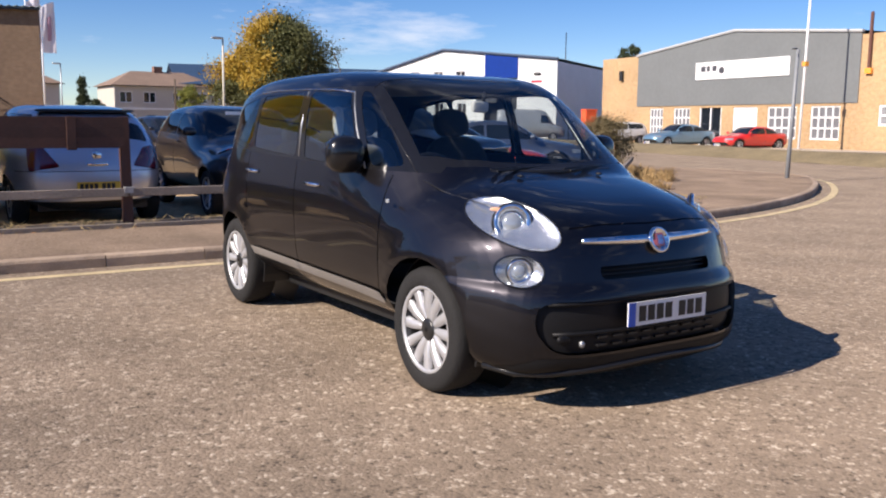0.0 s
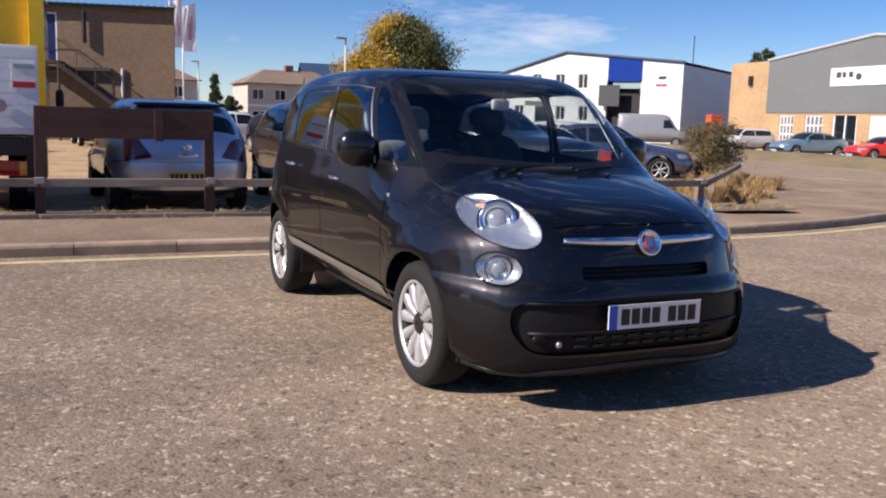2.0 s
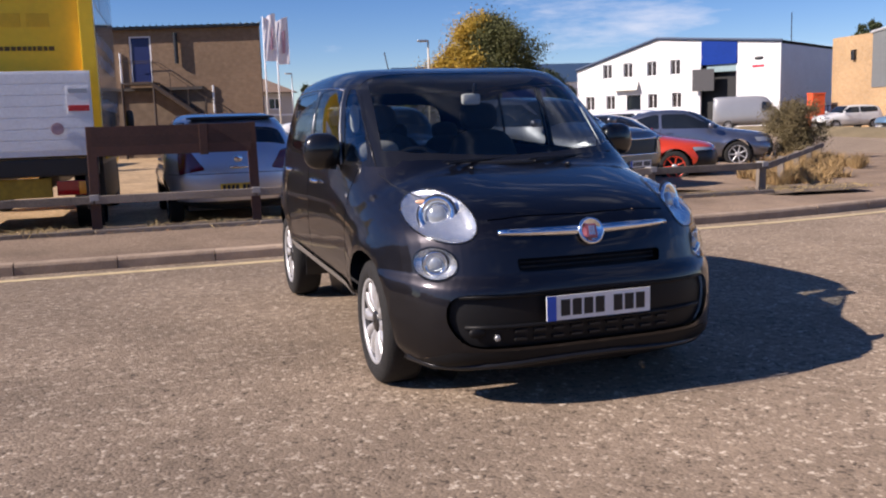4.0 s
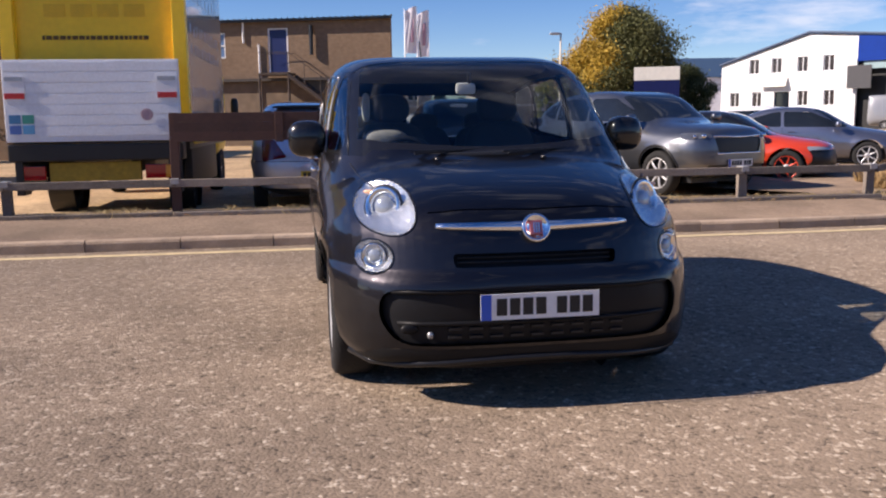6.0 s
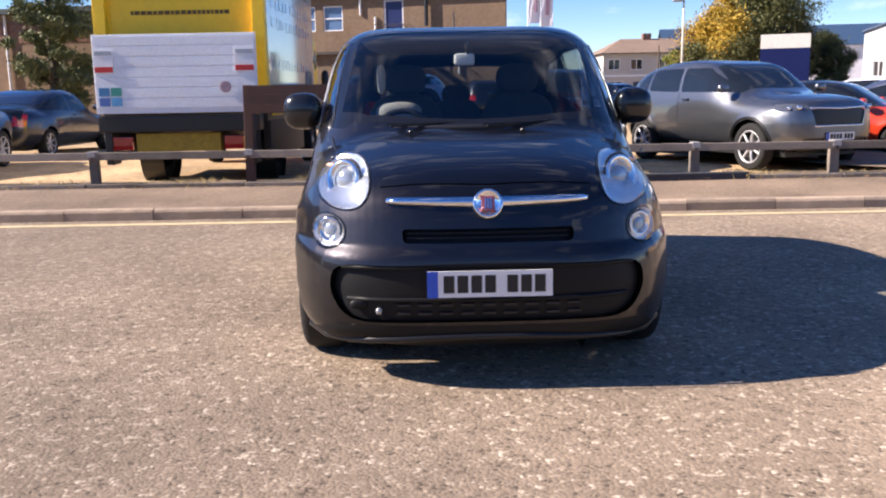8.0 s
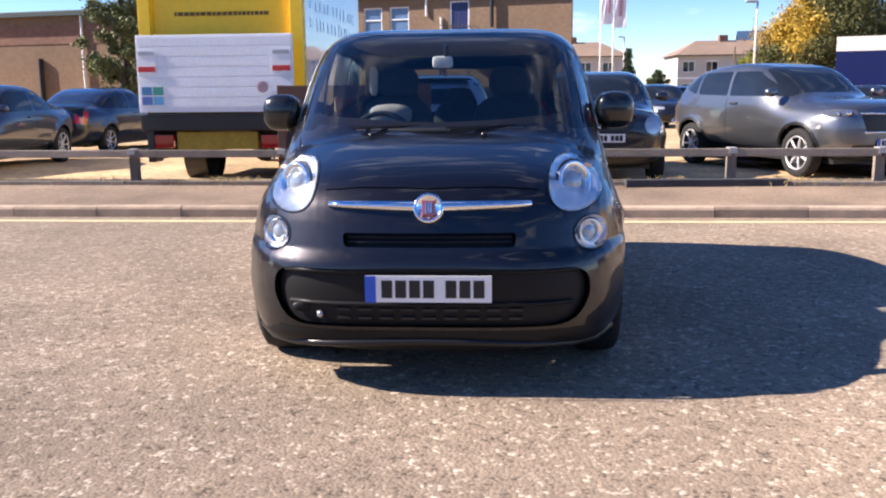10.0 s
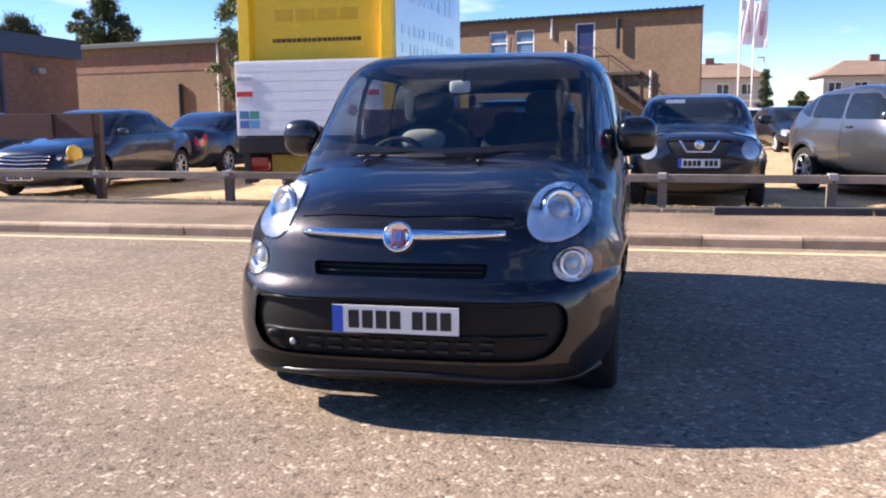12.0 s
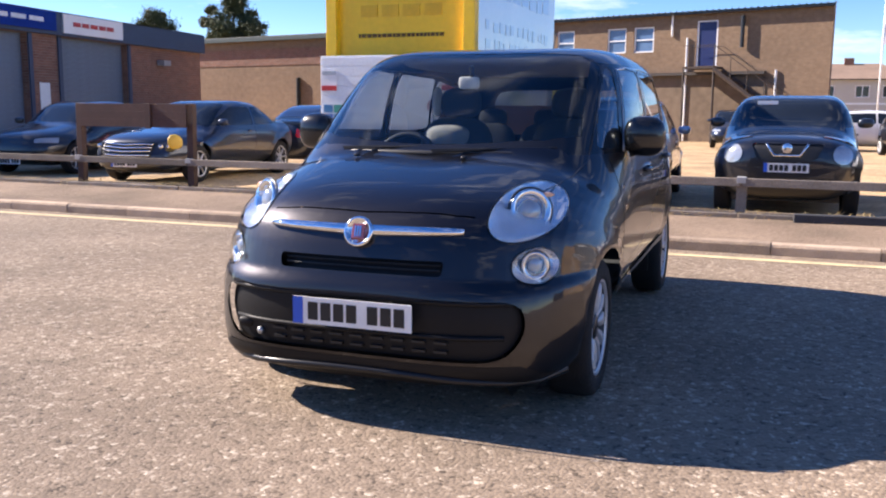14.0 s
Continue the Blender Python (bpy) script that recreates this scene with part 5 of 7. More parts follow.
def wall_with_openings(x0, x1, z0, z1, holes, depth=0.25):
    """A wall in the plane y = 0 with rectangular holes (x0, x1, z0, z1) right through it."""
    xs = sorted({x0, x1, *[h[0] for h in holes], *[h[1] for h in holes]})
    zs = sorted({z0, z1, *[h[2] for h in holes], *[h[3] for h in holes]})
    bm = bmesh.new()
    cache = {}

    def v(x, y, z):
        key = (round(x, 4), y, round(z, 4))
        if key not in cache:
            cache[key] = bm.verts.new((x, y, z))
        return cache[key]

    def solid(i, k):
        if i < 0 or k < 0 or i >= len(xs) - 1 or k >= len(zs) - 1:
            return False
        cx, cz = (xs[i] + xs[i + 1]) / 2, (zs[k] + zs[k + 1]) / 2
        return not any(h[0] < cx < h[1] and h[2] < cz < h[3] for h in holes)

    for i in range(len(xs) - 1):
        for k in range(len(zs) - 1):
            if not solid(i, k):
                continue
            a, b, c, d = xs[i], xs[i + 1], zs[k], zs[k + 1]
            bm.faces.new((v(a, 0, c), v(b, 0, c), v(b, 0, d), v(a, 0, d)))
            bm.faces.new((v(a, depth, d), v(b, depth, d), v(b, depth, c), v(a, depth, c)))
            if not solid(i - 1, k):
                bm.faces.new((v(a, 0, c), v(a, 0, d), v(a, depth, d), v(a, depth, c)))
            if not solid(i + 1, k):
                bm.faces.new((v(b, 0, d), v(b, 0, c), v(b, depth, c), v(b, depth, d)))
            if not solid(i, k - 1):
                bm.faces.new((v(b, 0, c), v(a, 0, c), v(a, depth, c), v(b, depth, c)))
            if not solid(i, k + 1):
                bm.faces.new((v(a, 0, d), v(b, 0, d), v(b, depth, d), v(a, depth, d)))
    return bm


def window_unit(parent, x0, x1, z0, z1, frame_mat, cols=2, rows=1, y=0.08, glass=None, bar=0.06):
    win = part("window", box(x0, x1, y + 0.03, y + 0.04, z0, z1), glass or DARKGLASS, parent, "dark glass window in a pale frame")
    for i in range(cols + 1):
        x = x0 + (x1 - x0 - bar) * i / cols
        part("frame_bar", box(x, x + bar, y - 0.02, y + 0.028, z0, z1), frame_mat, win)
    for k in range(rows + 1):
        z = z0 + (z1 - z0 - bar) * k / rows
        part("frame_bar", box(x0, x1, y - 0.024, y + 0.024, z, z + bar), frame_mat, win)
    return win


def corrugated(x0, x1, y0, y1, z0, z1, pitch=0.30, amp=0.05):
    """Ribbed sheeting from (y0, z0) up to (y1, z1)."""
    n = int((x1 - x0) / pitch * 4)
    rows = []
    for k in range(2):
        y, z = (y0, z0) if k == 0 else (y1, z1)
        rows.append([(x0 + (x1 - x0) * i / n, y, z + amp * math.sin(math.pi * i / 2)) for i in range(n + 1)])
    return sheet(rows)


# brick office block behind the car park
def office_block():
    # dark brown that holds the stair's own colour and its shade together
    stair_brown = mat("shade_brown_stair_steel", (0.055, 0.038, 0.03), 0.75, 0, 0.3, 3.0, 30.0)
    b = thing("brick_office", "two-storey buff brick block with a ribbed roof edge", "building", pose(2.12, 40.1, 0.03, 0, 0, -15) @ pose(-2.15, 0, 0))
    holes = [(-7.22, -6.17, 4.28, 5.5), (-8.68, -7.66, 4.28, 5.5), (-3.97, -2.96, 3.55, 5.66), (-13.2, -12.2, 4.28, 5.5), (-11.6, -10.6, 4.28, 5.5)]
    part("wall", wall_with_openings(-18, 2.15, -0.1, 6.1, holes), BRICK, b)
    sw = box(1.88, 2.13, 0.252, 16, -0.1, 6.1)
    for v in sw.verts:
        v.co.x -= 0.30 * v.co.y
    part("side_wall", sw, BRICK, b)
    # black blocks stand for the darkness inside the building
    part("dark_core_fill", box(-17.9, -3.2, 0.6, 15.9, -0.1, 6.0), INKBLACK, b)
    part("dark_core_fill", box(-3.19, 0.3, 0.6, 5.0, -0.1, 6.0), INKBLACK, b)
    # thin sheet whose darker colour stands for the shade under the ledge
    part("ground_floor_shade", box(-18, -0.6, -0.035, -0.003, -0.1, 3.11), mat("grey_brown_shaded_wall", (0.165, 0.120, 0.083), 0.9, 0, 0.35, 0.5, 3.0), b, "grey-brown ground floor with the ledge's shade in its colour")
    part("string_course", box(-18, -0.6, -0.30, -0.002, 3.12, 3.26), mat("dark_ledge", (0.06, 0.05, 0.045), 0.8), b)
    rf = corrugated(-18.2, 2.35, -0.35, 8.0, 6.08, 6.75)
    for v in rf.verts:
        v.co.x -= 0.30 * max(0, v.co.y)
    part("roof", rf, mat("green_grey_roof_sheet", (0.20, 0.24, 0.23), 0.7, 0, 0.2, 1.0, 8.0), b, "", True)
    part("flue", tube([(-1.75, -0.16, 4.35), (-1.75, -0.16, 5.75)], 0.10, 8), DARKTRIM, b, "dark flue")
    part("gutter", box(-18.1, 2.25, -0.30, -0.12, 5.96, 6.08, 0.01), DARKTRIM, b)
    for h in holes:
        if h[3] - h[2] < 1.5:
            # the panes' reflection is painted in as a blue base colour
            window_unit(b, h[0], h[1], h[2], h[3], WHITEPAINT, 1, 2, 0.06, mat("blue_painted_reflection_pane", (0.10, 0.17, 0.30), 0.08, 0, 0.2, 1.0, 3.0))
    d = part("door", box(-3.90, -3.03, 0.06, 0.11, 3.56, 5.60), mat("dark_blue_door_paint", (0.012, 0.022, 0.10), 0.4, 0, 0.1), b, "dark blue upper door in a pale frame")
    for x0, x1, z0, z1 in ((-3.97, -3.90, 3.55, 5.66), (-3.03, -2.96, 3.55, 5.66), (-3.97, -2.96, 5.60, 5.66)):
        part("door_frame", box(x0, x1, 0.02, 0.13, z0, z1), WHITEPAINT, d)
    for x, z0, z1 in ((-4.42, 0.0, 4.9), (-5.2, 5.0, 6.0), (-0.15, 2.0, 3.3)):
        part("downpipe", tube([(x, -0.07, z0), (x, -0.07, z1)], 0.05, 8), WHITEPAINT, b, "pale downpipe")
    st = thing("fire_stair", "dark brown steel stair down from the upper door, shade in its colour", "stair", pose(2.1, 40.0, 0, 0, 0, -15) @ pose(-2.15, 0, 0))
    part("landing", box(-4.1, -2.6, -1.2, -0.01, 3.40, 3.50), stair_brown, st)
    n = 17
    for i in range(n):
        x, z = -2.6 + i * 0.26, 3.40 - (i + 1) * 0.19
        part("tread", box(x, x + 0.28, -1.15, -0.1, z, z + 0.04), stair_brown, st)
    for y in (-1.18, -0.08):
        part("stringer", tube([(-2.6, y, 3.36), (-2.6 + n * 0.26, y, 3.36 - n * 0.19)], 0.11, 6), stair_brown, st)
        part("handrail", tube([(-4.1, y, 4.45), (-2.6, y, 4.45), (-2.6 + n * 0.26, y, 4.45 - n * 0.19)], 0.018, 6), stair_brown, st)
    for i in range(0, n + 1, 3):
        x, z = -2.6 + i * 0.26, 3.40 - i * 0.19
        part("baluster", tube([(x, -1.18, z - 0.05), (x, -1.18, z + 1.05)], 0.02, 6), stair_brown, st)
    part("support_post", tube([(-4.05, -1.15, 0), (-4.05, -1.15, 3.4)], 0.06, 8), stair_brown, st)
    part("support_post", tube([(-2.6, -1.15, 0), (-2.6, -1.15, 3.4)], 0.06, 8), stair_brown, st)


office_block()


def low_brick_range():
    b = thing("brick_range", "long low brown brick building with a flat roof edge", "building", pose(-26, 31.6, 0, 0, 0, -10))
    part("wall", wall_with_openings(0, 15, -0.1, 4.3, []), BRICK, b)
    part("roof_gutter", box(-0.1, 15.1, -0.28, -0.152, 4.28, 4.46, 0.01), mat("dark_green_gutter", (0.03, 0.05, 0.05), 0.6), b, "dark green gutter")
    part("roof_edge", box(-0.1, 15.1, -0.15, 6, 4.3, 4.5, 0.02), mat("dark_roof_edge", (0.05, 0.055, 0.055), 0.7), b)
    part("dark_band", box(0, 15, -0.02, -0.004, 3.25, 3.95), BRICKRED, b, "darker brick band")
    part("dark_core_fill", box(0.1, 14.9, 0.3, 5.8, -0.1, 4.25), INKBLACK, b)
    part("drainpipe", tube([(9.3, -0.08, 0), (9.3, -0.08, 4.3)], 0.05, 8), WHITEPAINT, b)
    part("drainpipe", tube([(7.3, -0.08, 0), (7.3, -0.08, 2.7)], 0.09, 8), INKBLACK, b)


low_brick_range()


def garage_units():
    # its face looks to +x; local x runs along the face, local y into the building
    b = thing("workshop_unit", "dark brick workshop with blue roller shutters and signboards", "building", pose(-17.0, 6.0, 0, 0, 0, 96.6))
    doors = [(10.7, 13.75), (6.3, 9.35), (1.9, 4.95)]
    holes = [(a, c, -0.09, 3.30) for a, c in doors]
    part("wall", wall_with_openings(0, 18.1, -0.1, 3.45, holes), BRICKRED, b)
    part("fascia", box(-0.15, 18.2, -0.16, -0.004, 3.32, 3.95, 0.01), NAVY, b, "dark blue fascia")
    part("roof", sheet([[(-0.2, -0.2, 3.96), (18.3, -0.2, 3.96)], [(-0.2, 7, 4.6), (18.3, 7, 4.6)]]), NAVY, b)
    part("gable_wall", box(17.85, 18.1, 0.255, 10, -0.1, 3.9), BRICKRED, b)
    part("dark_core_fill", box(0.3, 17.8, 0.7, 9.8, -0.1, 3.8), INKBLACK, b)
    shutter = mat("blue_grey_shutter", (0.15, 0.19, 0.25), 0.5, 0.3, 0.12, 1.0, 8.0)
    for a, c in doors:
        sh = part("roller_shutter", box(a, c, 0.20, 0.24, -0.05, 3.30), shutter, b, "closed blue-grey roller shutter")
        slat = bpy.data.meshes.new("slat")
        sb = box(a + 0.02, c - 0.02, 0.185, 0.198, 0.01, 0.135)
        sb.to_mesh(slat)
        sb.free()
        slat.materials.append(shutter)
        for i in range(21):
            s = new("slat", slat)
            s.parent = sh
            s.location.z = i * 0.155
        for x in (a - 0.16, c + 0.02):
            part("door_post", box(x, x + 0.14, -0.05, -0.004, 0, 3.31), NAVY, b)
    for a, c, z0, z1, m, ink in ((10.6, 13.3, 3.40, 3.93, WHITEPAINT, (0.45, 0.05, 0.05)), (6.2, 10.3, 3.42, 3.93, BLUEPAINT, (0.7, 0.72, 0.75))):
        s = part("signboard", box(a, c, -0.22, -0.17, z0, z1), m, b, "signboard with a line of plain bars")
        im = mat("sign_ink", ink, 0.5)
        for i in range(5):
            x = a + 0.4 + i * (c - a - 0.8) / 5
            part("bar", box(x, x + (c - a - 0.8) / 5 * 0.82, -0.235, -0.222, z0 + 0.21, z0 + 0.33), im, s)
    part("wall_lamp", box(15.4, 15.8, -0.28, -0.004, 2.75, 2.92, 0.02), mat("lamp_box", (0.3, 0.3, 0.3), 0.5), b)
    part("notice", box(9.75, 10.15, -0.02, -0.004, 1.2, 2.0), WHITEPAINT, b)


garage_units()


def grey_unit():
    # long face looks to -x; local x runs towards -y
    b = thing("grey_industrial_unit", "grey clad industrial unit with buff brick piers and white windows", "building", pose(42.6, 50.0, 0, 0, 0, -94))
    # the grey gable, piers below
    pier = [(4.4, 5.6), (7.0, 8.1), (9.7, 10.6), (12.6, 13.6), (15.6, 16.4), (18.6, 19.6), (21.6, 22.6)]
    part("wall", wall_with_openings(0, 34, -0.1, 2.6, [(a[1], c[0], 0.55 if i not in (2,) else -0.09, 2.45) for i, (a, c) in enumerate(zip(pier, pier[1:]))] + [(24.0, 24.9, 1.35, 2.45), (25.8, 26.7, 1.35, 2.45), (27.8, 28.7, 1.35, 2.45)]), BRICKYEL, b)
    part("brick_return", box(-0.02, 4.2, 0.0, 0.24, 2.6, 6.15), BRICKYEL, b)
    part("brick_end", box(22.7, 34, 0.0, 0.24, 2.6, 6.2), BRICKYEL, b)
    clad = bmesh.new()
    f = [(4.2, 2.6), (22.7, 2.6), (22.7, 6.35), (13.5, 7.15), (4.2, 6.15)]
    fr, bk = [clad.verts.new((x, -0.06, z)) for x, z in f], [clad.verts.new((x, 0.2, z)) for x, z in f]
    clad.faces.new(fr)
    clad.faces.new(bk[::-1])
    for i in range(5):
        clad.faces.new((fr[i - 1], bk[i - 1], bk[i], fr[i]))
    bmesh.ops.recalc_face_normals(clad, faces=clad.faces[:])
    part("cladding", clad, GREYCLAD, b, "mid grey sheet cladding")
    part("gable_trim", tube([(4.1, -0.10, 6.18), (13.5, -0.10, 7.18), (22.8, -0.10, 6.38)], 0.09, 6), mat("pale_trim", (0.45, 0.46, 0.46), 0.5), b)
    part("roof", sheet([[(4.0, -0.15, 6.2), (4.0, 30, 6.2)], [(13.5, -0.15, 7.2), (13.5, 30, 7.2)], [(22.9, -0.15, 6.4), (22.9, 30, 6.4)]]), ROOFGREY, b)
    part("dark_core_fill", box(0.3, 33.8, 0.6, 29, -0.1, 6.0), INKBLACK, b)
    part("side_wall", box(0, 0.24, 0.245, 29, -0.1, 6.15), BRICKYEL, b)
    for i, (a, c) in enumerate(zip(pier, pier[1:])):
        if i == 2:
            d = part("door", box(a[1], c[0], 0.12, 0.16, -0.05, 2.45), DARKGLASS, b, "dark glass entrance door")
            for x in (a[1], (a[1] + c[0]) / 2 - 0.05, c[0] - 0.1):
                part("door_frame", box(x, x + 0.1, 0.04, 0.118, -0.05, 2.45), WHITEPAINT, d)
        elif i == 3:
            part("shutter", box(a[1], c[0], 0.06, 0.12, 0.55, 2.45), WHITEPAINT, b, "white shuttered window")
        else:
            window_unit(b, a[1], c[0], 0.55, 2.45, WHITEPAINT, 4, 3, 0.08, mat("barred_pane", (0.16, 0.16, 0.17), 0.3, 0, 0.2), 0.09)
    for x in (24.0, 25.8, 27.8):
        window_unit(b, x, x + 0.9, 1.35, 2.45, WHITEPAINT, 1, 2, 0.06, mat("small_pane", (0.25, 0.25, 0.26), 0.3), 0.12)
    s = part("signboard", box(10.2, 18.0, -0.13, -0.065, 4.25, 5.35, 0.01), WHITEPAINT, b, "long white signboard with a dark mark")
    dk = mat("sign_grey", (0.06, 0.06, 0.07), 0.5)
    for i, w in enumerate((0.42, 0.30, 0.36)):
        part("bar", box(10.7 + i * 0.52, 10.7 + i * 0.52 + w, -0.145, -0.132, 4.75, 5.10), dk, s)
    part("sign_mark", blob(12.55, -0.135, 4.78, 0.25, 0.012, 0.22, 16, 8, 2.0), dk, s, "round dark mark", True)
    for x, z, h in ((2.2, 4.5, 0.7), (25.6, 4.2, 0.5)):
        part("wall_box", box(x, x + 0.35, -0.2, -0.005, z, z + h, 0.02), DARKTRIM, b)
    part("flue", tube([(23.3, -0.12, 4.4), (23.3, -0.12, 7.3)], 0.09, 8), mat("rusty_flue", (0.12, 0.05, 0.035), 0.8), b)
    part("alarm_box", box(23.1, 23.5, -0.2, -0.005, 4.1, 4.4, 0.02), AMBER, b)
    part("roof_vent", blob(6.5, 6, 7.2, 0.5, 0.5, 0.6, 10, 6), DARKTRIM, b)


grey_unit()


def white_unit():
    # front from (32.6, 68.7) to (41.9, 54.8); local x runs along it
    ang = math.degrees(math.atan2(54.8 - 68.7, 41.9 - 32.6))
    b = thing("white_factory", "white gabled factory with blue panel and two rows of windows", "building", pose(32.6, 68.7, 0, 0, 0, ang))
    w = 16.75
    ups = [(x, x + 0.88, 4.42, 5.62) for x in (1.58, 3.54, 5.72, 7.82)]
    lows = [(x, x + 0.85, 1.78, 2.98) for x in (-0.1, 1.9, 5.84, 7.96)]
    door = (3.85, 5.15, -0.09, 2.95)
    wall = wall_with_openings(-0.95, 10.42, -0.1, 5.2, [(h[0], h[1], h[2], min(h[3], 5.2)) for h in ups + lows] + [door])
    part("wall", wall, WHITEWALL, b)
    part("wall", wall_with_openings(1.3, 10.42, 5.202, 5.7, [(h[0], h[1], 5.2, h[3]) for h in ups]), WHITEWALL, b)
    for h in ups + lows:
        # dark brown base colour carries what these panes reflect
        window_unit(b, *h, WHITEPAINT, 2, 1, 0.1, mat("brown_painted_reflection_pane", (0.04, 0.033, 0.033), 0.2, 0, 0.3, 1.0, 3.0), 0.06)
    part("entrance", box(door[0], door[1], 0.2, 0.24, -0.05, door[3]), DARKGLASS, b, "dark glazed entrance")
    part("awning", sheet([[(2.7, -0.03, 4.1), (5.0, -0.03, 4.1)], [(2.65, -0.5, 3.35), (5.05, -0.5, 3.35)]]), mat("cream_canopy", (0.62, 0.60, 0.54), 0.6), b, "sloping cream canopy")
    gb = bmesh.new()
    f = [(-0.95, 5.202), (1.298, 5.202), (1.298, 5.702), (10.422, 5.702), (10.422, 5.202), (w, 5.202), (w, 6.45), (6.7, 7.38), (-0.95, 5.25)]
    fr, bk = [gb.verts.new((x, 0.0, z)) for x, z in f], [gb.verts.new((x, 0.25, z)) for x, z in f]
    gb.faces.new(fr)
    gb.faces.new(bk[::-1])
    for i in range(9):
        gb.faces.new((fr[i - 1], bk[i - 1], bk[i], fr[i]))
    bmesh.ops.recalc_face_normals(gb, faces=gb.faces[:])
    part("gable", gb, WHITEWALL, b)
    part("panel", box(13.36, w, 0.0, 0.25, -0.1, 5.2), WHITEWALL, b)
    part("blue_panel", box(10.5, 13.4, -0.08, -0.01, 5.02, 6.92), BLUEPAINT, b, "bright blue panel")
    # the bay's inner darkness is a black sheet behind the opening
    part("bay_shade_sheet", box(10.42, 13.36, 0.6, 0.7, -0.1, 5.2), INKBLACK, b, "black sheet standing for the shade inside the open bay")
    part("bay_sheet", box(10.9, 13.34, 0.1, 0.2, 4.45, 5.02), mat("grey_green_sheet", (0.25, 0.36, 0.38), 0.5), b)
    part("side_panel", box(9.95, 11.75, -0.5, -0.42, 3.0, 4.7), mat("dark_grey_board", (0.05, 0.05, 0.055), 0.6), b, "dark grey hanging board")
    part("logo", box(14.6, 15.5, -0.03, -0.005, 4.62, 4.80), mat("red_sign", (0.5, 0.03, 0.06), 0.5), b, "small red sign bar")
    part("logo", blob(15.1, -0.02, 5.3, 0.35, 0.015, 0.14, 12, 6), DARKTRIM, b, "", True)
    part("verge_trim", tube([(-1.05, -0.08, 5.27), (6.7, -0.08, 7.42), (w + 0.1, -0.08, 6.48)], 0.13, 6), NAVY, b, "blue roof verge")
    part("side_wall", box(w - 0.25, w, 0.255, 24, -0.1, 6.3), SHADEWALL, b)
    part("roof", sheet([[(-1.0, -0.1, 5.3), (-1.0, 24.5, 5.3)], [(6.7, -0.1, 7.44), (6.7, 24.5, 7.44)], [(w + 0.15, -0.1, 6.5), (w + 0.15, 24.5, 6.5)]]), ROOFGREY, b)
    part("side_wall", box(-0.95, -0.7, 0.255, 24, -0.1, 5.2), WHITEWALL, b)
    part("dark_core_fill", box(-0.6, w - 0.3, 0.8, 23, -0.1, 5.15), INKBLACK, b)
    rn = thing("steel_railing", "dark steel railing before the factory", "fence", pose(41.0, 52.0, 0, 0, 0, -60))
    for i in range(16):
        part("upright", tube([(i * 0.35, 0, 0), (i * 0.35, 0, 1.6)], 0.03, 6), DARKTRIM, rn)
    part("top_rail", tube([(0, 0, 1.5), (5.25, 0, 1.5)], 0.03, 6), DARKTRIM, rn)
    bn = thing("orange_skip", "tall orange container by the railing", "container", pose(41.0, 49.6, 0, 0, 0, -94))
    part("box_body", box(-0.32, 0.32, -0.5, 0.5, 0, 2.3, 0.04), ORANGE, bn)
    part("box_lid", box(-0.35, 0.35, -0.53, 0.53, 2.3, 2.42, 0.03), ORANGE, bn)


white_unit()


def terrace(name, m, n, length, label):
    """A row of two-storey houses under one hipped roof."""
    b = thing(name, label, "house", m)
    holes = []
    step = length / n
    for i in range(n):
        x = i * step
        holes += [(x + 0.5, x + 1.8, 3.35, 4.5), (x + 2.9, x + 4.2, 3.35, 4.5), (x + 0.5, x + 2.1, 0.8, 2.2), (x + 3.2, x + 4.1, 0.0, 2.1)]
    part("wall", wall_with_openings(0, length, -0.1, 5.2, holes), RENDERWALL, b)
    for h in holes:
        if h[2] > 0.1:
            window_unit(b, *h, WHITEPAINT, 2, 1, 0.08, None, 0.08)
        else:
            part("door", box(h[0], h[1], 0.08, 0.12, -0.05, 2.1), NAVY, b)
    for x in (0.0, length - 0.25):
        part("end_wall", box(x, x + 0.25, 0.252, 7.2, -0.1, 5.2), RENDERWALL, b)
    part("string_band", box(0, length, -0.03, -0.003, 2.65, 2.85), WHITEPAINT, b)
    rf = bmesh.new()
    e = [rf.verts.new(p) for p in ((-0.4, -0.4, 5.1), (length + 0.4, -0.4, 5.1), (length + 0.4, 7.6, 5.1), (-0.4, 7.6, 5.1))]
    r = [rf.verts.new(p) for p in ((2.6, 3.6, 6.75), (length - 2.6, 3.6, 6.75))]
    for f in ((e[0], e[1], r[1], r[0]), (e[1], e[2], r[1]), (e[2], e[3], r[0], r[1]), (e[3], e[0], r[0]), (e[3], e[2], e[1], e[0])):
        rf.faces.new(f)
    roof = part("roof", rf, ROOFTILE, b, "brown tiled hipped roof")
    for i in range(1, n):
        part("chimney", box(i * step - 0.45, i * step + 0.45, 3.2, 4.0, 6.4, 7.3, 0.03), BRICKRED, roof)
    part("gutter", box(-0.4, length + 0.4, -0.48, -0.402, 5.02, 5.12), DARKTRIM, b)
    part("dark_core_fill", box(0.3, length - 0.3, 0.5, 7.0, -0.1, 5.0), INKBLACK, b)


terrace("terrace_house", pose(15.2, 93.2, -0.25, 0, 0, 3), 2, 10.9, "cream rendered house pair under a brown hipped roof")
terrace("terrace_house", pose(-6.5, 93.0, -0.25, 0, 0, 2), 3, 16.6, "cream rendered terrace beyond the flag poles")
hill = thing("blue_roof_hall", "low hall with a dark blue roof behind the tree", "building", pose(36, 92, 0, 0, 0, -10))
part("wall", box(-14, 16, 0, 20, -0.1, 5.2), SHADEWALL, hill)
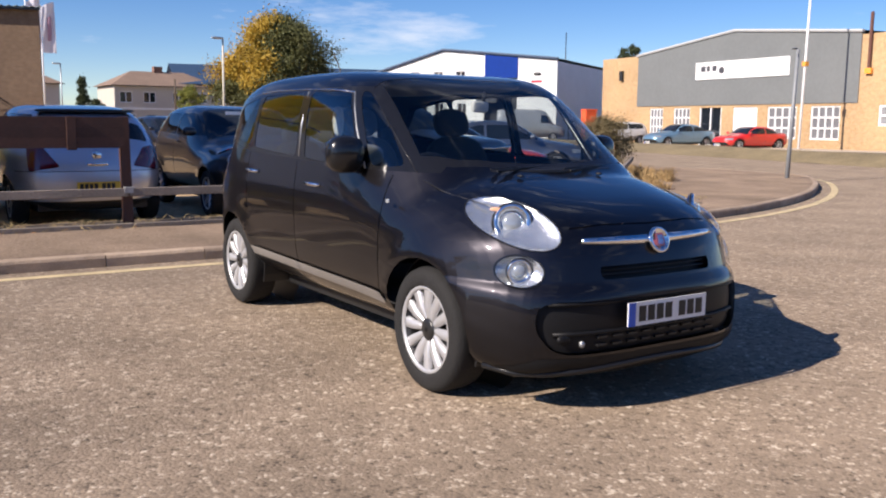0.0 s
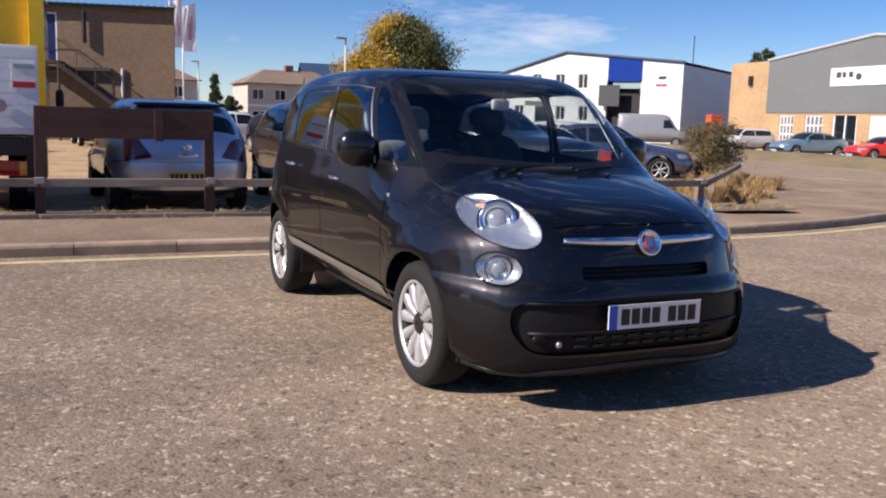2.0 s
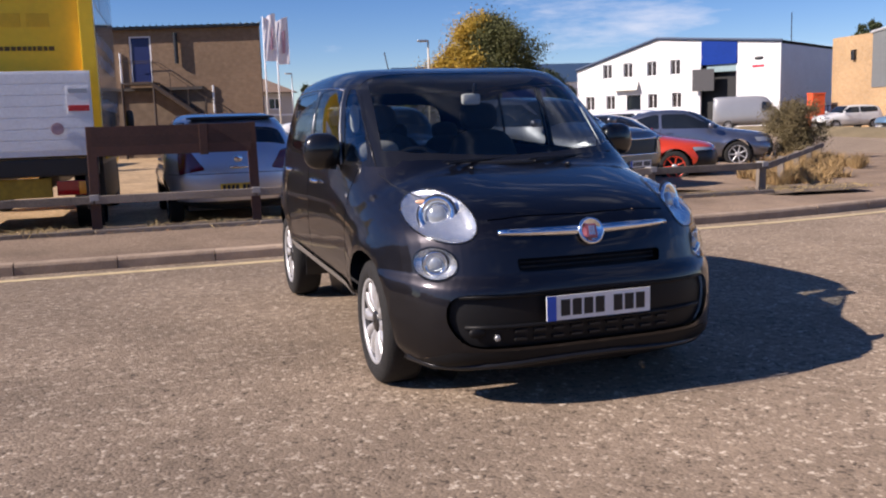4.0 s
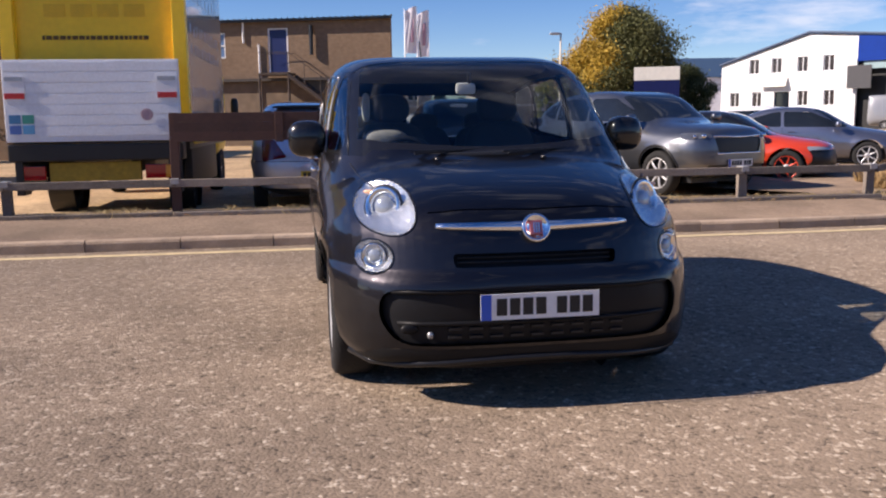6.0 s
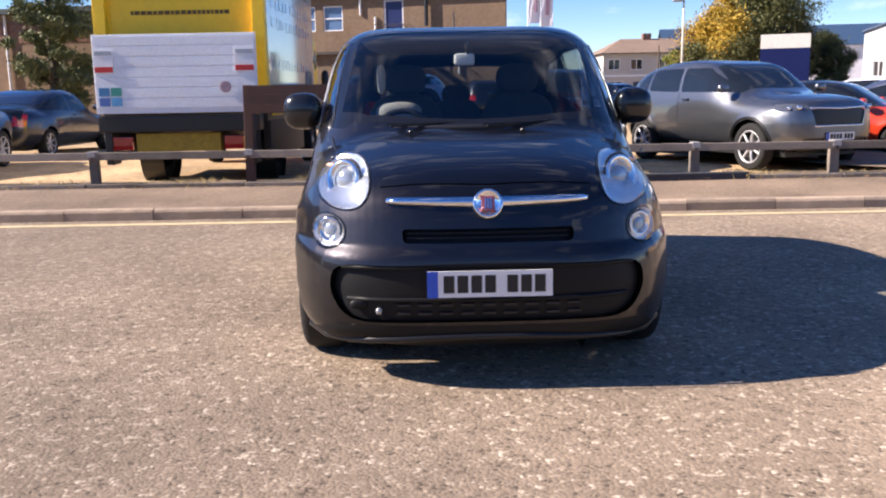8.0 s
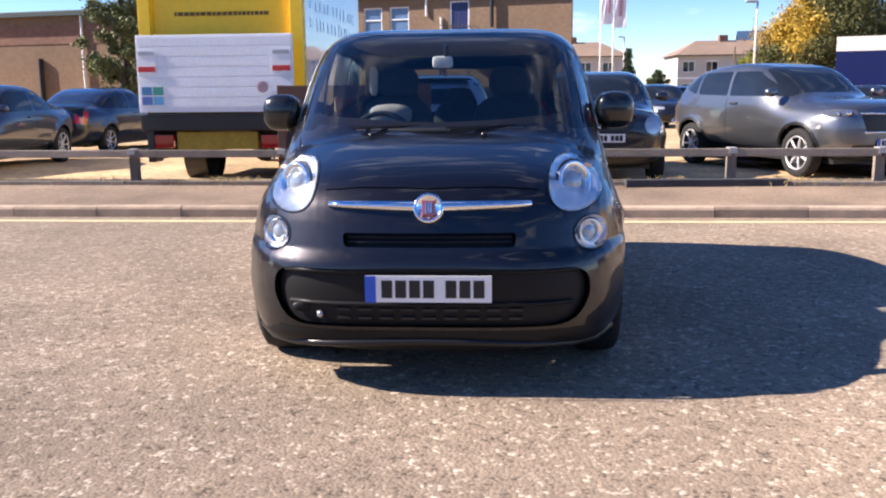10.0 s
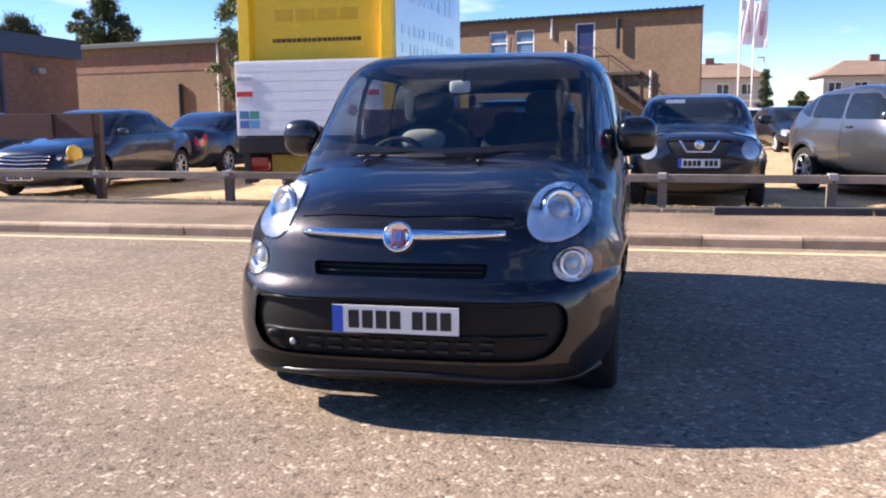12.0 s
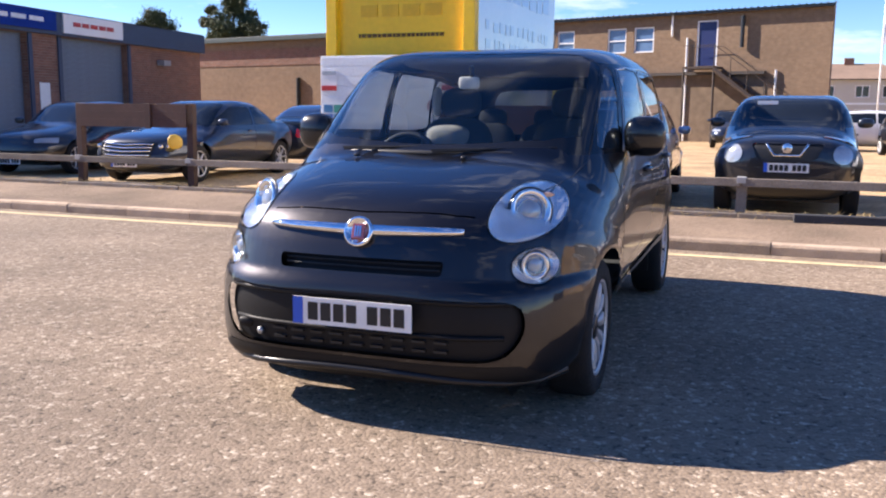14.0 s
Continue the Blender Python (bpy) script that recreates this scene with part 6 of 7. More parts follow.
part("roof", sheet([[(-14.5, -0.5, 5.2), (16.5, -0.5, 5.2)], [(-14.5, 10, 7.9), (16.5, 10, 7.9)], [(-14.5, 20.5, 5.2), (16.5, 20.5, 5.2)]]), mat("blue_roof_sheet", (0.035, 0.07, 0.13), 0.7, spec=0.2), hill)

# plain unseen walls, added behind the camera to close the place and darken reflections
for nm, m, w in (("unseen_wall_south", pose(-45, -40, 0, 0, 0, 0), 120), ("unseen_wall_west", pose(-45, -40, 0, 0, 0, 90), 44)):
    wl_ob = link(nm, box(0, w, -0.15, 0.15, -0.1, 4.6), BRICK)
    wl_ob.matrix_basis = m
    tagged(wl_ob, "unseen plain brown brick wall added to darken reflections", "wall", kind="structure")

# ---- trees and bushes ----


def leaf_mat(name, base, var=0.28):
    m = mat(name, base, 0.7, 0, var, 0.8, 6.0)
    m.node_tree.nodes["Principled BSDF"].inputs["Subsurface Weight"].default_value = 0.0
    return m


GREENLEAF = leaf_mat("olive_green_leaves", (0.084, 0.088, 0.022))
YELLOWLEAF = leaf_mat("autumn_yellow_leaves", (0.42, 0.27, 0.025))
DARKLEAF = leaf_mat("dark_green_leaves", (0.05, 0.066, 0.022))
BUSHLEAF = leaf_mat("dusty_olive_leaves", (0.15, 0.115, 0.05))
BARK = mat("tree_bark", (0.09, 0.065, 0.045), 0.9, 0, 0.3, 5.0, 30.0, 0.6)


def foliage(clumps, leaf, seed, per=130):
    """Many small leaves in clumps (x, y, z, radius)."""
    rng = np.random.default_rng(seed)
    vs = []
    for x, y, z, r in clumps:
        c = np.array((x, y, z)) + rng.normal(size=(per, 3)) * r * np.array((0.62, 0.62, 0.5))
        a = rng.normal(size=(per, 3))
        a /= np.linalg.norm(a, axis=1)[:, None]
        b = np.cross(a, rng.normal(size=(per, 3)))
        b /= np.linalg.norm(b, axis=1)[:, None]
        s = leaf * rng.uniform(0.6, 1.3, (per, 1))
        vs.append(np.stack([c - a * s, c + b * s * 0.55, c + a * s, c - b * s * 0.55], 1).reshape(-1, 3))
    v = np.concatenate(vs)
    f = np.arange(len(v)).reshape(-1, 4)
    me = bpy.data.meshes.new("crown")
    me.from_pydata(v.tolist(), [], f.tolist())
    return me


def tree(name, label, x, y, height, spread, crown_from, material, leaf=0.2, clumps=60, seed=1, shape="round", extra=None, per=130):
    rng = random.Random(seed)
    t = thing(name, label, "tree", pose(x, y, 0))
    r = 0.045 * height * 0.6
    lean = rng.uniform(-0.3, 0.3)
    trunk = tube([(0, 0, -0.1), (lean * 0.2, 0, height * 0.25), (lean * 0.6, 0.1, height * 0.5), (lean, 0.1, height * 0.8)], r, 10, taper=0.25)
    part("trunk", trunk, BARK, t, "", True)
    pts = []
    for i in range(clumps):
        k = rng.random()
        z = crown_from + (height - crown_from) * k
        if shape == "round":
            w = spread * math.sqrt(max(0.05, 1 - (2 * k - 0.85) ** 2)) * rng.uniform(0.25, 1.0)
        else:
            w = spread * (1 - k) ** 0.8 * rng.uniform(0.3, 1.0)
        a = rng.uniform(0, 2 * math.pi)
        pts.append((w * math.cos(a), w * math.sin(a), z, rng.uniform(0.10, 0.22) * spread * (1.0 if shape == "round" else 1.1)))
    for p in pts[: min(9, clumps)]:
        part("limb", tube([(lean * 0.5, 0, height * 0.35), (p[0] * 0.5, p[1] * 0.5, (height * 0.35 + p[2]) * 0.52), (p[0], p[1], p[2])], r * 0.35, 6, taper=0.2), BARK, t, "", True)
    groups = [(material, pts)]
    if extra:
        groups = [(material, [p for p in pts if not extra[1](p)]), (extra[0], [p for p in pts if extra[1](p)])]
    for mt, ps in groups:
        if ps:
            me = foliage(ps, leaf, seed, per)
            me.materials.append(mt)
            c = new("crown", me)
            c.parent = t
    return t


tree("autumn_tree", "large green tree turning yellow on one side", 18.7, 55.5, 8.0, 4.1, 1.3, GREENLEAF, 0.08, 150, 3, "round", (YELLOWLEAF, lambda p: p[0] < -1.2 + 0.35 * (p[2] - 5) and p[2] > 3.4), 850)
tree("broad_tree", "dark green tree behind the parked cars", 24.6, 58.5, 4.5, 2.0, 0.4, DARKLEAF, 0.07, 150, 4, per=320)
tree("garden_tree", "small yellow-green tree before the houses", 21.5, 88.0, 4.6, 1.7, 0.8, leaf_mat("lime_leaves", (0.18, 0.19, 0.03)), 0.07, 60, 5, per=280)
tree("cypress", "narrow dark cypress beside the flag poles", 6.6, 58.0, 3.9, 0.75, 0.2, DARKLEAF, 0.06, 70, 6, "cone", per=260)
tree("ivy_tree", "ivy-clad dark tree beside the low brick building", -14.2, 27.7, 7.4, 1.35, 0.3, leaf_mat("ivy_leaves", (0.13, 0.145, 0.05)), 0.06, 170, 7, per=300)
tree("pine", "dark pine rising over the brick roof", -30.6, 42.5, 8.0, 2.0, 2.0, DARKLEAF, 0.07, 150, 8, per=320)
tree("pine", "dark pine rising over the brick roof", -32.4, 42.5, 7.4, 0.9, 3.0, GREENLEAF, 0.07, 60, 9, per=320)
tree("pine", "dark tree behind the workshop roof", -36.6, 42.5, 7.2, 2.2, 2.0, DARKLEAF, 0.06, 150, 10, per=340)
tree("garden_tree", "dark garden tree among the houses", 12.5, 88.0, 3.2, 1.1, 0.4, DARKLEAF, 0.08, 60, 12, per=280)
tree("garden_tree", "dark garden tree among the houses", -3.0, 98.0, 6.6, 1.8, 1.5, DARKLEAF, 0.08, 60, 13, per=280)
tree("garden_tree", "dark tree over the grey roof", 60.0, 66.0, 9.4, 1.2, 7.0, DARKLEAF, 0.08, 30, 14, per=280)

bush = thing("bush", "dusty olive shrub with dry stems at the rail's end", "bush", pose(12.6, 15.0, 0.0))
rng = random.Random(5)
pts = [(rng.gauss(0, 0.26), rng.gauss(0, 0.26), rng.uniform(0.2, 1.4), rng.uniform(0.12, 0.26)) for i in range(80)]
me = foliage(pts, 0.022, 21, 330)
me.materials.append(BUSHLEAF)
c = new("leaves", me)
c.parent = bush
for i in range(26):
    a = rng.uniform(0, 2 * math.pi)
    w, z = rng.uniform(0.2, 0.6), rng.uniform(0.8, 1.5)
    part("stem", tube([(0.1 * math.cos(a), 0.1 * math.sin(a), -0.02), (w * 0.5 * math.cos(a), w * 0.5 * math.sin(a), z * 0.55), (w * math.cos(a), w * math.sin(a), z)], 0.010, 5, taper=0.4), BARK, bush)
dry = thing("dry_shrub", "straw-coloured dead growth heaped along the turning rail", "bush", pose(8.0, 9.1, 0.02, 0, 0, 46))
vs, fs = [], []
tufts = [(rng.uniform(-0.4, 6.4), rng.gauss(0.12, 0.42), rng.uniform(0.5, 1.1)) for i in range(190)]
for tx, ty, ts in tufts:
    for i in range(75):
        a, b = rng.uniform(0, 2 * math.pi), rng.uniform(0, 2 * math.pi)
        h = rng.uniform(0.10, 0.42) * ts
        lx, ly = rng.gauss(0, 0.14) * ts, rng.gauss(0, 0.14) * ts
        x, y = tx + 0.07 * math.cos(b), ty + 0.07 * math.sin(b)
        dx, dy = math.cos(a) * 0.007, math.sin(a) * 0.007
        k = len(vs)
        vs += [(x - dx, y - dy, 0.0), (x + dx, y + dy, 0.0), (x + lx * 0.4 + dx, y + ly * 0.4 + dy, h * 0.65), (x + lx * 0.4 - dx, y + ly * 0.4 - dy, h * 0.65), (x + lx, y + ly, h)]
        fs += [(k, k + 1, k + 2, k + 3), (k + 3, k + 2, k + 4)]
me = bpy.data.meshes.new("dead_stalks")
me.from_pydata(vs, [], fs)
me.materials.append(mat("dead_stalks", (0.34, 0.225, 0.10), 0.9, 0, 0.5, 1.5, 14.0))
c = new("dead_growth", me)
c.parent = dry

# a few fallen leaves on the verge and the pavement's back edge
vs, fs = [], []
for i in range(170):
    x, y = rng.uniform(-9, 6), 7.12 + abs(rng.gauss(0, 0.22))
    a, w = rng.uniform(0, math.pi), rng.uniform(0.012, 0.03)
    k = len(vs)
    z = 0.152 if y < 7.6 else 0.172
    for q, t in ((0, 1.0), (1.57, 0.5), (3.14, 1.0), (4.71, 0.5)):
        vs.append((x + w * t * math.cos(a + q), y + w * t * math.sin(a + q), z + rng.uniform(0.0, 0.012)))
    fs.append((k, k + 1, k + 2, k + 3))
me = bpy.data.meshes.new("fallen_leaves")
me.from_pydata(vs, [], fs)
me.materials.append(leaf_mat("dead_leaf_brown", (0.30, 0.15, 0.06)))
tagged(new("fallen_leaves", me), "scattered brown fallen leaves by the rail", "leaves", kind="stuff")

# ---- parked cars and the lorry ----
SILVERBLUE = paint("silver_blue_paint", (0.52, 0.55, 0.64), 0.75, 0.38)
BLACKPAINT = paint("blue_black_paint", (0.012, 0.013, 0.018), 0.3, 0.3)
GREYPAINT = paint("mid_grey_paint", (0.155, 0.163, 0.18), 0.88, 0.34)
ORANGEPAINT = paint("orange_red_paint", (0.62, 0.05, 0.015), 0.1, 0.35)
NAVYPAINT = paint("dark_blue_paint", (0.02, 0.028, 0.05), 0.5, 0.3)
REDPAINT = paint("red_paint", (0.62, 0.025, 0.018), 0.05, 0.35)
SKYPAINT = paint("light_blue_paint", (0.17, 0.30, 0.42), 0.5, 0.35)
WHITECAR = paint("white_car_paint", (0.68, 0.68, 0.68), 0.0, 0.35)

parked_car("silver_hatchback", "silver-blue hatchback parked nose-in behind the board", pose(-1.31, 12.74, 0, 0, 0, 184), SILVERBLUE, HATCH, (4.0, 1.86, 1.53), wheel_r=0.30, lamps="wide", detail=1.2, belt=0.62, rear_top=0.92, hatch_back=True)
juke = parked_car("small_crossover", "black crossover parked facing the rail", pose(1.37, 8.60, 0, 0, 0, 1), BLACKPAINT, CROSS, (4.13, 1.77, 1.565), wheel_r=0.33, lamps="round", detail=1.3, belt=0.70, plate=(-0.004, 0.64), lamp_z=0.512, side_z=0.68,
                  grille=[("lower_grille", [(-0.74, 0.14), (0.74, 0.14), (0.70, 0.40), (0.50, 0.52), (-0.50, 0.52), (-0.70, 0.40)]), ("upper_grille", [(-0.34, 0.74), (0.34, 0.74), (0.42, 0.93), (-0.42, 0.93)])])
part("chrome_vee", tube([(-0.24, 0.012, 0.93), (-0.15, -0.004, 0.79), (0.15, -0.004, 0.79), (0.24, 0.012, 0.93)], 0.015, 8), CHROME, juke, "chrome vee on the grille", True)
part("badge", lathe([(0.055, -0.01), (0.065, 0.0), (0.055, 0.012), (0.01, 0.012)], 20, "z", m=Matrix.Translation((0, -0.002, 0.875)) @ Matrix.Rotation(radians(90), 4, "X")), CHROME, juke, "plain round chrome badge", True)
part("paper_notice", box(-0.42, -0.16, 1.28, 1.285, 1.42, 1.47, m=Matrix.Translation((0, -0.05, 0))), WHITEPAINT, juke, "white paper inside the windscreen")
parked_car("grey_crossover", "mid grey crossover parked behind the knee rail", pose(5.35, 9.40, 0, 0, 0, 22.6), GREYPAINT, SUV, (4.57, 1.82, 1.68), wheel_r=0.355, lamps="wide", detail=1.3, belt=0.675, cladding=True, plate=(-0.004, 0.52), quarter=True, chrome=((0.92, 0.50), (0.67, 0.44)), lamp_z=0.56,
           grille=[("grille", [(-0.42, 0.67), (0.42, 0.67), (0.50, 0.91), (-0.50, 0.91)]), ("lower_grille", [(-0.66, 0.30), (0.66, 0.30), (0.60, 0.50), (-0.60, 0.50)]), ("lower_valance", [(-0.80, 0.12), (0.80, 0.12), (0.76, 0.29), (-0.76, 0.29)])])
parked_car("orange_coupe", "orange-red coupe with a black roof", pose(8.35, 11.75, 0, 0, 0, 56), ORANGEPAINT, SALOON, (4.2, 1.72, 1.32), wheel_r=0.30, lamps="wide", detail=1.0, dark_roof=BLACKPAINT, rim_mat=ORANGEPAINT,
           grille=[("dark_bumper", [(-0.80, 0.20), (0.80, 0.20), (0.78, 0.60), (-0.78, 0.60)])])
parked_car("silver_saloon", "dark silver hatchback beyond the orange coupe", pose(12.0, 15.0, 0, 0, 0, 58), paint("dusk_silver_paint", (0.24, 0.26, 0.32), 0.88, 0.34), SALOON, (4.5, 1.76, 1.40), wheel_r=0.31, lamps="wide", detail=1.0)
parked_car("white_hatchback", "white hatchback in the far row", pose(13.6, 19.5, 0, 0, 0, 50), WHITECAR, HATCH, (4.2, 1.75, 1.46), lamps="wide", detail=0.8)
saloon = parked_car("blue_saloon", "dark blue saloon facing the rail", pose(-9.25, 9.0, 0, 0, 0, 4), NAVYPAINT, SALOON, (4.85, 1.85, 1.47), wheel_r=0.335, lamps="wide", detail=1.3, belt=0.665, plate=(-0.004, 0.36), quarter=True, chrome=((0.50, 0.46), (0.57, 0.48), (0.64, 0.50), (0.71, 0.52)),
           grille=[("grille", [(-0.50, 0.46), (0.50, 0.46), (0.58, 0.72), (-0.58, 0.72)]), ("lower_grille", [(-0.62, 0.22), (0.62, 0.22), (0.58, 0.32), (-0.58, 0.32)])])
part("yellow_patch", blob(0, 0, 0, 0.13, 0.13, 0.03, 20, 8, 2.2, m=Matrix.Translation((0.855, 0.27, 0.74)) @ Vector((0.75, -0.62, 0.2)).to_track_quat("Z", "Y").to_matrix().to_4x4()), mat("yellow_wing_patch", (0.62, 0.40, 0.05), 0.5, 0, 0.15), saloon, "round yellow patch on the front wing", True)
parked_car("black_saloon", "black saloon parked beside the blue one", pose(-12.6, 9.6, 0, 0, 0, 8), BLACKPAINT, SALOON, (4.6, 1.80, 1.46), wheel_r=0.32, lamps="wide", detail=1.0)
parked_car("dark_saloon", "dark saloon seen from behind with red lamps", pose(-9.5, 18.9, 0, 0, 0, 178), NAVYPAINT, SALOON, (4.6, 1.78, 1.44), wheel_r=0.31, lamps="wide", detail=1.0)
# the far rows
FAR = [("red_coupe", "bright red coupe before the grey unit", (34.6, 31.2, 0, 0, 0, -100), REDPAINT, SALOON, (4.3, 1.75, 1.28)), ("light_blue_saloon", "light blue saloon before the grey unit", (35.0, 37.0, 0, 0, 0, -97), SKYPAINT, SALOON, (4.7, 1.75, 1.38)),
       ("white_estate", "white estate car by the orange container", (36.5, 44.0, 0, 0, 0, -95), WHITECAR, TALL, (4.4, 1.75, 1.5)),
       ("small_car", "dark car in the distant row", (-1.2, 33.0, 0, 0, 0, 5), NAVYPAINT, HATCH, (4.2, 1.75, 1.5)), ("small_car", "dark red-lit car in the distant row", (0.6, 36.5, 0, 0, 0, 186), BLACKPAINT, TALL, (4.4, 1.8, 1.7)),
       ("small_car", "silver car in the distant row", (6.2, 34.0, 0, 0, 0, 95), WHITECAR, HATCH, (4.4, 1.76, 1.5)), ("small_car", "dark car in the distant row", (5.2, 27.0, 0, 0, 0, 12), BLACKPAINT, HATCH, (4.1, 1.72, 1.48)),
       ("small_car", "white car in the distant row", (8.6, 40.0, 0, 0, 0, 20), WHITECAR, HATCH, (4.2, 1.75, 1.48)), ("small_car", "blue car in the distant row", (11.6, 29.0, 0, 0, 0, 40), paint("blue_paint", (0.02, 0.07, 0.28), 0.3, 0.3), HATCH, (4.2, 1.75, 1.48)),
       ("small_car", "dark car in the distant row", (14.5, 36.0, 0, 0, 0, 30), BLACKPAINT, HATCH, (4.2, 1.75, 1.48)), ("small_car", "white car in the distant row", (17.5, 27.0, 0, 0, 0, 50), WHITECAR, HATCH, (4.2, 1.75, 1.42))]
for nm, lb, ps, sk, sh, sz in FAR:
    parked_car(nm, lb, pose(*ps), sk, sh, sz, lamps="wide", detail=0.62, group="far rows" if nm == "small_car" else "")


def panel_van():
    v = thing("panel_van", "silver-grey panel van before the white factory", "van", pose(40.8, 52.2, 0, 0, 0, 55))
    p = [(.08, .12, 3), (.01, .16, 4), (0, .30, 4), (.02, .42, 4), (.10, .50, 4), (.16, .54, 4), (.24, .80, 5), (.30, .94, 7), (.40, 1.0, 9), (.7, 1.0, 9), (.97, .99, 9), (.995, .9, 8), (1.0, .5, 8), (.995, .2, 6), (.9, .12, 4), (.5, .11, 3)]
    bm = car_shell([(a * 5.3, b * 2.4, c) for a, b, c in p], 0.98, [(0.2, 0.95), (0.8, 1.0), (1.4, 0.98), (2.4, 0.88)], (0.95, 4.2), 5.3, 1.1, 60, 6, 6)
    for s in (1, -1):
        part("side_window", cut(bm, side_plane(s), side_poly([(1.1, 1.35), (1.9, 1.35), (1.9, 1.95), (1.45, 1.95)], s), 1.3, 0.2), DARKGLASS, v)
        for h in (0.95, 4.2):
            make_wheel(v, s * 0.87, h, 0.34, 0.2, s, 0.22, 8, "alloy", seg=20)
    part("windscreen", cut(bm, plane_of((0, 1.0, 1.6), (0, -0.8, 0.6)), [(-0.8, -0.35), (0.8, -0.35), (0.7, 0.4), (-0.7, 0.4)], 0.6, 0.1), DARKGLASS, v)
    part("body", bm, paint("van_silver", (0.30, 0.31, 0.33), 0.3, 0.4), v, "", True)


panel_van()


def box_lorry():
    lorry = thing("box_lorry", "yellow and white box lorry with a raised aluminium tail lift", "lorry", pose(-3.85, 8.26, 0, 0, 0, 0.4))
    yel = mat("yellow_lorry_paint", (0.94, 0.60, 0.022), 0.4, 0, 0.08, 1.0, 12.0)
    alu = mat("brushed_aluminium", (0.80, 0.81, 0.82), 0.45, 0.15, 0.10, 1.5, 30.0, 0.05)
    white = laminate_mat("white_lorry_panel", (0.76, 0.76, 0.72))
    blue = laminate_mat("pale_blue_lettering", (0.46, 0.55, 0.66))
    # tail lift, raised
    lift = part("tail_lift", box(-1.075, 1.075, 0.0, 0.05, 1.03, 2.055, 0.006), alu, lorry, "ribbed aluminium tail lift, raised")
    for i in range(7):
        z = 1.10 + i * 0.135
        part("rib", box(-1.06, 1.06, -0.008, -0.001, z, z + 0.118, 0.002), alu, lift)
    for x in (-1.06, 0.795):
        f = part("hazard_flag", box(x, x + 0.26, -0.016, -0.010, 1.55, 1.86), WHITEPAINT, lift, "white hazard flag with a red band")
        part("red_band", box(x + 0.01, x + 0.25, -0.022, -0.017, 1.57, 1.64), mat("flag_red", (0.55, 0.03, 0.03), 0.6), f)
        part("grey_bar", box(x + 0.02, x + 0.24, -0.022, -0.017, 1.79, 1.84), STEEL, f)
    part("round_sticker", lathe([(0.075, 0), (0.075, 0.006), (0.055, 0.007), (0.055, 0.004)], 24, "z", m=Matrix.Translation((0.66, -0.016, 1.36)) @ Matrix.Rotation(radians(90), 4, "X")), mat("pink_grey_sticker", (0.45, 0.30, 0.32), 0.5), lift)
    for i, (x, z, c) in enumerate(((-1.02, 1.26, (0.05, 0.20, 0.38)), (-0.86, 1.26, (0.04, 0.28, 0.22)), (-1.02, 1.13, (0.08, 0.16, 0.42)), (-0.86, 1.13, (0.10, 0.33, 0.55)))):
        part("sticker", box(x, x + 0.14, -0.015, -0.010, z, z + 0.11), mat("sticker_colour", c, 0.5), lift)
    # chassis and under-run bar
    part("lift_beam", box(-1.08, 1.08, 0.02, 0.30, 0.78, 1.0, 0.02), DARKTRIM, lorry, "dark steel beam under the lift")
    # the beam's shade on this panel is put into its darker yellow
    part("under_run", box(-0.62, 0.52, 0.12, 0.20, 0.52, 0.76, 0.01), mat("shaded_yellow_paint", (0.42, 0.27, 0.02), 0.6, 0, 0.3, 3.0, 20.0), lorry, "yellow rear panel darkened for the lift beam's shade")
    for s in (-1, 1):
        part("chassis_rail", box(s * 0.42 - 0.06, s * 0.42 + 0.06, 0.3, 5.3, 0.62, 0.84), DARKTRIM, lorry)
        lamp = part("rear_lamp", box(-1.02 if s < 0 else 0.58, -0.66 if s < 0 else 0.94, 0.08, 0.16, 0.54, 0.72, 0.01), TAILRED, lorry, "rear lamp cluster")
        part("amber_lamp", box(-1.02 if s < 0 else 0.84, -0.92 if s < 0 else 0.94, 0.07, 0.079, 0.55, 0.71, 0.002), AMBER, lamp)
        part("lift_arm", box(s * 0.97 - 0.05, s * 0.97 + 0.05, 0.06, 0.34, 0.35, 1.0, 0.01), DARKTRIM, lorry)
    # body
    part("floor", box(-1.12, 1.12, 0.36, 4.4, 0.90, 1.03), DARKTRIM, lorry)
    part("box_side", box(-1.15, -1.10, 0.36, 4.4, 1.03, 3.75), white, lorry)
    side = part("box_side", box(1.10, 1.15, 0.36, 4.4, 1.03, 3.75), white, lorry, "white side with pale blue lettering bars")
    part("skirt", box(1.151, 1.165, 0.5, 4.4, 0.96, 1.10), yel, side)
    rnd2 = random.Random(3)
    for k, (z, h) in enumerate(((2.95, 0.42), (2.45, 0.16), (2.18, 0.16), (1.62, 0.14))):
        y = 0.75
        while y < 3.9:
            w = rnd2.uniform(0.10, 0.22) * (2.0 if k == 0 else 1.0)
            part("lettering_bar", box(1.151, 1.156, y, y + w, z + rnd2.uniform(-0.03, 0.0), z + h * rnd2.uniform(0.6, 1.0)), blue, side)
            y += w + (0.07 if rnd2.random() < 0.75 else 0.2)
    part("box_roof", box(-1.15, 1.15, 0.36, 4.4, 3.75, 3.82, 0.01), white, lorry)
    part("box_front", box(-1.10, 1.10, 4.3, 4.39, 1.03, 3.75), yel, lorry)
    sh = part("rear_shutter", box(-0.98, 0.98, 0.40, 0.45, 1.03, 3.60), yel, lorry, "yellow rear shutter with a line of bars")
    for x0, x1, z0, z1 in ((-1.15, -0.98, 1.03, 3.75), (0.98, 1.15, 1.03, 3.75), (-0.98, 0.98, 3.60, 3.75)):
        part("rear_frame", box(x0, x1, 0.30, 0.47, z0, z1, 0.008), yel, lorry)
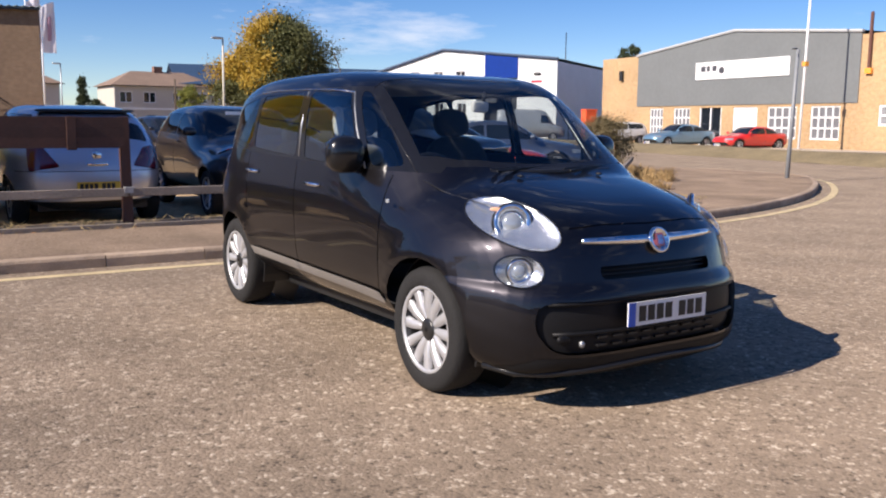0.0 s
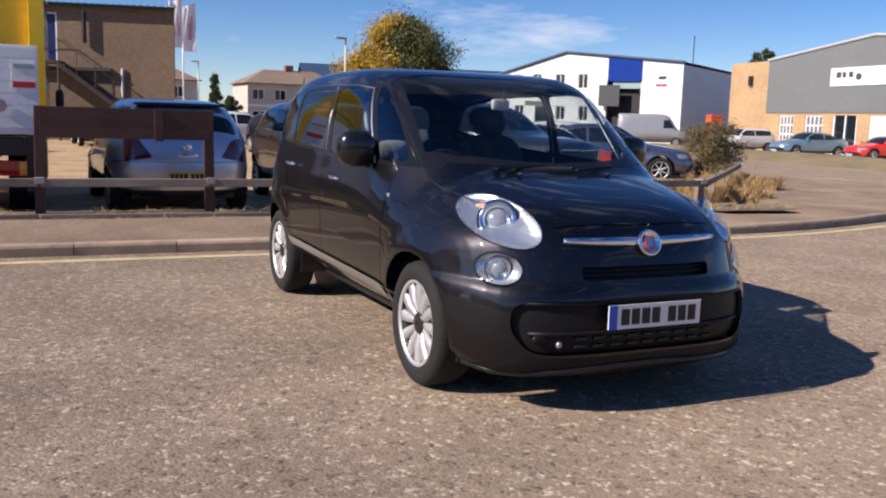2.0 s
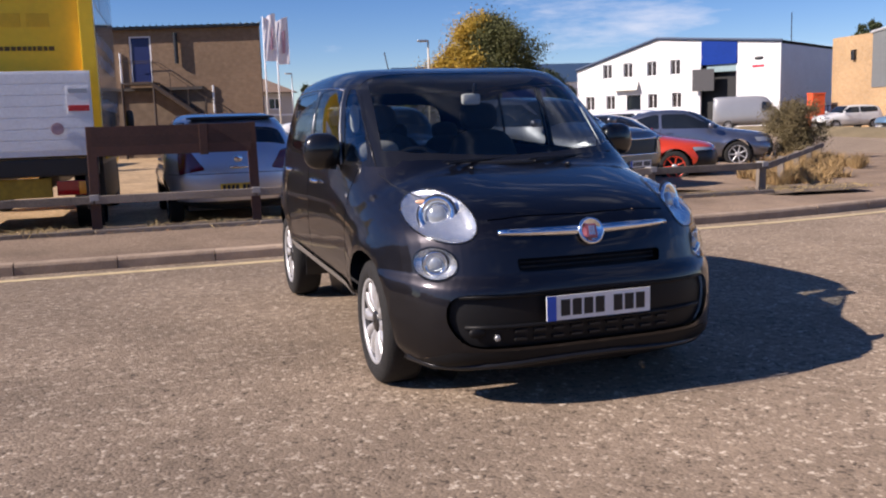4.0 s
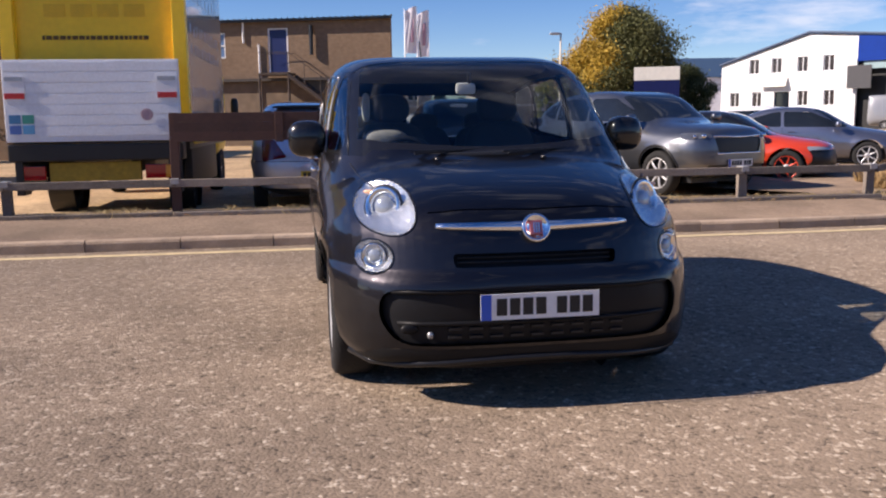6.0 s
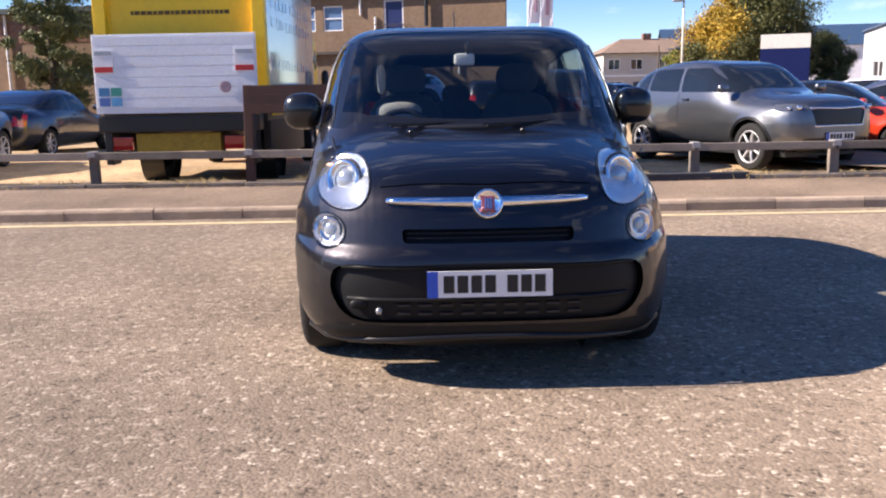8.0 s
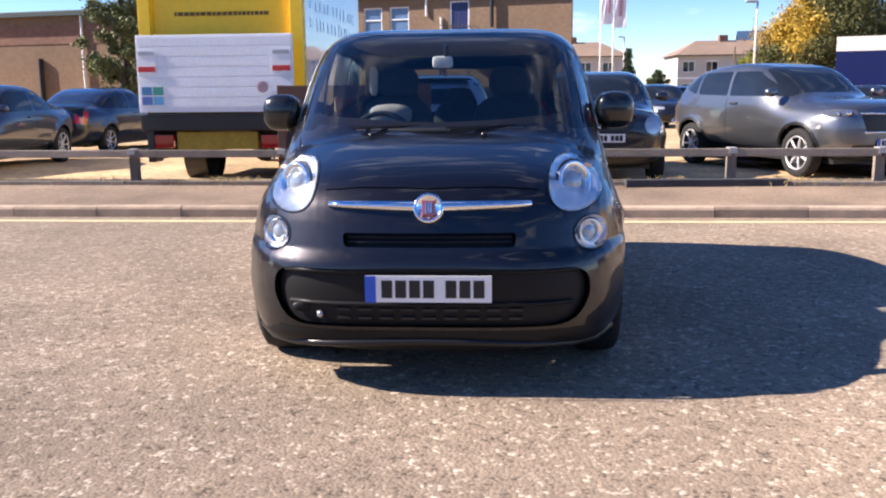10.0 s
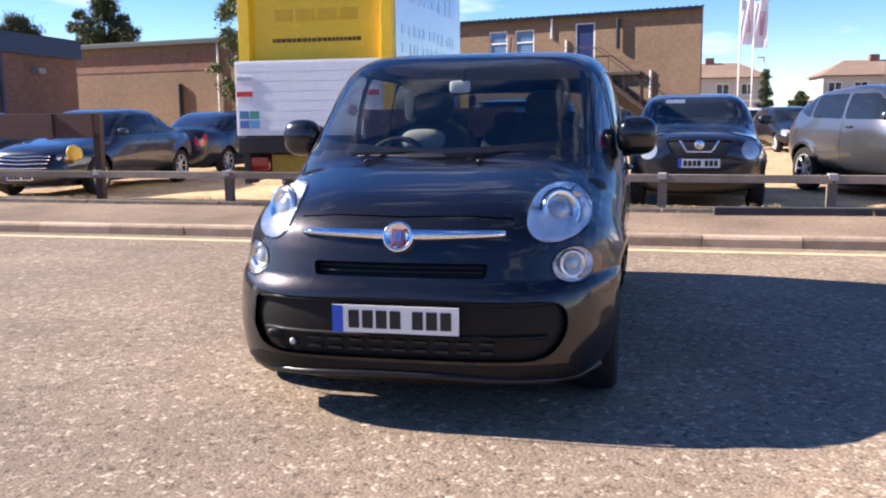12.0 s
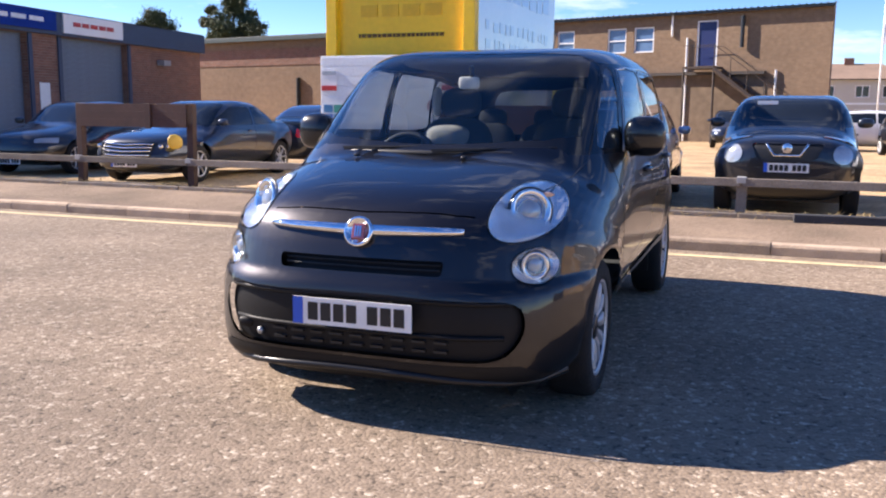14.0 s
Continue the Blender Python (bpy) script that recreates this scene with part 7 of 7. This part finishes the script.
    inkm = mat("brown_lettering", (0.14, 0.07, 0.01), 0.5)
    x = -0.66
    while x < 0.62:
        w = rnd2.uniform(0.03, 0.07)
        part("lettering_bar", box(x, x + w, 0.388, 0.399, 2.33, 2.38), inkm, sh)
        x += w + 0.018
    for i, z in enumerate((2.62, 2.95)):
        for k in range(4):
            part("lettering_bar", box(-0.62 + k * 0.33, -0.36 + k * 0.33, 0.388, 0.399, z, z + 0.16), mat("deep_yellow_lettering", (0.80, 0.47, 0.016), 0.5), sh)
    # added blocks for the dark mass of side guard, wheel and flap
    for s in (1, -1):
        part("side_guard", box(s * 1.06 - 0.05, s * 1.06 + 0.05, 0.55, 3.3, 0.36, 0.94, 0.02), INKBLACK, lorry, "black block standing for the dark mass under the body")
    # cab and wheels
    cab = part("cab", blob(0, 5.15, 1.5, 1.05, 0.72, 0.95, 28, 16, 6.0), yel, lorry, "yellow cab", True)
    part("cab_window", blob(0, 5.3, 1.85, 1.06, 0.45, 0.32, 20, 10, 6.0), DARKGLASS, cab, "", True)
    for s in (1, -1):
        make_wheel(lorry, s * 0.84, 1.75, 0.40, 0.24, s, 0.23, 8, "alloy", True, 28)
        make_wheel(lorry, s * 0.88, 5.1, 0.40, 0.24, s, 0.23, 8, "alloy", True, 28)
        part("mudguard", lathe([(0.46, s * 0.66), (0.46, s * 1.0), (0.48, s * 1.0), (0.48, s * 0.66)], 24, "x", m=Matrix.Translation((0, 1.75, 0.40)), close=False), BLACKPLASTIC, lorry)
        part("mirror", blob(s * 1.3, 4.75, 1.5, 0.07, 0.05, 0.17, 10, 6, 3.0), BLACKPLASTIC, cab, "", True)


box_lorry()

# ---- street furniture ----


def pole(name, label, x, y, h, r, material, lean=(0, 0), head=None, base_z=0.0):
    p = thing(name, label, "pole", pose(x, y, base_z))
    part("shaft", tube([(0, 0, -0.1), (lean[0] * 0.5, lean[1] * 0.5, h * 0.5), (lean[0], lean[1], h)], r, 10, taper=0.7), material, p, "", True)
    if head == "lamp":
        part("lantern", blob(lean[0] - 0.3, lean[1], h + 0.03, 0.36, 0.10, 0.07, 14, 8, 2.5), STEEL, p, "", True)
    if head == "cap":
        part("cap", lathe([(r * 1.1, h - 0.02), (r * 1.1, h + 0.01), (0.01, h + 0.02)], 10), DARKTRIM, p)
    return p


pole("sign_post", "grey steel post standing at the pavement's corner", 15.3, 11.4, 3.1, 0.055, mat("grey_post_paint", (0.23, 0.24, 0.25), 0.5), (0.25, 0.1), "cap", 0.06)
mast = pole("lamp_column", "tall white lamp column before the grey unit", 37.2, 28.0, 10.0, 0.075, WHITEPAINT, (0.25, 0.0), "lamp")
part("control_box", box(-0.02, 0.26, -0.12, 0.12, 4.4, 4.65, 0.03), AMBER, mast)
pole("lamp_column", "pale lamp column before the autumn tree", 11.75, 45.2, 5.7, 0.07, mat("pale_column", (0.6, 0.55, 0.45), 0.6), (0.05, 0), "lamp")
pole("telegraph_pole", "brown telegraph pole among the houses", 19.0, 84.0, 5.2, 0.10, BARK)
pole("lamp_column", "grey lamp column among the houses", 22.8, 82.0, 6.4, 0.07, STEEL, (0, 0), "lamp")
pole("lamp_column", "grey lamp column among the houses", 8.4, 80.0, 6.0, 0.07, STEEL, (0, 0), "lamp")
pole("aerial", "thin aerial over the factory roof", 44.5, 57.0, 8.8, 0.05, DARKTRIM)


def flag_pole(x, y, h, tilt, label):
    p = thing("flag_pole", label, "flag", pose(x, y, 0), "flag poles")
    part("shaft", tube([(0, 0, -0.1), (0, 0, h)], 0.10, 8, taper=0.6), WHITEPAINT, p, "", True)
    rows = []
    for i in range(9):
        z = h - 0.2 - 4.2 * i / 8
        rows.append([(0.08 + 1.15 * k / 6, 0.12 * math.sin(k * 1.1 + i * 0.5 + tilt), z + 0.5 * math.sin(k / 6 * 1.5) * (1 - i / 8)) for k in range(7)])
    part("flag_cloth", sheet(rows), mat("pale_flag_cloth", (0.72, 0.70, 0.76), 0.8, 0, 0.1), p, "pale feather flag", True)
    part("flag_band", sheet([[(a + 0.25, b - 0.02, c) for a, b, c in r[1:4]] for r in rows[2:7]]), mat("flag_red_cloth", (0.42, 0.26, 0.34), 0.8), p)


flag_pole(6.9, 89.0, 12.2, 0.0, "pale feather flag on a white pole")
flag_pole(8.2, 89.5, 11.9, 1.4, "pale feather flag on a white pole")
bd = thing("estate_board", "white and navy board on two posts", "sign", pose(15.2, 39.5, 0, 0, 0, -22))
part("upper_panel", box(-1.10, 1.10, -0.03, 0.03, 2.95, 3.6, 0.01), mat("cream_board_paint", (0.62, 0.60, 0.54), 0.5), bd, "white upper panel")
part("lower_panel", box(-1.10, 1.10, -0.03, 0.03, 1.4, 2.942, 0.01), mat("deep_navy_board_paint", (0.006, 0.012, 0.07), 0.7, 0, 0.15, spec=0.15), bd, "navy lower panel")
for x in (-0.8, 0.8):
    part("leg", tube([(x, 0.06, -0.1), (x, 0.06, 3.4)], 0.05, 8), STEEL, bd)
